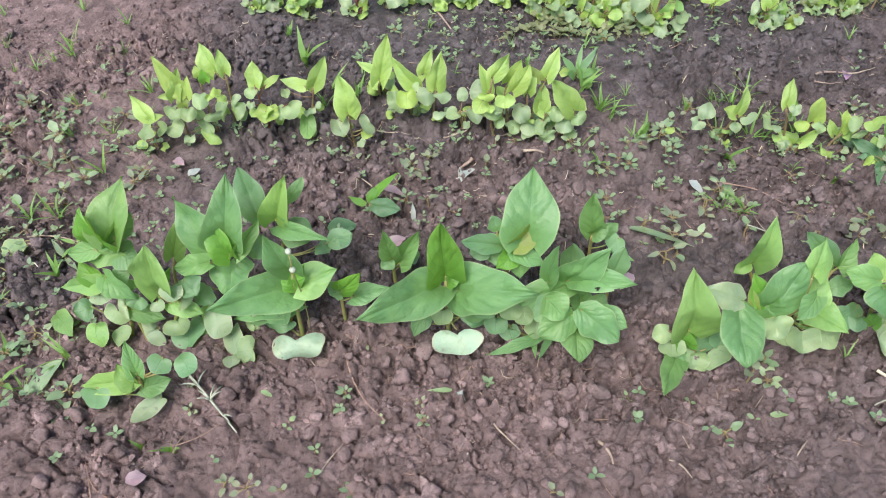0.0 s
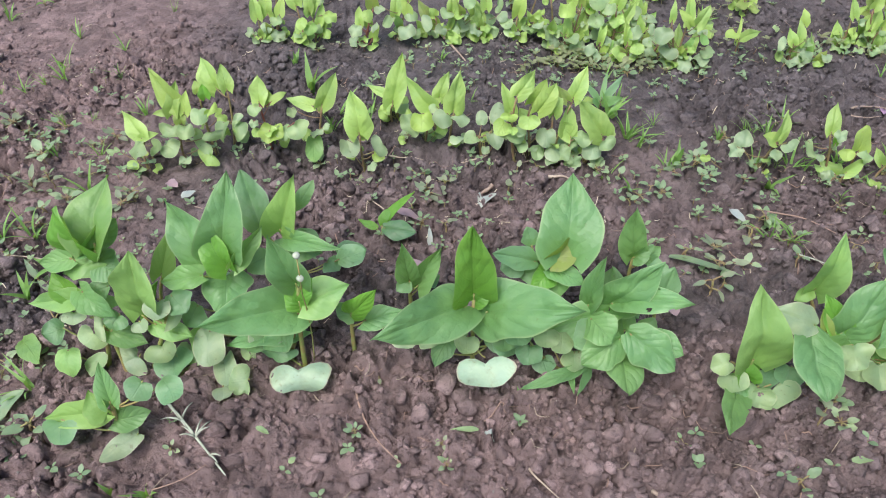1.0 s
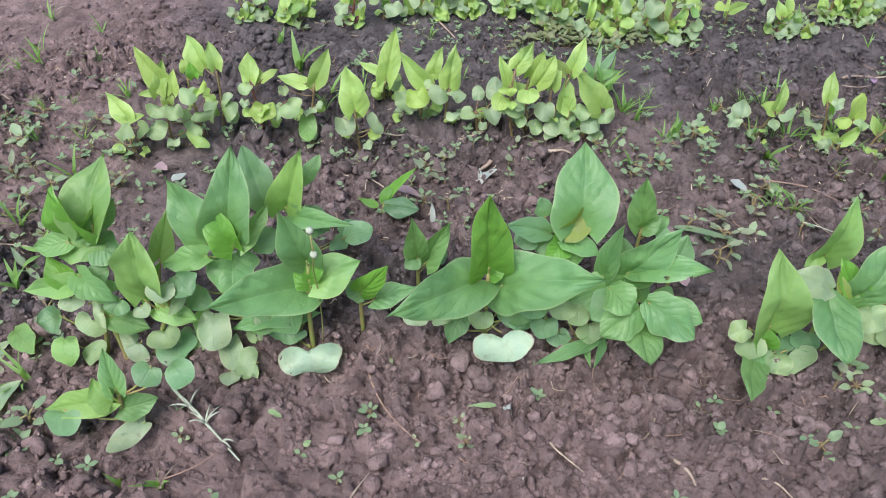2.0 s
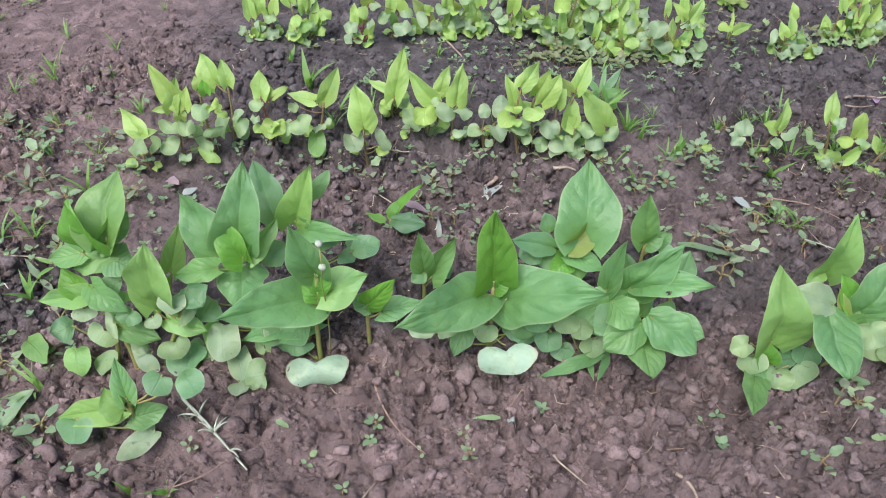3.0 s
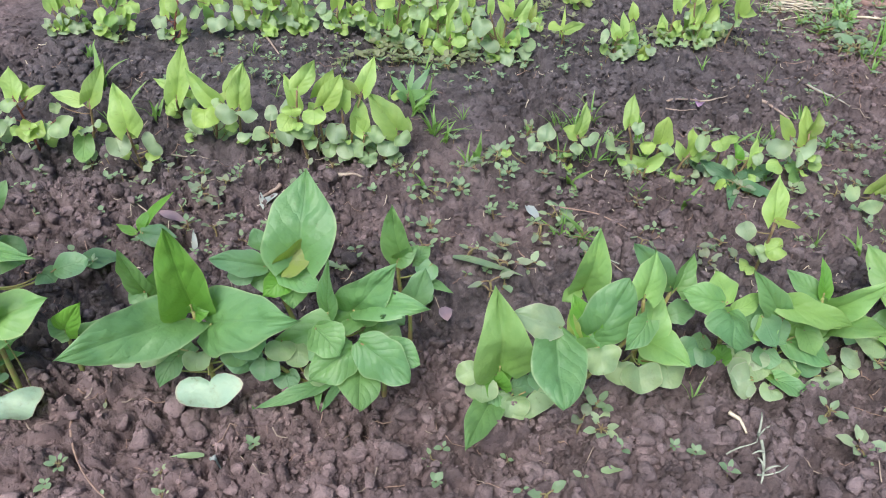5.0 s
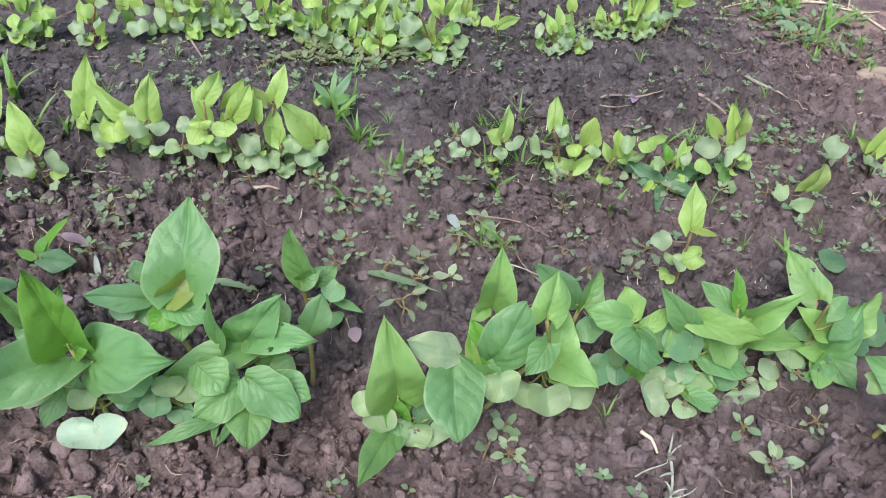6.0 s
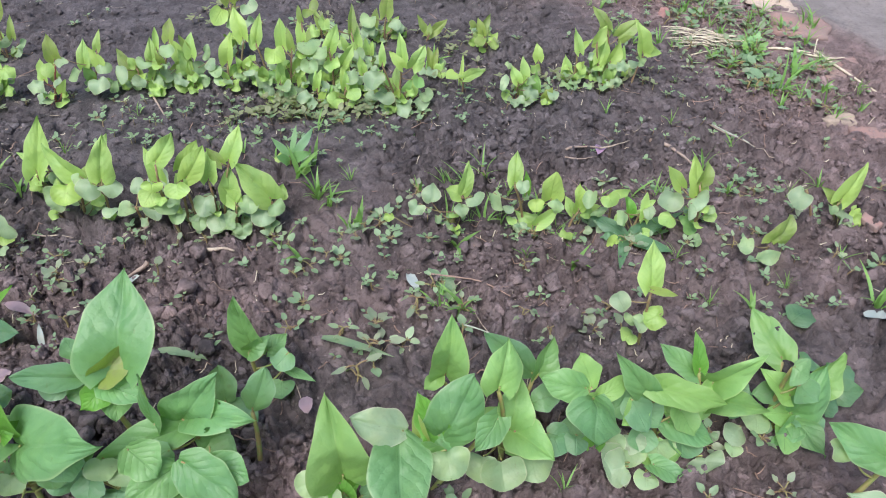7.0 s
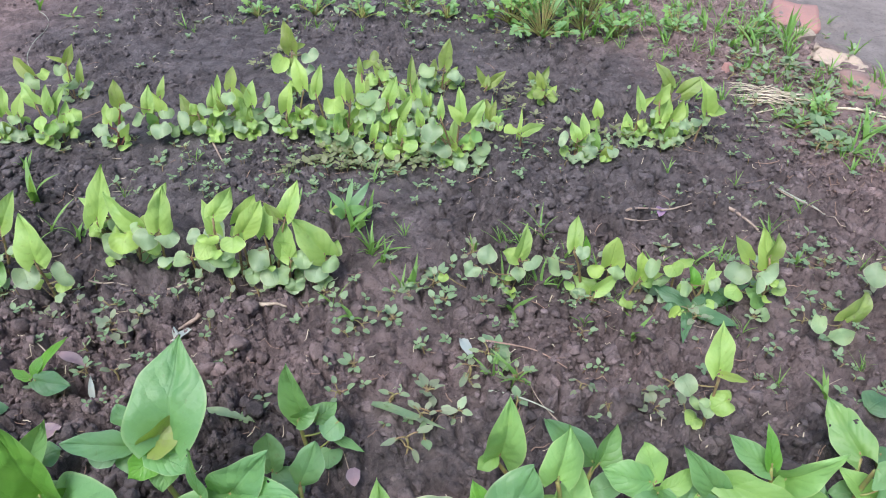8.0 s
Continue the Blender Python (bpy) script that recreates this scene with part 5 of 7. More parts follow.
leaf(s, "light", (2, 5, 67), (0, 19, 104), 15, 1)
leaf(s, "light", (2, -7, 65), (-15, 1, 86), 14, -10)
leaf(s, "light", (15, 7, 57), (35, 24, 82), 22, 22)
leaf(s, "light", (-25, -6, 72), (-24, 3, 100), 10, -11)
leaf(s, "light", (-8, 5, 21), (-4, 22, 56), 15, -10)
leaf(s, "light", (12, 2, 19), (22, 16, 45), 17, 13)
cotyledon(s, "pale", (-32, -10, 68), (-42, -28, 47), 31, 1)
cotyledon(s, "seedleaf", (-18, -7, 35), (-29, -21, 23), 30, -9)
cotyledon(s, "pale", (2, -8, 20), (0, -35, 5), 21, 1)
cotyledon(s, "seedleaf", (28, -6, 33), (37, -22, 23), 20, 2)
cotyledon(s, "seedleaf", (27, -4, 11), (25, -28, 5), 26, 4)
cotyledon(s, "fresh", (21, -12, 58), (20, -29, 46), 20, -7)
grow(s)
s = seedling(0.417, 1.210, "back", "dusty low seedling with small leaves")
leaf(s, "dusty", (0, 4, 16), (-14, 15, 42), 12, -17)
leaf(s, "dusty", (0, 1, 12), (33, 9, 35), 16, 21)
leaf(s, "dusty", (2, -7, 19), (4, 1, 34), 9, -5)
grow(s)
s = seedling(0.511, 1.250, "back", "dusty low seedling with reddish leaves")
leaf(s, "dusty", (-5, -8, 11), (15, 4, 36), 14, 30)
leaf(s, "dusty", (-6, -7, 7), (-14, 7, 17), 9, -7)
cotyledon(s, "seedleaf", (-10, -4, 8), (-14, -27, 5), 16, 11)
cotyledon(s, "seedleaf", (2, -23, 7), (-2, -46, 5), 20, -11)
grow(s)
s = seedling(0.447, 1.040, "back", "small seedling with a leaf held sideways")
leaf(s, "light", (-5, -4, 25), (1, 13, 60), 6, 0)
leaf(s, "light", (0, -5, 30), (34, 8, 35), 15, 12)
cotyledon(s, "seedleaf", (-12, -10, 46), (-24, -21, 38), 24, -4)
grow(s)
s = seedling(0.524, 1.020, "back", "young seedling with crowded pale leaves")
leaf(s, "light", (5, 5, 30), (5, 15, 63), 16, 5)
leaf(s, "light", (-3, 2, 31), (-12, 12, 53), 16, -5)
cotyledon(s, "pale", (9, -6, 29), (15, -23, 14), 20, 4)
cotyledon(s, "seedleaf", (-19, 2, 46), (-30, -15, 30), 14, -13)
cotyledon(s, "seedleaf", (-5, -8, 9), (-10, -30, 5), 23, 11)
cotyledon(s, "seedleaf", (7, -6, 14), (4, -24, 5), 17, -8)
cotyledon(s, "seedleaf", (8, -5, 46), (12, -14, 36), 20, -6)
grow(s)
s = seedling(0.575, 1.100, "back", "small seedling with an upright leaf")
leaf(s, "light", (-5, 4, 26), (-6, 15, 49), 17, -1)
cotyledon(s, "seedleaf", (-14, -7, 29), (-12, -20, 17), 22, -3)
cotyledon(s, "seedleaf", (-52, -1, 30), (-53, -12, 23), 13, 6)
grow(s)
s = seedling(0.605, 1.060, "back", "young seedling with a pointed shoot")
leaf(s, "light", (-5, -1, 10), (-6, 10, 45), 19, 6)
leaf(s, "light", (9, -6, 55), (2, 7, 87), 14, 1)
leaf(s, "light", (6, -4, 56), (31, 10, 67), 10, 1)
cotyledon(s, "seedleaf", (14, -1, 39), (12, -16, 25), 17, 6)
cotyledon(s, "seedleaf", (3, -15, 7), (-2, -36, 5), 22, -13)
cotyledon(s, "seedleaf", (-9, -16, 7), (-14, -34, 5), 18, 4)
grow(s)
s = seedling(0.659, 1.060, "back", "young seedling with several upright leaves")
leaf(s, "light", (-22, -5, 63), (-9, 1, 85), 17, 9)
leaf(s, "light", (-15, -6, 32), (1, 13, 62), 24, 24)
leaf(s, "light", (3, -2, 31), (22, 11, 56), 20, 33)
cotyledon(s, "seedleaf", (-14, 0, 31), (-16, -14, 23), 19, -7)
cotyledon(s, "pale", (17, -2, 35), (23, -16, 21), 23, 4)
cotyledon(s, "seedleaf", (-10, -19, 7), (-6, -35, 5), 22, 13)
cotyledon(s, "seedleaf", (-32, -20, 7), (-36, -38, 5), 14, 11)
grow(s)
s = seedling(0.696, 1.048, "back", "taller seedling on long bare stems")
leaf(s, "light", (9, 2, 51), (-2, 19, 96), 23, -2)
leaf(s, "light", (13, 2, 52), (38, 1, 51), 16, 12)
cotyledon(s, "seedleaf", (8, 3, 49), (5, -13, 38), 20, 2)
grow(s)
s = seedling(0.694, 1.120, "back", "dusty seedling with dull green leaves")
leaf(s, "dusty", (-17, 4, 57), (-40, 18, 88), 17, -19)
leaf(s, "dusty", (1, 4, 44), (31, 10, 67), 26, 28)
leaf(s, "dusty", (-21, 3, 44), (-27, 11, 63), 22, 3)
cotyledon(s, "dusty", (-31, -2, 43), (-34, -18, 32), 27, -6)
grow(s)
s = seedling(0.572, 0.695, "mid", "coarse dark weed with long narrow leaves")
lance(s, "dark", (-2, 2, 10), (-41, 32, 23), 18, 9)
lance(s, "dark", (0, 5, 15), (69, 26, 30), 16, -15)
lance(s, "dark", (0, -4, 16), (43, -18, 9), 18, -17)
lance(s, "dark", (-6, 2, 14), (-22, 19, 30), 12, -6)
lance(s, "dark", (-4, 1, 7), (-24, -44, 5), 12, 9)
lance(s, "dark", (-6, 4, 7), (-32, 5, 6), 11, 17)
lance(s, "dark", (3, 8, 13), (22, 21, 27), 10, 3)
grow(s)


# ---- weeds, grass, straw and litter ----
def place(x, y, size, turn, lift=0.0):
    lean = Euler((0.22 * math.sin(turn * 1.7), 0.22 * math.cos(turn * 2.3), radians(turn)))
    return Matrix.LocRotScale((x, y, soil_height(x, y) - 0.001 + lift), lean, (size, size, size))


def weed_leaf(root, name, shape, tint, stalk, base, heading, rise, length, width, rng, node):
    d = Vector((math.cos(heading) * math.cos(rise), math.sin(heading) * math.cos(rise), math.sin(rise)))
    bm = bmesh.new()
    uv = bm.loops.layers.uv.new("UVMap")
    up = Vector((0, 0, 1)) if abs(d.z) < 0.95 else Vector((math.cos(heading), math.sin(heading), 0)) * -1
    blade(bm, uv, shape, base, base + d * length, width, up, rng.uniform(0.05, 0.25), rng.uniform(-0.02, 0.12), 0.04, rng, 8 if shape != "lance" else 9, 4)
    tube(bm, bow(node, base + d * length * 0.08, Vector((0, 0, 0.001)), 4), [0.0006] * 4, 5, 1)
    return part(name, bm, [LEAF[tint], STALK[stalk]], root)


def weed_kind(kind, rng, tint):
    """One small broadleaf weed, about 30 mm across, standing on the origin."""
    root = new("weed")
    texts = ("small weed seedling with four oval leaves", "low weed rosette with oval grey-green leaves", "tiny weed seedling with two round leaves",
             "sprawling small weed with oval leaves", "wilted weed with curled stems and leaves", "weed seedling with long narrow leaves")
    tagged(root, label=texts[kind], category="weed", group="small weeds in the soil")
    high = (0.010, 0.005, 0.011, 0.008, 0.014, 0.008)[kind]
    top = Vector((rng.uniform(-0.002, 0.002), rng.uniform(-0.002, 0.002), high))
    bm = bmesh.new()
    tube(bm, bow(Vector((0, 0, -0.003)), top, Vector((0.002, 0, 0)), 5), [0.0009] * 5, 6)
    part("stem", bm, STALK["mid"], root)
    count = (4, 6, 2, 5, 4, 4)[kind]
    for k in range(count):
        heading = 2 * math.pi * k / count + rng.uniform(-0.35, 0.35)
        level = 1.0 if k % 2 == 0 or kind in (1, 2) else 0.55
        node = Vector((0, 0, -0.003)).lerp(top, level)
        out = (0.004, 0.005, 0.003, 0.008, 0.007, 0.001)[kind]
        base = node + Vector((math.cos(heading) * out, math.sin(heading) * out, rng.uniform(0, 0.003)))
        length = (0.010, 0.012, 0.009, 0.009, 0.010, 0.022)[kind] * rng.uniform(0.8, 1.25)
        width = length * ((0.62, 0.6, 0.8, 0.62, 0.5, 0.24)[kind])
        rise = rng.uniform(0.05, 0.6) if kind != 4 else rng.uniform(-0.9, 0.3)
        weed_leaf(root, "leaf", "lance" if kind == 5 else "oval", tint, "mid", base, heading, rise, length, width, rng, node)
    return root


WEEDS, TUFTS = {}, {}


def weed(x, y, size, turn, kind):
    key = (kind, turn % 6)
    tint = ("weed", "weed", "weed", "weed", "greyish", "grass")[kind] if turn % 6 < 3 else ("greyish", "pale", "greyish")[turn % 6 - 3]
    m = place(x, y, size / 30 * 1.15, turn)
    if key not in WEEDS:
        WEEDS[key] = weed_kind(kind, random.Random(40 + kind * 7 + turn % 6), tint)
        WEEDS[key].matrix_basis = m
        return WEEDS[key]
    ob = copy_thing(WEEDS[key], m)
    ob.matrix_basis = m
    return ob


def tuft_kind(kind, rng):
    """One tuft of grass about 50 mm high."""
    root = new("grass_tuft")
    texts = ("green grass tuft with arching blades", "small green grass tuft with spread blades", "fine thin grass tuft with short blades", "young grass shoot with broad upright blades")
    tagged(root, label=texts[kind], category="grass", group="grass tufts in the soil")
    for k in range((7, 5, 11, 4)[kind]):
        heading = rng.uniform(0, 6.3)
        lean = rng.uniform(0.5, 1.2) if kind < 2 else rng.uniform(0.7, 1.4)
        length = 0.05 * rng.uniform(0.6, 1.15) * (0.8 if kind == 2 else 1)
        width = (0.0034, 0.0036, 0.0016, 0.0062)[kind] * rng.uniform(0.8, 1.2)
        foot = Vector((rng.uniform(-0.003, 0.003), rng.uniform(-0.003, 0.003), -0.002))
        d = Vector((math.cos(heading) * math.cos(lean), math.sin(heading) * math.cos(lean), math.sin(lean)))
        bm = bmesh.new()
        uv = bm.loops.layers.uv.new("UVMap")
        up = Vector((-math.cos(heading), -math.sin(heading), 0.6))
        blade(bm, uv, "lance", foot, foot + d * length, width, up, 0.3, rng.uniform(0.03, 0.16), 0.02, rng, 10, 2)
        part("grass_blade", bm, LEAF["grass"], root)
    return root


def tuft(x, y, high, turn, kind):
    key = (kind, turn % 2)
    m = place(x, y, high / 50 * 1.1, turn)
    if key not in TUFTS:
        TUFTS[key] = tuft_kind(kind, random.Random(90 + kind * 5 + turn % 2))
        TUFTS[key].matrix_basis = m
        return TUFTS[key]
    ob = copy_thing(TUFTS[key], m)
    ob.matrix_basis = m
    return ob


STALK["withered"] = stalk_material("withered_stem", (0.38, 0.42, 0.34), (0.26, 0.28, 0.22))
LEAF["pinkish"] = leaf_material("pink_petal", (0.42, 0.27, 0.47), (0.45, 0.3, 0.5), (0.5, 0.36, 0.54), ribs=0.0)
LEAF["lacy"] = leaf_material("lacy_weed_leaf", (0.2, 0.37, 0.17), (0.3, 0.44, 0.24), (0.3, 0.42, 0.22), ribs=0.0)
LEAF["olive"] = leaf_material("weed_leaf_olive", (0.24, 0.28, 0.165), (0.3, 0.33, 0.22), (0.34, 0.28, 0.22), spots=0.3, dust=0.3, ribs=0.0)
LEAF["greyish"] = leaf_material("weed_leaf_greyish", (0.21, 0.27, 0.19), (0.27, 0.32, 0.25), (0.3, 0.27, 0.24), dust=0.35, ribs=0.0)
litter_rng = random.Random(17)


def straw(x0, y0, x1, y1, r, kind, text):
    """A bent dry stalk lying along the soil."""
    n = 9
    r *= 0.72 if kind in ("straw", "root") and y0 < 0.6 else 1
    a, b = Vector((x0, y0, 0)), Vector((x1, y1, 0))
    side = Vector((-(b - a).y, (b - a).x, 0)) * litter_rng.uniform(-0.12, 0.12)
    pts = bow(a, b, side, n)
    hs = relief(np.array([p.x for p in pts]), np.array([p.y for p in pts]))
    lift = np.convolve(np.pad(np.maximum.accumulate(hs * 0) + hs, 2, mode="edge"), np.ones(5) / 5, "valid")
    top = float(hs.max())
    mid = a.lerp(b, 0.5)
    mid.z = float(lift.mean())
    pts = [Vector((p.x - mid.x, p.y - mid.y, max(float(h), float(g), top - 0.004) + r / 1000 * 0.7 - mid.z + litter_rng.uniform(0, 0.0012))) for p, h, g in zip(pts, lift, hs)]
    for _ in range(2):
        for p, q, o in zip(pts, pts[1:], pts[2:]):
            q.z = 0.5 * q.z + 0.25 * (p.z + o.z)
    bm = bmesh.new()
    tube(bm, pts, [r / 1000 * (0.7 if kind == "withered" and r > 2 else 1) * (1.1 - 0.6 * k / (n - 1)) * litter_rng.uniform(0.85, 1.1) for k in range(n)], 6)
    ob = part({"root": "rootlet", "twig": "twig", "withered": "withered_stem"}.get(kind, "straw"), bm, STALK[kind], None)
    if kind == "withered" and r > 2:
        for _ in range(12 if x0 < 0 else 4):
            q = pts[litter_rng.randint(0, 6)]
            end = q + Vector((litter_rng.uniform(-0.018, 0.018), litter_rng.uniform(-0.01, 0.018), litter_rng.uniform(0, 0.008)))
            wisp = bmesh.new()
            tube(wisp, bow(q, end, Vector((0, 0, 0.003)), 5), [0.0011, 0.001, 0.0008, 0.0006, 0.0004], 5)
            part("side_stem", wisp, STALK[kind], ob)
    ob.location = mid
    return tagged(ob, label=text, category={"root": "root", "twig": "twig", "withered": "stem"}.get(kind, "straw"))


def fallen_leaf(x0, y0, x1, y1, width, tint, text):
    a, b = Vector((x0, y0, soil_height(x0, y0) + 0.005)), Vector((x1, y1, soil_height(x1, y1) + 0.009))
    bm = bmesh.new()
    uv = bm.loops.layers.uv.new("UVMap")
    mid = a.lerp(b, 0.5)
    long = (b - a).length > 2.5 * width
    blade(bm, uv, "lance" if long else "oval", a - mid, b - mid, width, Vector((0, -0.15, 1)), 0.15, 0.05, 0.07, litter_rng, 10, 6)
    for v in bm.verts:
        v.co.z = max(v.co.z, soil_height(v.co.x + mid.x, v.co.y + mid.y) - mid.z + 0.002)
    ob = part("petal" if tint == "pinkish" else "fallen_leaf", bm, LEAF[tint], None)
    ob.location = mid
    return tagged(ob, label=text, category="petal" if tint == "pinkish" else "leaf")


def bud_stalk(foot, crown, buds):
    """Two pale round buds on a thread-thin stalk that climbs beside a seedling's stem."""
    root = new("bud_stalk")
    root.location = (foot[0], foot[1], soil_height(foot[0], foot[1]))
    places = [Vector(p) - root.location for p in (crown, *buds)]
    bm = bmesh.new()
    tube(bm, bow(Vector((0.003, 0.004, -0.003)), places[0], Vector((0.002, 0.002, 0)), 6) + places[1:], [0.0006] * 8, 6)
    part("stem", bm, STALK["front"], root)
    for p in places[1:]:
        bm = bmesh.new()
        bmesh.ops.create_icosphere(bm, subdivisions=2, radius=0.003)
        for v in bm.verts:
            v.co *= 1 + 0.12 * noise.noise(v.co * 400)
            v.co.z *= 0.85
            v.co += p
        part("bud", bm, BUD, root, "pale round closed bud")
    return tagged(root, label="thin stalk with two pale round buds among leaves", category="bud")


BUD = stone_material("pale_bud", (0.42, 0.47, 0.38), (0.34, 0.38, 0.29), (0.5, 0.52, 0.45))
bud_stalk((-0.112, 0.458), (-0.104, 0.448, 0.112), ((-0.099, 0.432, 0.144), (-0.100, 0.437, 0.163)))


def slab(name, x, y, size, turn, tilt, sink, material, text, rough=0.006, seed=1):
    """A broken brick or stone with chipped edges, half sunk in the ground."""
    bm = bmesh.new()
    bmesh.ops.create_cube(bm, size=1.0)
    bmesh.ops.subdivide_edges(bm, edges=bm.edges[:], cuts=7, use_grid_fill=True)
    off = Vector((seed * 3.7, seed * 1.9, 0))
    for v in bm.verts:
        p = Vector((v.co.x * size[0], v.co.y * size[1], v.co.z * size[2]))
        out = max(abs(v.co.x), abs(v.co.y)) * 2
        ends = abs(v.co.x) > 0.49
        p += Vector((noise.noise(p * 30 + off), noise.noise(p * 30 + off + Vector((9, 0, 0))), 0.4 * noise.noise(p * 34 + off + Vector((0, 9, 0))))) * rough * (2.0 if ends else 1.0)
        n_edge = (abs(v.co.x) > 0.49) + (abs(v.co.y) > 0.49) + (abs(v.co.z) > 0.49)
        if n_edge > 1:
            p *= 1 - 0.035 * (n_edge - 1)
        v.co = p
    ob = part(name, bm, material, None)
    ob.matrix_basis = Matrix.Translation((x, y, soil_height(x, y) + size[2] / 2 - sink)) @ Euler((radians(tilt[0]), radians(tilt[1]), radians(turn))).to_matrix().to_4x4()
    return tagged(ob, label=text, category="brick" if "brick" in name else "stone")


BUFF = stone_material("buff_mortar", (0.34, 0.27, 0.215), (0.27, 0.21, 0.175), (0.2, 0.16, 0.14))
DUSTY_BRICK = stone_material("dusty_red_brick", (0.29, 0.175, 0.155), (0.23, 0.165, 0.15), (0.19, 0.155, 0.145))
slab("brick", 1.068, 1.532, (0.125, 0.088, 0.04), 68, (3, -3), 0.024, BRICK, "broken red brick beside the garden bed", seed=1)
slab("stone", 1.048, 1.318, (0.1, 0.04, 0.026), -42, (6, 4), 0.013, MORTAR, "pale broken piece of mortar beside bricks", 0.026, 2)
slab("brick", 1.045, 1.212, (0.095, 0.08, 0.04), -20, (3, 2), 0.035, DUSTY_BRICK, "sunken red brick beside the garden bed", seed=3)
slab("brick", 1.015, 1.075, (0.12, 0.09, 0.04), -14, (2, -3), 0.037, DUSTY_BRICK, "sunken dusty red brick beside the garden bed", seed=4)
slab("stone", 0.952, 0.922, (0.042, 0.02, 0.014), -12, (3, 2), 0.006, BUFF, "flat pale piece of mortar beside weeds", 0.012, 8)
slab("brick", 0.985, 0.882, (0.075, 0.04, 0.03), -16, (2, -2), 0.018, DUSTY_BRICK, "sunken dusty red brick beside the garden bed", seed=9)
slab("brick_fragment", 0.843, 1.297, (0.024, 0.019, 0.014), 30, (10, 15), 0.003, BRICK, "small broken red brick fragment on soil", 0.005, 5)
slab("brick_fragment", 0.848, 0.690, (0.02, 0.012, 0.007), -52, (8, 5), 0.002, DUSTY_BRICK, "pale pinkish brick chip on the soil", 0.004, 6)
slab("brick_fragment", 1.03, 1.42, (0.03, 0.022, 0.018), 10, (10, 5), 0.003, MORTAR, "pale pinkish brick chip beside bricks", 0.005, 7)


def leafy_clump(x, y, high, leaves, seed, text):
    """A bushy weed of lobed leaves on thin stalks."""
    rng = random.Random(seed)
    root = new("leafy_weed")
    root.location = (x, y, soil_height(x, y))
    tagged(root, label=text, category="weed")
    for k in range(leaves):
        heading, lean = rng.uniform(0, 6.28), rng.uniform(0.35, 1.35)
        reach = high * rng.uniform(0.25, 1.0)
        d = Vector((math.cos(heading) * math.cos(lean), math.sin(heading) * math.cos(lean), math.sin(lean)))
        tip = d * reach
        bm = bmesh.new()
        uv = bm.loops.layers.uv.new("UVMap")
        tube(bm, bow(Vector((0, 0, -0.002)), tip, Vector((0, 0, 0.1 * reach)), 6), [0.0011, 0.001, 0.001, 0.0009, 0.0008, 0.0007], 5, 1)
        flat = Vector((math.cos(heading), math.sin(heading), rng.uniform(-0.3, 0.9))).normalized()
        face = Vector((rng.uniform(-0.5, 0.5), rng.uniform(-0.9, 0.1), 1))
        for turn, back, size in ((0, 0.0, 1.0), (55, 0.1, 0.8), (-55, 0.1, 0.8), (75, 0.28, 0.6), (-75, 0.28, 0.6)):
            base = tip - d * reach * back * 0.5
            out = Matrix.Rotation(radians(turn), 3, face.normalized()) @ flat
            length = (0.008 + 0.072 * high) * size * rng.uniform(0.7, 1.3)
            blade(bm, uv, "oval", base, base + out * length, length * 0.6, face, 0.1, 0.05, 0.06, rng, 6, 4)
        part("leaf", bm, [LEAF["lacy" if k % 3 else "grass"], STALK["front"]], root)
    return root


leafy_clump(0.545, 1.425, 0.13, 44, 3, "bushy green weed with small lobed leaves")
leafy_clump(0.50, 1.50, 0.13, 36, 4, "bushy green weed with small lobed leaves")
leafy_clump(0.63, 1.47, 0.12, 34, 5, "bushy green weed with small lobed leaves")
leafy_clump(0.685, 1.44, 0.07, 30, 6, "low green weed with small lobed leaves")
leafy_clump(0.54, 1.54, 0.10, 40, 7, "bushy green weed with small lobed leaves")
leafy_clump(0.65, 1.57, 0.10, 40, 8, "bushy green weed with small lobed leaves")
leafy_clump(0.80, 1.45, 0.05, 22, 9, "low green weed with small lobed leaves")
leafy_clump(0.93, 1.43, 0.045, 22, 11, "low green weed with small lobed leaves")
leafy_clump(0.92, 1.12, 0.035, 18, 12, "low green weed with small lobed leaves")
leafy_clump(0.13, 1.56, 0.045, 18, 14, "low green weed with small lobed leaves")
leafy_clump(0.22, 1.53, 0.045, 18, 15, "low green weed with small lobed leaves")
leafy_clump(0.31, 1.57, 0.05, 18, 16, "low green weed with small lobed leaves")
leafy_clump(0.38, 1.52, 0.04, 16, 17, "low green weed with small lobed leaves")
leafy_clump(0.02, 1.57, 0.04, 16, 18, "low green weed with small lobed leaves")

straw(-0.226, 0.412, -0.163, 0.345, 2.05, "withered", "withered grey-green stem lying on the soil")
straw(0.069, 0.729, 0.050, 0.712, 2.6, "twig", "short dark dead root stub on the soil")
fallen_leaf(0.101, 0.596, 0.146, 0.580, 0.008, "weed", "long narrow pale weed leaf lying on the soil")
straw(-0.068, 0.431, -0.025, 0.358, 1.4, "root", "thin dead brown stem lying on the soil")
straw(-0.219, 0.335, -0.177, 0.358, 0.8, "root", "thin pinkish rootlet lying on the soil")
straw(-0.304, 0.349, -0.288, 0.360, 0.6, "root", "thin pinkish rootlet lying on the soil")
straw(-0.286, 0.289, -0.302, 0.324, 0.9, "root", "thin reddish rootlet lying on the soil")
straw(-0.270, 0.288, -0.297, 0.316, 0.9, "root", "thin reddish rootlet lying on the soil")
straw(-0.220, 0.328, -0.210, 0.351, 0.9, "straw", "pale dry straw lying on the soil")
straw(-0.081, 0.310, -0.065, 0.337, 1.3, "straw", "pale dry straw lying on the soil")
straw(-0.587, 0.878, -0.580, 0.846, 1.0, "straw", "pale dry straw lying on the soil")
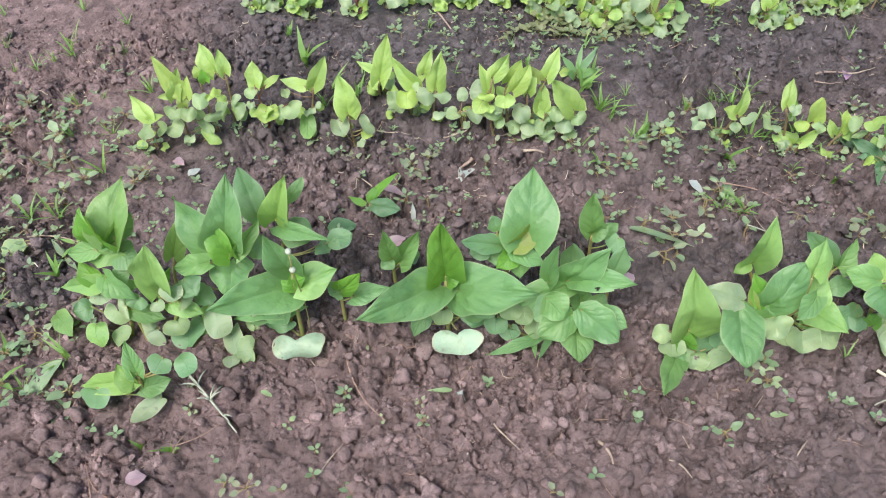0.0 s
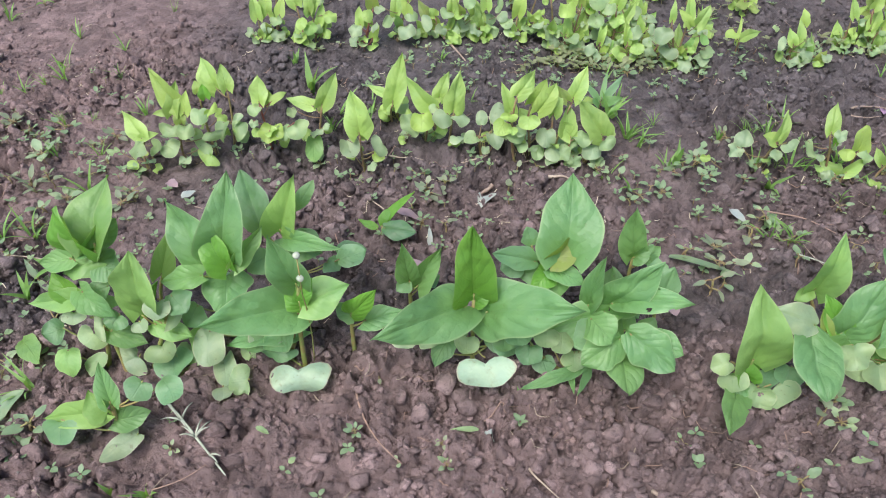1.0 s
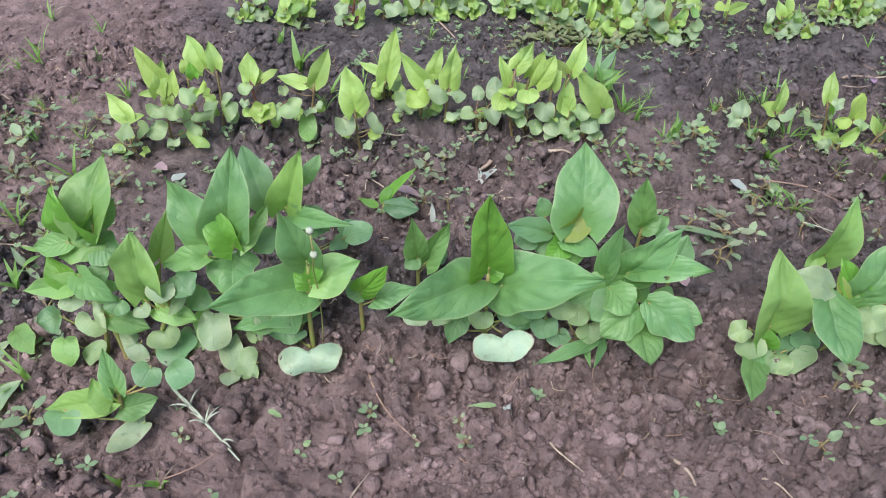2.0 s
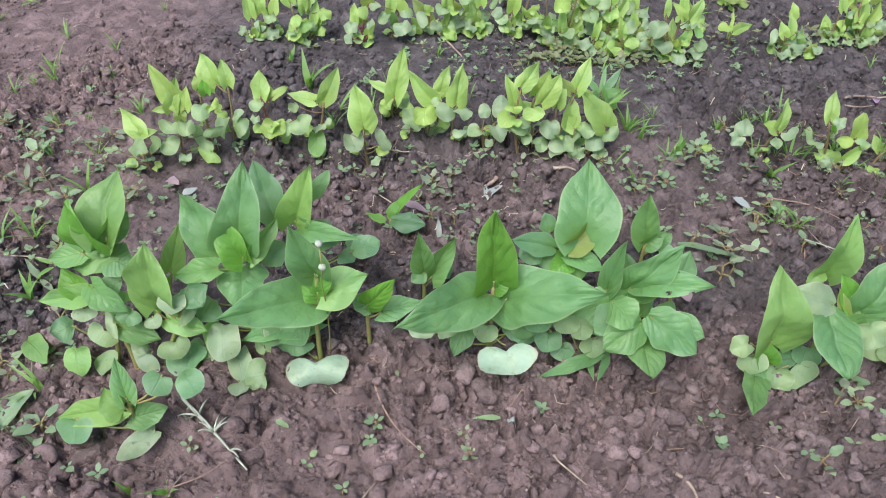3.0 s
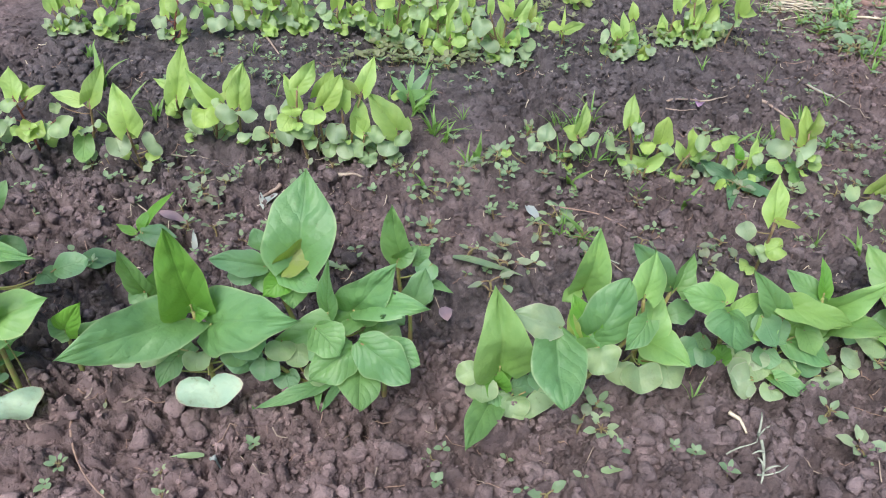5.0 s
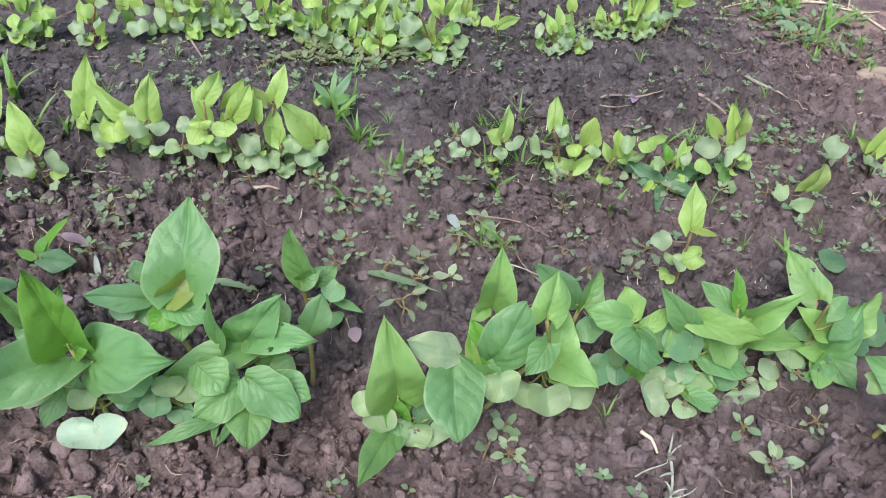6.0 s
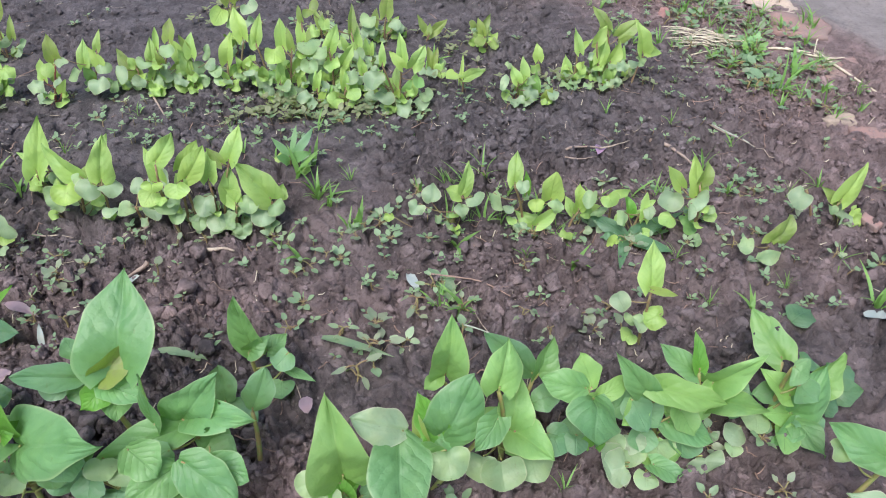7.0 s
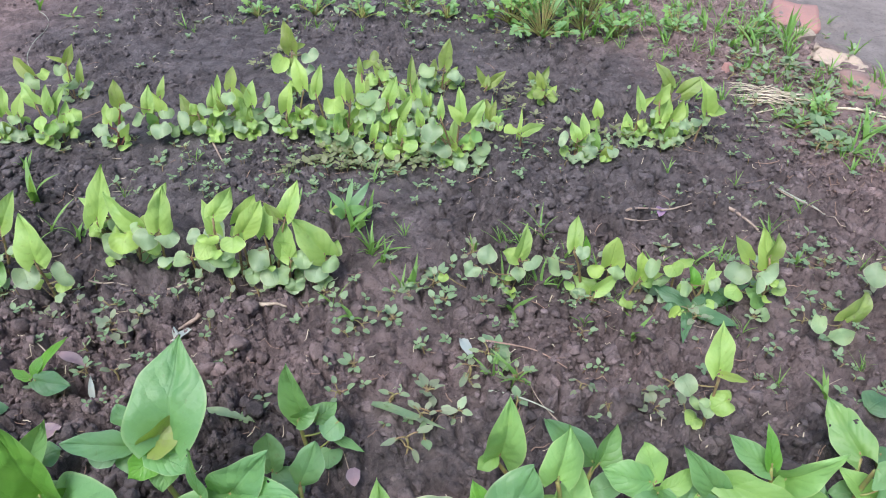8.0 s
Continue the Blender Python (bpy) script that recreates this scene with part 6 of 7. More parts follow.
straw(-0.490, 0.862, -0.488, 0.898, 1.0, "straw", "pale dry straw lying on the soil")
straw(-0.455, 0.600, -0.386, 0.587, 1.0, "straw", "pale bent rootlet lying among weeds")
straw(0.077, 0.355, 0.100, 0.330, 1.3, "straw", "pale dry straw lying on the soil")
straw(0.175, 0.340, 0.185, 0.317, 2.4, "straw", "broad dry straw lying on the soil")
straw(0.453, 0.403, 0.460, 0.383, 2.0, "bleached", "broad pale dry husk lying on the soil")
straw(0.466, 0.378, 0.450, 0.336, 2.1, "withered", "withered pale green stem lying on the soil")
straw(0.452, 0.345, 0.480, 0.352, 0.8, "withered", "thin withered pale green stem on the soil")
straw(0.437, 0.366, 0.464, 0.373, 0.8, "withered", "withered pale green blade on the soil")
straw(0.486, 0.388, 0.464, 0.374, 0.8, "withered", "withered pale green blade on the soil")
straw(0.032, 0.757, 0.065, 0.774, 1.2, "straw", "pale green straw lying beside seedlings")
straw(0.131, 0.726, 0.159, 0.722, 2.2, "straw", "short pale straw lying on the soil")
straw(0.671, 0.898, 0.704, 0.839, 2.6, "twig", "short brown twig lying on the soil")
straw(0.550, 0.871, 0.590, 0.866, 1.0, "twig", "thin brown twig lying on the soil")
straw(0.596, 0.879, 0.640, 0.892, 1.2, "straw", "thin dry straw lying on the soil")
straw(0.752, 0.915, 0.794, 0.857, 0.8, "straw", "thin dry straw lying on the soil")
straw(0.655, 0.595, 0.693, 0.611, 0.8, "straw", "thin dry straw lying on the soil")
straw(0.809, 1.171, 0.915, 1.183, 1.0, "bleached", "dry grass stalk in a loose bundle")
straw(0.827, 1.186, 0.910, 1.158, 1.0, "bleached", "dry grass stalk in a loose bundle")
straw(0.843, 1.199, 0.888, 1.153, 1.0, "bleached", "dry grass stalk in a loose bundle")
straw(0.860, 1.173, 0.929, 1.163, 1.0, "bleached", "dry grass stalk in a loose bundle")
straw(0.831, 1.146, 0.907, 1.172, 1.0, "bleached", "dry grass stalk in a loose bundle")
straw(0.894, 1.119, 0.957, 1.144, 1.6, "straw", "long pale dry stalk lying on the ground")
straw(0.957, 1.144, 1.024, 1.112, 2.3, "bleached", "long pale dry stalk lying on the ground")
straw(0.983, 1.138, 1.054, 1.089, 1.8, "bleached", "long pale dry stalk lying on the ground")
straw(1.024, 1.116, 1.048, 0.950, 2.3, "bleached", "long pale dry stalk lying on the ground")
straw(1.100, 1.222, 1.023, 1.120, 2.0, "bleached", "short pale dry stalk leaning on soil")
straw(-0.387, 1.576, -0.344, 1.467, 0.7, "withered", "withered thin weed stem on damp soil")
straw(-0.344, 1.467, -0.313, 1.326, 0.7, "withered", "withered thin weed stem on damp soil")
straw(0.259, 1.039, 0.266, 0.985, 0.55, "twig", "thin brown twig lying on the soil")
straw(0.006, 1.111, 0.045, 1.018, 2.0, "twig", "weathered wood chip lying on the soil")
straw(0.762, 1.524, 0.736, 1.416, 1.6, "straw", "short dry stalk standing among weeds")
straw(0.352, 0.603, 0.407, 0.575, 0.9, "withered", "thin pale bent stem lying on the soil")
straw(0.354, 0.661, 0.428, 0.624, 0.9, "root", "thin pinkish dead stem lying on the soil")
straw(0.756, 0.931, 0.794, 0.859, 1.2, "withered", "thin withered stem lying on the soil")
straw(0.553, 0.879, 0.597, 0.878, 1.6, "twig", "thin brown twig lying on the soil")
fallen_leaf(0.348, 0.633, 0.397, 0.609, 0.008, "grass", "long green grass blade lying on the soil")
fallen_leaf(0.361, 0.666, 0.378, 0.645, 0.015, "pale", "pale green leaf lying on the soil")
straw(0.410, 0.570, 0.391, 0.647, 0.6, "straw", "thin dry straw lying on the soil")
straw(-0.055, 0.663, -0.074, 0.681, 0.8, "straw", "thin dry straw lying on the soil")
straw(-0.056, 0.781, -0.013, 0.772, 0.9, "straw", "thin dry straw lying on the soil")
straw(0.038, 0.773, 0.064, 0.785, 1.2, "straw", "pale green straw lying beside seedlings")
straw(0.074, 0.660, 0.111, 0.655, 0.8, "straw", "thin dry straw lying on the soil")
straw(0.338, 0.306, 0.361, 0.330, 1.6, "straw", "pale dry straw lying on the soil")
straw(0.234, 0.316, 0.251, 0.299, 1.6, "straw", "pale dry straw lying on the soil")
fallen_leaf(-0.295, 0.713, -0.278, 0.718, 0.012, "grey", "pale silvery fallen leaf on the soil")
fallen_leaf(-0.320, 0.743, -0.301, 0.726, 0.012, "mauve", "faded mauve fallen leaf on the soil")
fallen_leaf(0.050, 0.694, 0.070, 0.692, 0.014, "grey", "pale silvery fallen leaf on the soil")
fallen_leaf(-0.034, 0.568, -0.011, 0.573, 0.015, "mauve", "faded mauve fallen leaf on the soil")
fallen_leaf(-0.043, 0.662, -0.012, 0.648, 0.010, "mauve", "faded mauve fallen leaf on the soil")
fallen_leaf(0.231, 0.531, 0.233, 0.513, 0.012, "mauve", "faded mauve fallen leaf on the soil")
fallen_leaf(0.334, 0.678, 0.341, 0.642, 0.010, "grey", "pale silvery leaf on the soil")
fallen_leaf(0.607, 0.898, 0.591, 0.867, 0.014, "pinkish", "small pink petal on the soil")
fallen_leaf(-0.004, 0.618, -0.005, 0.630, 0.006, "grey", "pale silvery small leaf on the soil")
fallen_leaf(0.246, 0.599, 0.310, 0.561, 0.009, "weed", "long narrow weed leaf lying on the soil")
fallen_leaf(-0.250, 0.296, -0.233, 0.300, 0.013, "mauve", "faded mauve fallen leaf on the soil")
fallen_leaf(-0.379, 0.397, -0.353, 0.427, 0.020, "weed", "grey-green fallen leaf on the soil")
fallen_leaf(-0.480, 0.580, -0.444, 0.580, 0.036, "seedleaf", "round light green leaf low over the soil")
fallen_leaf(-0.388, 0.493, -0.353, 0.457, 0.021, "fresh", "light green leaf close to the soil")
fallen_leaf(0.043, 0.387, 0.052, 0.380, 0.004, "grey", "small pale leaf scrap on the soil")
fallen_leaf(-0.117, 0.361, -0.112, 0.366, 0.005, "seedleaf", "small green leaf scrap on the soil")
fallen_leaf(-0.145, 0.385, -0.135, 0.382, 0.005, "seedleaf", "small green leaf scrap on the soil")
fallen_leaf(0.038, 0.391, 0.014, 0.388, 0.005, "seedleaf", "small green leaf scrap on the soil")
fallen_leaf(0.365, 0.660, 0.374, 0.630, 0.019, "seedleaf", "round light green weed leaf on the soil")
fallen_leaf(0.333, 0.354, 0.350, 0.353, 0.006, "seedleaf", "small grey-green leaf scrap on the soil")
fallen_leaf(0.760, 0.560, 0.791, 0.558, 0.010, "grey", "pale dry leaf lying on the soil")
fallen_leaf(0.693, 0.567, 0.717, 0.577, 0.029, "dark", "dark green weed leaf close to the soil")
fallen_leaf(-0.098, 0.587, -0.071, 0.607, 0.026, "blue", "dark bluish weed leaf over the soil")
weed(-0.455, 0.735, 26, 318, 0)
weed(-0.422, 0.700, 26, 130, 1)
weed(-0.479, 0.781, 24, 183, 2)
weed(-0.434, 0.659, 30, 353, 3)
weed(-0.391, 0.608, 22, 333, 0)
weed(-0.369, 0.479, 30, 271, 1)
weed(-0.541, 0.783, 30, 14, 0)
weed(-0.474, 0.776, 34, 238, 1)
weed(-0.482, 0.646, 34, 127, 2)
weed(-0.444, 0.645, 34, 332, 3)
weed(-0.438, 0.679, 28, 26, 0)
weed(-0.519, 0.706, 26, 80, 1)
weed(-0.446, 0.725, 26, 57, 2)
weed(-0.399, 0.463, 30, 190, 3)
weed(-0.335, 0.394, 36, 240, 0)
weed(-0.338, 0.370, 28, 126, 1)
weed(-0.396, 0.386, 24, 194, 2)
weed(-0.455, 0.608, 26, 278, 3)
weed(-0.403, 0.616, 24, 52, 0)
weed(-0.540, 0.843, 20, 293, 1)
weed(-0.186, 0.750, 18, 127, 2)
weed(-0.443, 0.508, 24, 6, 3)
weed(-0.415, 0.809, 20, 110, 3)
weed(-0.397, 0.773, 20, 208, 0)
weed(-0.084, 0.731, 26, 143, 1)
weed(-0.047, 0.725, 22, 93, 2)
weed(-0.017, 0.734, 28, 199, 3)
weed(-0.007, 0.705, 24, 81, 0)
weed(0.016, 0.730, 22, 36, 1)
weed(0.084, 0.703, 26, 71, 2)
weed(0.107, 0.730, 26, 316, 3)
weed(0.124, 0.758, 24, 316, 0)
weed(0.099, 0.747, 20, 227, 2)
weed(0.196, 0.755, 24, 64, 1)
weed(0.215, 0.726, 24, 67, 2)
weed(0.233, 0.700, 26, 0, 3)
weed(0.268, 0.746, 24, 2, 0)
weed(0.285, 0.734, 26, 107, 1)
weed(0.311, 0.716, 22, 110, 2)
weed(-0.024, 0.671, 26, 84, 2)
weed(-0.014, 0.637, 24, 85, 3)
weed(0.263, 0.603, 30, 160, 0)
weed(0.295, 0.606, 28, 101, 1)
weed(0.290, 0.562, 28, 276, 2)
weed(0.334, 0.623, 30, 347, 4)
weed(0.365, 0.656, 26, 320, 1)
weed(0.376, 0.585, 28, 104, 2)
weed(0.379, 0.616, 28, 93, 3)
weed(0.290, 0.579, 26, 353, 3)
weed(-0.301, 0.822, 20, 100, 0)
weed(-0.140, 0.768, 24, 196, 1)
weed(-0.124, 0.779, 22, 152, 0)
weed(-0.085, 0.766, 16, 11, 2)
weed(-0.035, 0.819, 18, 184, 3)
weed(0.110, 0.788, 22, 212, 0)
weed(0.052, 0.760, 18, 84, 1)
weed(0.332, 0.789, 26, 74, 2)
weed(0.356, 0.796, 26, 135, 3)
weed(0.275, 0.548, 34, 33, 4)
weed(0.302, 0.583, 34, 169, 4)
weed(0.321, 0.588, 30, 154, 0)
weed(0.218, 0.608, 26, 308, 3)
weed(0.229, 0.653, 22, 300, 1)
weed(0.221, 0.684, 24, 1, 2)
weed(0.230, 0.692, 26, 305, 0)
weed(-0.011, 0.697, 30, 347, 1)
weed(0.012, 0.721, 26, 173, 0)
weed(0.012, 0.639, 28, 33, 2)
weed(0.042, 0.628, 22, 158, 3)
weed(0.254, 0.712, 26, 156, 2)
weed(0.266, 0.715, 22, 246, 1)
weed(0.292, 0.746, 26, 356, 2)
weed(0.311, 0.751, 24, 161, 3)
weed(0.354, 0.647, 28, 94, 4)
weed(0.367, 0.659, 26, 246, 1)
weed(0.298, 0.667, 24, 241, 0)
weed(0.333, 0.689, 20, 90, 2)
weed(0.338, 0.617, 24, 29, 0)
weed(0.436, 0.597, 22, 131, 4)
weed(0.459, 0.587, 20, 11, 4)
weed(0.493, 0.599, 26, 183, 0)
weed(0.522, 0.607, 30, 206, 3)
weed(0.500, 0.582, 26, 9, 1)
weed(0.522, 0.572, 26, 281, 2)
weed(0.454, 0.675, 22, 214, 3)
weed(0.455, 0.708, 20, 187, 0)
weed(0.507, 0.712, 24, 192, 5)
weed(0.348, 0.419, 26, 296, 0)
weed(0.349, 0.399, 24, 4, 1)
weed(0.327, 0.397, 28, 231, 2)
weed(0.554, 0.448, 22, 23, 1)
weed(0.561, 0.453, 22, 92, 2)
weed(0.535, 0.398, 28, 319, 0)
weed(0.548, 0.369, 30, 100, 1)
weed(0.393, 0.480, 20, 60, 0)
weed(0.596, 0.398, 22, 125, 3)
weed(0.595, 0.437, 24, 236, 1)
weed(0.786, 0.624, 24, 176, 2)
weed(0.780, 0.648, 22, 262, 0)
weed(0.825, 0.629, 24, 181, 1)
weed(0.685, 0.683, 22, 268, 4)
weed(0.670, 0.725, 20, 128, 0)
weed(0.722, 0.780, 22, 236, 1)
weed(0.903, 0.755, 26, 55, 3)
weed(-0.201, 1.229, 20, 301, 0)
weed(0.292, 0.340, 28, 188, 0)
weed(0.346, 0.416, 26, 151, 2)
weed(-0.049, 0.452, 22, 18, 4)
weed(0.007, 0.382, 14, 221, 0)
weed(0.011, 0.363, 16, 46, 1)
weed(-0.028, 0.362, 14, 106, 2)
weed(0.209, 0.381, 14, 174, 3)
weed(-0.214, 0.372, 14, 262, 0)
weed(-0.065, 0.388, 14, 312, 1)
weed(-0.167, 0.297, 22, 185, 0)
weed(-0.146, 0.294, 24, 75, 3)
weed(-0.054, 0.293, 20, 174, 1)
weed(0.125, 0.290, 18, 141, 2)
weed(-0.115, 0.293, 18, 359, 2)
weed(-0.236, 1.087, 18, 279, 0)
weed(-0.178, 1.062, 18, 47, 1)
weed(-0.145, 1.076, 18, 159, 2)
weed(-0.088, 1.089, 18, 351, 3)
weed(-0.043, 1.028, 20, 162, 1)
weed(-0.030, 1.006, 18, 156, 2)
weed(-0.028, 1.064, 18, 90, 0)
weed(-0.011, 1.056, 18, 40, 3)
weed(0.126, 1.058, 16, 320, 0)
weed(0.150, 1.050, 16, 76, 1)
weed(0.167, 1.034, 18, 352, 2)
weed(0.189, 1.048, 16, 158, 3)
weed(0.213, 1.025, 20, 247, 0)
weed(0.228, 1.017, 18, 82, 1)
weed(0.247, 1.031, 20, 24, 2)
weed(0.266, 1.009, 20, 41, 3)
weed(0.277, 0.987, 26, 307, 1)
weed(0.305, 1.022, 18, 273, 0)
weed(0.320, 1.014, 18, 207, 2)
weed(0.330, 0.992, 18, 16, 3)
weed(0.415, 1.032, 18, 121, 0)
weed(0.387, 0.997, 18, 304, 1)
weed(0.502, 0.993, 18, 176, 2)
weed(0.522, 0.978, 20, 128, 3)
weed(0.582, 1.034, 16, 233, 0)
weed(0.572, 1.042, 16, 333, 1)
weed(0.630, 1.032, 16, 215, 2)
weed(0.608, 1.025, 16, 74, 3)
weed(0.158, 1.300, 18, 28, 0)
weed(0.214, 1.298, 20, 326, 1)
weed(0.423, 1.164, 18, 16, 0)
weed(0.457, 1.190, 18, 252, 1)
weed(0.451, 1.249, 16, 171, 2)
weed(0.508, 1.208, 22, 106, 3)
weed(0.494, 1.228, 20, 66, 0)
weed(0.564, 1.216, 16, 288, 1)
weed(0.649, 1.223, 18, 67, 2)
weed(0.714, 1.507, 30, 322, 0)
weed(-0.140, 1.330, 16, 211, 1)
weed(-0.126, 1.351, 16, 54, 2)
weed(-0.316, 1.543, 26, 86, 5)
weed(-0.264, 1.542, 26, 222, 0)
weed(-0.122, 1.553, 24, 190, 1)
weed(-0.072, 1.510, 22, 76, 5)
weed(-0.031, 1.509, 22, 30, 2)
weed(-0.002, 1.522, 22, 215, 5)
weed(0.052, 1.507, 22, 150, 3)
weed(0.080, 1.535, 22, 72, 0)
weed(0.175, 1.547, 26, 232, 1)
weed(0.130, 1.577, 30, 317, 2)
weed(0.196, 1.561, 30, 86, 3)
weed(0.261, 1.531, 22, 267, 5)
weed(0.316, 1.558, 30, 232, 0)
weed(0.346, 1.515, 22, 249, 1)
weed(0.399, 1.500, 20, 352, 2)
weed(0.468, 1.458, 26, 162, 3)
weed(0.477, 1.370, 18, 245, 0)
weed(0.765, 1.293, 20, 140, 1)
weed(0.853, 1.269, 24, 149, 0)
weed(0.887, 1.278, 24, 240, 1)
weed(0.945, 1.446, 30, 206, 3)
weed(0.966, 1.394, 30, 75, 2)
weed(0.950, 1.299, 26, 57, 0)
weed(0.969, 1.265, 22, 193, 1)
weed(0.958, 1.184, 26, 272, 2)
weed(0.927, 1.138, 28, 91, 0)
weed(0.923, 1.077, 32, 321, 3)
weed(0.898, 1.078, 30, 255, 1)
weed(0.865, 1.062, 28, 173, 2)
weed(0.936, 1.068, 28, 92, 0)
weed(0.895, 1.037, 28, 45, 3)
weed(1.038, 1.211, 26, 251, 1)
weed(1.068, 1.230, 22, 139, 0)
weed(0.883, 1.121, 22, 263, 1)
weed(0.819, 1.115, 22, 280, 5)
weed(0.803, 1.098, 20, 257, 0)
weed(1.107, 1.378, 22, 184, 1)
weed(1.065, 1.318, 24, 32, 2)
weed(1.091, 1.443, 22, 182, 0)
weed(-0.649, 1.214, 26, 355, 5)
weed(-0.517, 0.839, 24, 300, 0)
weed(-0.541, 0.845, 26, 339, 1)
weed(-0.500, 0.732, 26, 17, 2)
tuft(-0.529, 0.978, 40, 156, 0)
tuft(-0.552, 1.105, 32, 186, 1)
tuft(-0.550, 0.964, 29, 286, 2)
tuft(-0.463, 1.052, 29, 342, 1)
tuft(-0.446, 0.975, 30, 143, 2)
tuft(-0.428, 0.630, 40, 248, 0)
tuft(-0.463, 0.631, 32, 135, 1)
tuft(-0.381, 0.634, 30, 353, 2)
tuft(-0.353, 0.434, 36, 150, 0)
tuft(-0.635, 0.997, 29, 174, 2)
tuft(-0.677, 1.094, 29, 332, 1)
tuft(-0.255, 0.339, 25, 91, 3)
tuft(-0.222, 0.333, 29, 297, 3)
tuft(-0.388, 0.402, 30, 5, 2)
tuft(0.428, 0.419, 20, 242, 1)
tuft(-0.683, 1.162, 36, 280, 0)
tuft(-0.538, 1.015, 36, 128, 1)
tuft(-0.430, 1.202, 29, 166, 2)
tuft(-0.200, 0.806, 29, 343, 3)
tuft(-0.169, 0.943, 61, 140, 3)
tuft(-0.128, 0.822, 29, 237, 0)
tuft(0.239, 0.884, 43, 147, 3)
tuft(0.245, 0.822, 43, 256, 0)
tuft(0.256, 0.802, 40, 331, 1)
tuft(0.276, 0.752, 36, 344, 0)
tuft(0.388, 0.760, 32, 182, 1)
tuft(0.439, 0.821, 36, 178, 0)
tuft(0.440, 0.776, 32, 140, 1)
tuft(0.194, 0.900, 32, 329, 3)
tuft(0.222, 0.850, 40, 176, 3)
tuft(0.242, 0.815, 40, 209, 0)
tuft(0.287, 0.749, 40, 179, 3)
tuft(0.205, 0.739, 32, 88, 1)
tuft(0.224, 0.710, 29, 352, 3)
tuft(0.425, 0.749, 40, 230, 0)
tuft(0.444, 0.752, 32, 186, 1)
tuft(0.410, 0.755, 25, 171, 2)
tuft(0.505, 0.735, 32, 265, 2)
tuft(0.506, 0.670, 32, 72, 3)
tuft(0.458, 0.684, 25, 271, 3)
tuft(0.618, 0.671, 25, 85, 0)
tuft(0.548, 0.648, 32, 101, 3)
tuft(0.624, 0.602, 25, 185, 2)
tuft(0.718, 0.621, 27, 244, 2)
tuft(0.642, 0.795, 29, 144, 1)
tuft(0.716, 0.835, 32, 354, 0)
tuft(0.768, 0.868, 29, 40, 1)
tuft(0.360, 0.621, 32, 343, 0)
tuft(0.382, 0.618, 36, 213, 1)
tuft(0.282, 0.844, 30, 87, 2)
tuft(0.790, 0.647, 29, 315, 1)
tuft(0.783, 0.573, 43, 297, 0)
tuft(0.664, 0.586, 30, 264, 3)
tuft(0.836, 0.774, 30, 340, 1)
tuft(0.851, 0.815, 25, 215, 0)
tuft(0.244, 0.975, 30, 154, 1)
tuft(0.010, 1.026, 29, 319, 3)
tuft(0.134, 0.980, 25, 283, 2)
tuft(0.385, 1.231, 32, 326, 3)
tuft(0.413, 1.120, 36, 138, 3)
tuft(0.508, 1.007, 25, 14, 1)
tuft(0.528, 1.006, 25, 100, 3)
tuft(0.169, 1.465, 30, 81, 2)
tuft(-0.098, 1.484, 30, 300, 1)
tuft(0.046, 1.468, 30, 225, 0)
tuft(0.220, 1.464, 25, 319, 1)
tuft(0.302, 1.475, 30, 332, 2)
tuft(0.586, 1.416, 50, 92, 0)
tuft(0.655, 1.402, 45, 112, 1)
tuft(0.680, 1.376, 40, 351, 2)
tuft(0.644, 1.440, 50, 92, 3)
tuft(0.620, 1.428, 45, 323, 1)
tuft(0.768, 1.399, 40, 21, 0)
tuft(0.773, 1.350, 40, 241, 1)
tuft(0.812, 1.373, 40, 115, 2)
tuft(0.834, 1.348, 40, 84, 0)
tuft(0.802, 1.505, 40, 27, 1)
tuft(0.836, 1.476, 45, 68, 2)
tuft(0.873, 1.371, 35, 56, 3)
tuft(0.891, 1.475, 45, 162, 0)
tuft(0.924, 1.447, 40, 92, 1)
tuft(0.945, 1.394, 45, 247, 0)
tuft(0.971, 1.357, 40, 99, 1)
tuft(1.014, 1.405, 45, 280, 2)
tuft(0.915, 1.346, 35, 18, 2)
tuft(0.896, 1.007, 25, 212, 0)
tuft(0.928, 0.990, 29, 238, 1)
tuft(0.961, 1.019, 29, 179, 2)
tuft(0.897, 0.977, 25, 194, 3)
tuft(1.138, 1.527, 30, 339, 1)
tuft(1.056, 1.190, 30, 313, 0)
tuft(1.129, 1.442, 25, 36, 2)
tuft(0.717, 1.328, 25, 302, 2)
tuft(0.770, 1.058, 25, 104, 2)
tuft(0.636, 0.973, 20, 121, 1)
tuft(0.717, 0.943, 25, 191, 2)
tuft(-0.392, 1.587, 40, 0, 3)
tuft(-0.203, 1.006, 32, 179, 3)


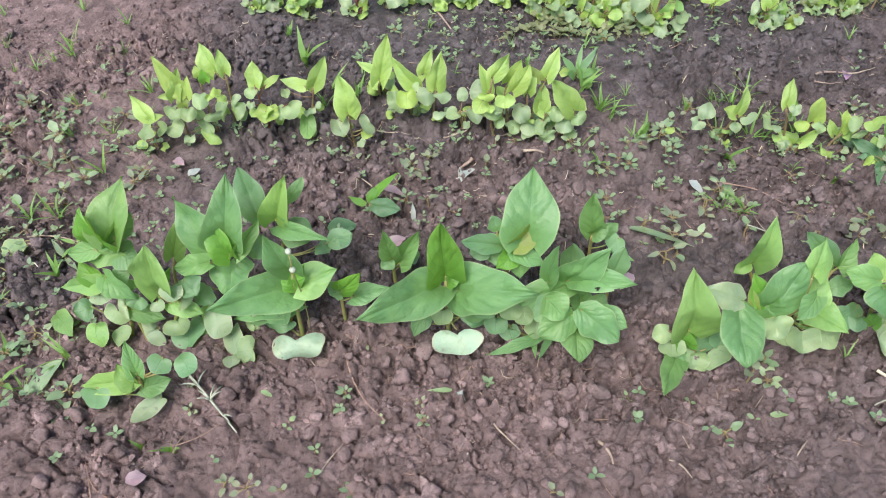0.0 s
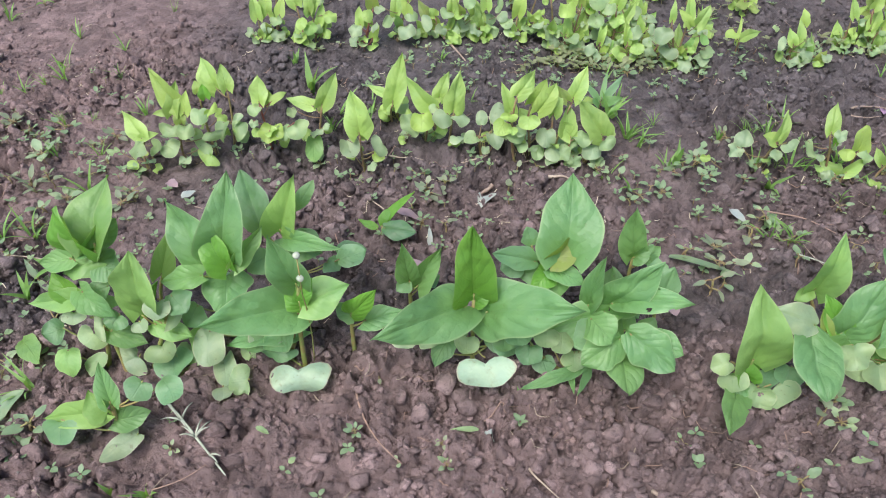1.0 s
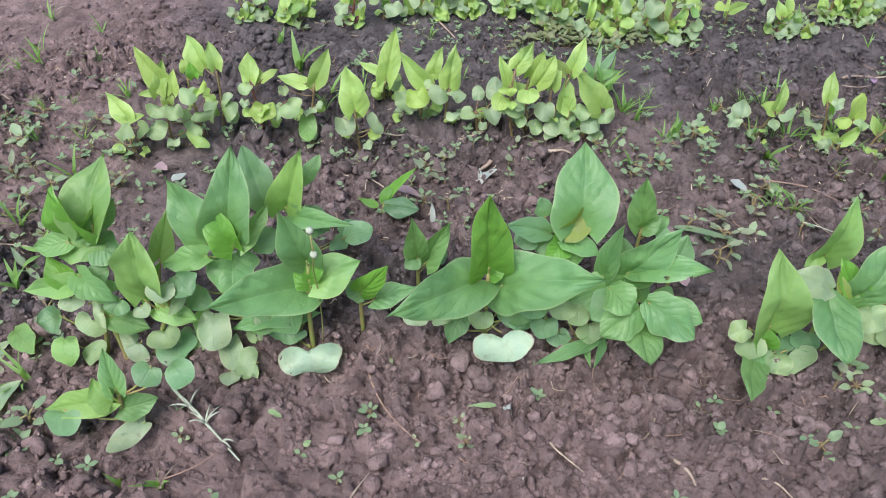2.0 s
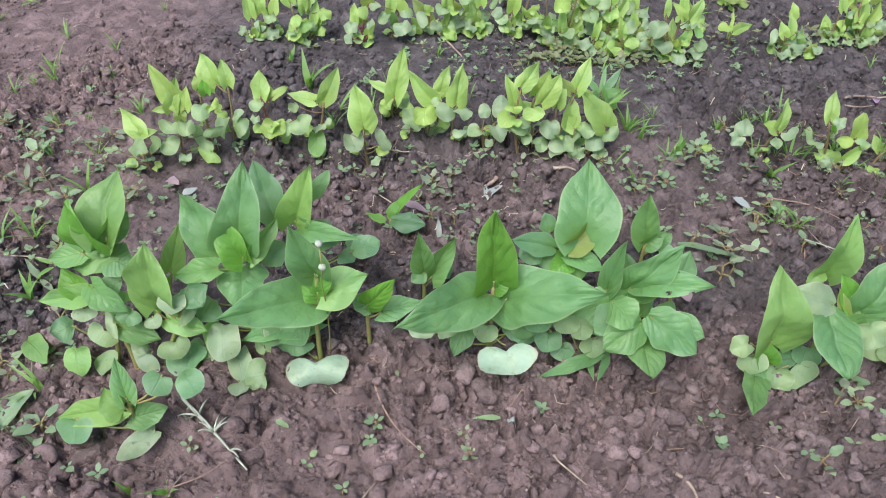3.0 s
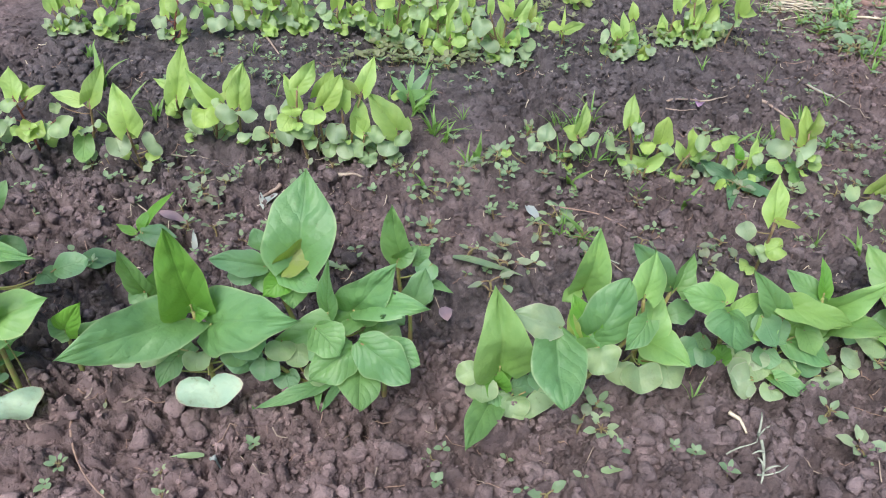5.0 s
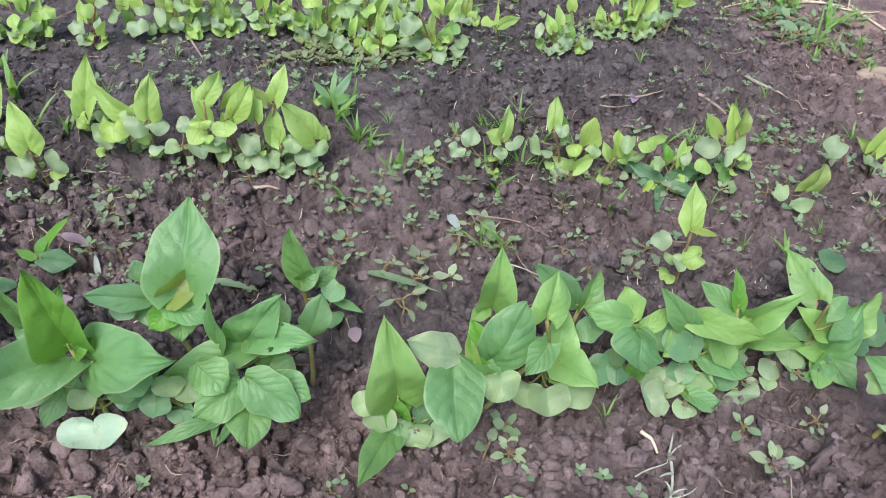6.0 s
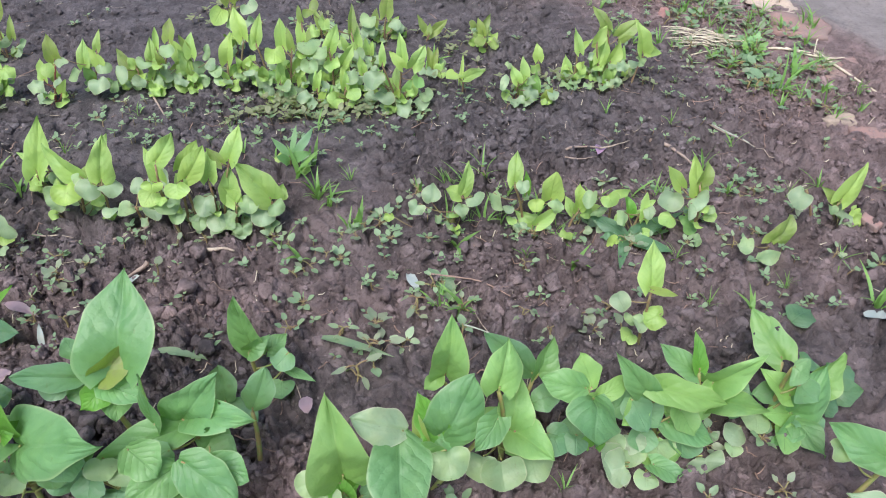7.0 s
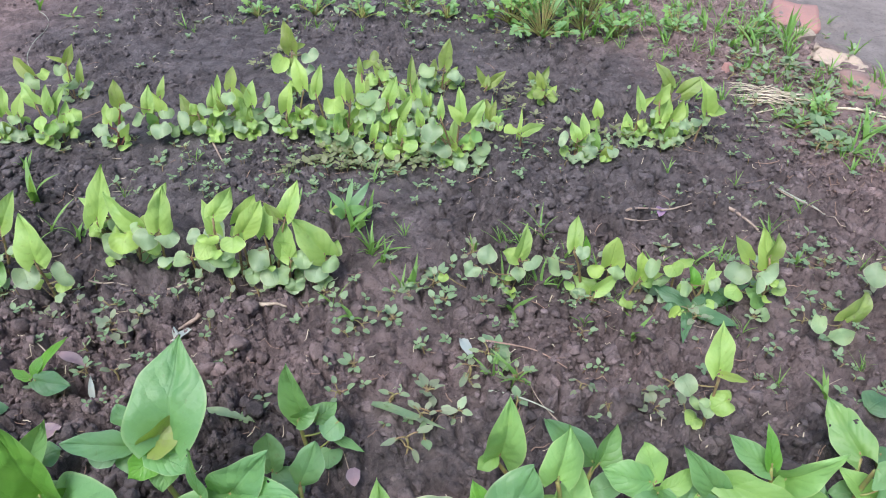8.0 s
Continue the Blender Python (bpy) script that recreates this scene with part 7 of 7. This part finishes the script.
# ---- stunted seedlings and round-leaved weeds at the feet of the far row ----
def stunted(x, y, tint, seed_tint, high, pairs, text):
    """A small seedling: a few round seed leaves at several heights, one upright young leaf."""
    s = seedling(x, y, "back", text)
    r = random.Random(int(x * 1000) * 7 + int(y * 1000))
    for k in range(pairs):
        a = r.uniform(0, 6.28)
        level = high * (0.3 + 0.6 * (k + 1) / pairs)
        for side in (0, 1):
            h = a + math.pi * side + r.uniform(-0.4, 0.4)
            out, reach = r.uniform(5, 9), r.uniform(14, 19)
            ax, ay = math.cos(h), math.sin(h) - 0.35
            cotyledon(s, seed_tint, (ax * out, ay * out, level), (ax * (out + reach), ay * (out + reach), level - r.uniform(2, 9)), r.uniform(17, 25), r.uniform(-8, 8))
    for k in range(2):
        d = r.uniform(-12, 12)
        leaf(s, tint, (d * 0.3, 2, high * 0.75), (d, r.uniform(6, 14), high * 0.75 + r.uniform(17, 30)), r.uniform(9, 14), r.uniform(-15, 15))
    grow(s)


DENSE = "short young seedling squeezed into a dense row"
STUNTED = "stunted olive seedling with dusty spotted leaves"
for x, y, tint, seed_tint, high, pairs, text in (
    (0.196, 1.062, "light", "seedleaf", 34, 2, DENSE), (0.243, 1.046, "light", "pale", 30, 2, DENSE), (0.284, 1.038, "light", "seedleaf", 36, 2, DENSE),
    (0.312, 1.072, "light", "pale", 34, 2, DENSE), (0.330, 1.046, "fresh", "pale", 28, 2, DENSE), (0.262, 1.125, "dusty", "pale", 38, 2, DENSE),
    (0.322, 1.128, "light", "pale", 36, 2, DENSE), (0.226, 1.150, "dusty", "pale", 42, 2, DENSE), (0.302, 1.186, "dusty", "seedleaf", 36, 2, DENSE),
    (0.256, 1.248, "dusty", "seedleaf", 26, 2, STUNTED), (0.334, 1.240, "dusty", "pale", 22, 2, STUNTED), (0.412, 1.108, "dusty", "seedleaf", 26, 1, STUNTED),
    (0.505, 1.190, "dusty", "dusty", 26, 2, STUNTED), (0.648, 1.075, "light", "seedleaf", 26, 2, DENSE), (0.690, 1.082, "light", "pale", 28, 2, DENSE),
    (0.550, 1.018, "fresh", "pale", 24, 1, DENSE), (0.072, 1.096, "light", "seedleaf", 30, 2, DENSE), (0.020, 1.085, "light", "seedleaf", 30, 2, DENSE),
):
    stunted(x, y, tint, seed_tint, high, pairs, text)

feet = random.Random(61)
FEET = ((0.12, 0.27, 1.0, 1.055, 62), (0.27, 0.36, 0.985, 1.03, 24), (0.40, 0.52, 1.05, 1.25, 34), (0.30, 0.41, 1.2, 1.29, 20),
        (0.22, 0.28, 1.24, 1.34, 14), (0.04, 0.11, 1.3, 1.38, 12), (0.5, 0.78, 1.03, 1.08, 40))

# leafy weeds and grass between the bricks and the straw
for x, y, size, kind in ((0.965, 1.185, 62, 0), (0.950, 1.205, 56, 3), (0.898, 1.065, 66, 0), (0.908, 1.036, 70, 1), (0.872, 1.028, 50, 0), (0.912, 1.0, 60, 3),
                         (0.884, 1.092, 58, 1), (0.838, 1.165, 46, 3), (0.852, 1.128, 44, 5), (0.922, 1.296, 54, 2), (0.954, 1.296, 50, 0), (0.893, 1.268, 48, 2),
                         (0.832, 1.262, 46, 2), (0.862, 1.284, 44, 0), (0.978, 1.258, 48, 3), (0.93, 1.25, 44, 1), (0.936, 0.975, 54, 0), (0.945, 0.945, 50, 3)):
    weed(x, y, size * 0.68, feet.choice((0, 1, 2, 3, 4)) + 6 * feet.randint(0, 59), kind)
for x, y, high, kind in ((1.060, 1.200, 52, 1), (1.052, 1.215, 44, 0), (0.978, 1.488, 62, 0), (1.003, 1.422, 70, 0), (1.012, 1.405, 64, 2), (0.988, 1.392, 60, 0),
                         (0.970, 1.345, 50, 1), (0.952, 1.049, 54, 3), (0.801, 1.481, 50, 1), (0.871, 1.502, 48, 2), (0.802, 1.366, 44, 2), (0.768, 1.417, 46, 1),
                         (0.884, 1.364, 44, 2), (0.925, 1.385, 52, 0), (1.082, 1.335, 46, 1), (0.912, 1.012, 50, 0), (0.955, 0.968, 56, 0), (0.935, 1.16, 44, 1)):
    tuft(x, y, high, feet.randint(0, 359), kind)


# ---- self-sown tiny weeds between the rows ----
sown = random.Random(23)
ZONES = ((-0.62, -0.34, 0.42, 0.80, 60), (-0.35, 0.75, 0.58, 0.70, 70), (-0.1, 0.5, 0.93, 1.0, 80), (-0.05, 0.6, 1.0, 1.06, 110), (0.72, 1.0, 0.95, 1.5, 90), (0.84, 1.03, 0.95, 1.6, 170), (0.3, 0.85, 1.38, 1.62, 130), (0.15, 0.8, 0.88, 0.96, 24),
         (0.6, 0.95, 0.55, 0.95, 34), (0.7, 1.0, 1.0, 1.4, 60), (-0.3, 0.75, 1.38, 1.6, 60), (-0.45, 0.6, 0.30, 0.40, 24), (-0.8, -0.33, 0.38, 1.0, 170),
         (-0.32, 0.34, 0.70, 0.80, 70), (0.34, 0.8, 0.70, 0.83, 90), (-0.4, 0.75, 0.56, 0.70, 50))


def tiny_weeds(zones, sown, size, tint, text):
    """Sprouts too many and too small to count, in one mesh."""
    bm = bmesh.new()
    uv = bm.loops.layers.uv.new("UVMap")
    for x0, x1, y0, y1, count in zones:
        for _ in range(count):
            x, y = sown.uniform(x0, x1), sown.uniform(y0, y1)
            foot = Vector((x, y, soil_height(x, y)))
            top = foot + Vector((sown.uniform(-0.003, 0.003), sown.uniform(-0.003, 0.003), sown.uniform(0.003, 0.009) * size))
            tube(bm, [foot - Vector((0, 0, 0.002)), top], [0.0005, 0.0005], 4, 1)
            turn, pairs = sown.uniform(0, 6.3), sown.choice((2, 2, 3, 4, 5))
            for k in range(pairs):
                a = turn + 2 * math.pi * k / pairs + sown.uniform(-0.3, 0.3)
                d = Vector((math.cos(a), math.sin(a), sown.uniform(0, 0.7)))
                length = sown.uniform(0.004, 0.009) * size
                blade(bm, uv, "oval", top + d * 0.001, top + d * length, length * sown.uniform(0.45, 0.75), Vector((0, 0, 1)), 0.15, 0.05, 0.04, sown, 5, 3)
    ob = part("tiny_weeds", bm, [LEAF[tint], STALK["mid"]], None)
    return tagged(ob, label=text, category="weed", kind="stuff")


tiny_weeds(ZONES, sown, 1.0, "weed", "tiny grey-green weed sprouts scattered on soil")
tiny_weeds(FEET, feet, 1.35, "olive", "small round olive weed leaves below the far seedlings")
for x0, x1, y0, y1, count in ((-0.75, -0.36, 0.42, 0.95, 34), (0.34, 0.8, 0.70, 0.82, 16), (-0.25, 0.3, 0.8, 0.98, 8), (0.72, 1.02, 1.15, 1.6, 40), (0.42, 0.98, 1.44, 1.64, 70), (0.86, 1.03, 0.92, 1.28, 34), (-0.3, 0.4, 1.45, 1.62, 12)):
    for _ in range(count):
        tuft(sown.uniform(x0, x1), sown.uniform(y0, y1), sown.uniform(18, 40), sown.randrange(360), sown.choice((0, 1, 2, 2, 2, 3)))
for _ in range(64):  # weeds thick along the bed's edge
    weed(sown.uniform(-0.72, -0.34), sown.uniform(0.4, 0.86), sown.uniform(20, 36), sown.randrange(360), sown.choice((0, 1, 3, 3, 5)))
for _ in range(30):  # and among the middle row
    weed(sown.uniform(0.3, 0.8), sown.uniform(0.68, 0.8), sown.uniform(16, 28), sown.randrange(360), sown.choice((0, 1, 2, 3)))
for _ in range(22):  # verge weeds by the bricks
    weed(sown.uniform(0.86, 1.02), sown.uniform(0.98, 1.34), sown.uniform(24, 40), sown.randrange(360), sown.choice((0, 1, 3, 5)))


# ---- loose soil: clods, crumbs and pebbles ----
def lump(radius, seed, detail=2):
    bm = bmesh.new()
    bmesh.ops.create_icosphere(bm, subdivisions=detail, radius=1.0)
    off = Vector((seed * 5.1, seed * 2.3, seed * 7.7))
    r = random.Random(seed)
    planes = [(Vector((r.gauss(0, 1), r.gauss(0, 1), r.gauss(0, 0.7))).normalized(), r.uniform(0.38, 0.8)) for _ in range(11)]
    for v in bm.verts:
        c = v.co.copy()
        k = 1 + 0.34 * noise.noise(c * 1.3 + off) + 0.12 * noise.noise(c * 3.1 + off) + 0.06 * noise.noise(c * 7 + off)
        for p, far in planes:
            k = min(k, far / max(0.05, c.dot(p)) * (1 + 0.05 * noise.noise(c * 5 + off)))
        v.co = Vector((c.x * k, c.y * k * 0.85, c.z * k * 0.68)) * radius
    me = bpy.data.meshes.new("clod")
    bm.to_mesh(me)
    bm.free()
    for p in me.polygons:
        p.use_smooth = True
    return me


def scatter(count, seed, y_pull):
    """Random places over the bed, denser where the soil is cloddy and towards the front."""
    r = np.random.RandomState(seed)
    x, y = r.uniform(-0.8, 1.2, count * 4), 0.24 + 1.4 * r.rand(count * 4) ** y_pull
    keep = r.rand(count * 4) < np.clip(0.6 + 1.6 * smooth_noise(x, y, 0.14, 3) + 0.5 * smooth_noise(x, y, 0.05, 8), 0.05, 1)
    keep &= (y < 1.15) | (x > 0.7) | (r.rand(count * 4) < 0.3)  # the far end is silted smooth
    keep &= ~((x > 1.05) & (y > 0.8))
    return x[keep][:count], y[keep][:count]


def clear(x, y):
    spots = np.array(LYING)
    return np.array([np.hypot(spots[:, 0] - a, spots[:, 1] - b).min() > 0.016 for a, b in zip(x, y)])


clods = [lump(1.0, k) for k in range(9)]
for me in clods:
    me.materials.append(CRUMB)
cx, cy = scatter(330, 61, 1.9)
open_spot = clear(cx, cy)
cx, cy = cx[open_spot][:215], cy[open_spot][:215]
patch_rng = np.random.RandomState(19)
px, py = patch_rng.uniform(0.06, 0.52, 150), patch_rng.normal(0.345, 0.04, 150)
open_spot = clear(px, py) & (py > 0.28)
cx, cy = np.concatenate([cx, px[open_spot][:85]]), np.concatenate([cy, py[open_spot][:85]])
ch = relief(cx, cy)
clod_rng = random.Random(8)
for x, y, h in zip(cx, cy, ch):
    ob = new("clod", clods[clod_rng.randrange(9)])
    r = 0.005 + 0.009 * clod_rng.random() ** 1.7
    ob.parent = ground
    ob.matrix_basis = Matrix.LocRotScale((x, y, h + 0.25 * r), Euler((clod_rng.uniform(-0.4, 0.4), clod_rng.uniform(-0.4, 0.4), clod_rng.uniform(0, 6.3))), (r, r, r))


def crumbs(name, count, seed, small, large, y_pull, material, text):
    """Thousands of small lumps lying on the soil, in one mesh."""
    bm = bmesh.new()
    bmesh.ops.create_icosphere(bm, subdivisions=2 if large > 0.006 else 1, radius=1.0)
    ball = np.array([v.co[:] for v in bm.verts])
    tris = np.array([[v.index for v in f.verts] for f in bm.faces])
    bm.free()
    r = np.random.RandomState(seed)
    x, y = scatter(count, seed + 1, y_pull)
    if large > 0.006:
        open_spot = clear(x, y)
        x, y = x[open_spot], y[open_spot]
    n = len(x)
    rad = (small + (large - small) * r.rand(n) ** 2.6) * 1.12
    shape = ball[None] * (1 + 0.14 * r.randn(n, len(ball), 1).clip(-1.5, 1.5)) * np.stack([np.ones(n), r.uniform(0.6, 1, n), r.uniform(0.45, 0.85, n)], -1)[:, None]
    for _ in range(7):  # broken faces
        p = r.randn(n, 3)
        p /= np.linalg.norm(p, axis=1)[:, None]
        over = np.einsum("nvk,nk->nv", shape, p) - r.uniform(0.25, 0.7, n)[:, None]
        shape = shape - np.clip(over, 0, None)[..., None] * p[:, None]
    a = r.uniform(0, 6.3, n)
    c, s = np.cos(a)[:, None], np.sin(a)[:, None]
    px, py = shape[..., 0] * c - shape[..., 1] * s, shape[..., 0] * s + shape[..., 1] * c
    co = np.stack([px, py, shape[..., 2]], -1) * rad[:, None, None] + np.stack([x, y, relief(x, y) + (0.02 if large > 0.006 else 0.2) * rad], -1)[:, None]
    faces = (tris[None] + (np.arange(n) * len(ball))[:, None, None]).reshape(-1, 3)
    me = bpy.data.meshes.new(name)
    me.vertices.add(n * len(ball))
    me.vertices.foreach_set("co", co.ravel())
    me.loops.add(faces.size)
    me.loops.foreach_set("vertex_index", faces.ravel())
    me.polygons.add(len(faces))
    me.polygons.foreach_set("loop_start", np.arange(len(faces)) * 3)
    me.update(calc_edges=True)
    me.polygons.foreach_set("use_smooth", np.full(len(faces), large > 0.006))
    me.materials.append(material)
    return tagged(new(name, me), label=text, category="soil", kind="stuff")


crumbs("soil_crumbs", 58000, 71, 0.0011, 0.0052, 1.35, CRUMB, "small crumbs of brown soil lying on the bed")
crumbs("small_clods", 8500, 73, 0.003, 0.0115, 1.5, CRUMB, "small clods of brown soil lying on the bed")
crumbs("grit", 700, 75, 0.0007, 0.0022, 1.6, PEBBLE, "pale grit and tiny stones on the soil")


# ---- fine dry litter: short straws and fibres ----
def litter(count, seed, stalk="straw", low=0.0, short=0.016):
    r = random.Random(seed)
    xs, ys = scatter(count, seed, 1.1)
    bm = bmesh.new()
    for x, y in zip(xs, ys):
        if y < low:
            continue
        a, length = r.uniform(0, 6.3), 0.003 + short * r.random() ** 2
        d = Vector((math.cos(a), math.sin(a), 0)) * length
        p = Vector((x, y, 0))
        pts = bow(p - d, p + d, Vector((-d.y, d.x, 0)) * r.uniform(-0.3, 0.3), 5)
        hs = relief(np.array([q.x for q in pts]), np.array([q.y for q in pts]))
        for q, h in zip(pts, hs):
            q.z = max(float(h), float(hs.mean())) + 0.0012
        w = r.uniform(0.00025, 0.0007)
        tube(bm, pts, [w, w, w * 0.9, w * 0.8, w * 0.5], 4)
    ob = part("dry_litter", bm, STALK[stalk], None)
    return tagged(ob, label="short dry straws and fibres scattered on soil", category="litter", kind="stuff")


litter(900, 33, "root")
litter(300, 35)
litter(900, 34, "bleached", 0.5, 0.003)


def dry_grass(count, seed):
    """A tangle of bleached dead grass between the weeds by the bricks."""
    r = random.Random(seed)
    bm = bmesh.new()
    for _ in range(count):
        along = r.random()
        x, y = 0.83 + 0.075 * along + r.gauss(0, 0.012), 1.195 - 0.028 * along + r.gauss(0, 0.012) * (1.5 - along)
        a, length = r.gauss(2.88, 0.33), r.uniform(0.01, 0.032)
        d = Vector((math.cos(a), math.sin(a), 0)) * length
        z = soil_height(x, y)
        p = Vector((x, y, z + r.uniform(0.002, 0.012)))
        pts = bow(p - d, p + d, Vector((-d.y, d.x, 0)) * r.uniform(-0.12, 0.12) + Vector((0, 0, r.uniform(0, 0.006))), 6)
        w = r.uniform(0.0004, 0.0012)
        tube(bm, pts, [w, w, w, w * 0.9, w * 0.8, w * 0.5], 4)
    ob = part("dry_grass", bm, STALK["bleached"], None)
    return tagged(ob, label="bleached dead grass lying in a tangle on soil", category="grass", kind="stuff")


dry_grass(46, 12)
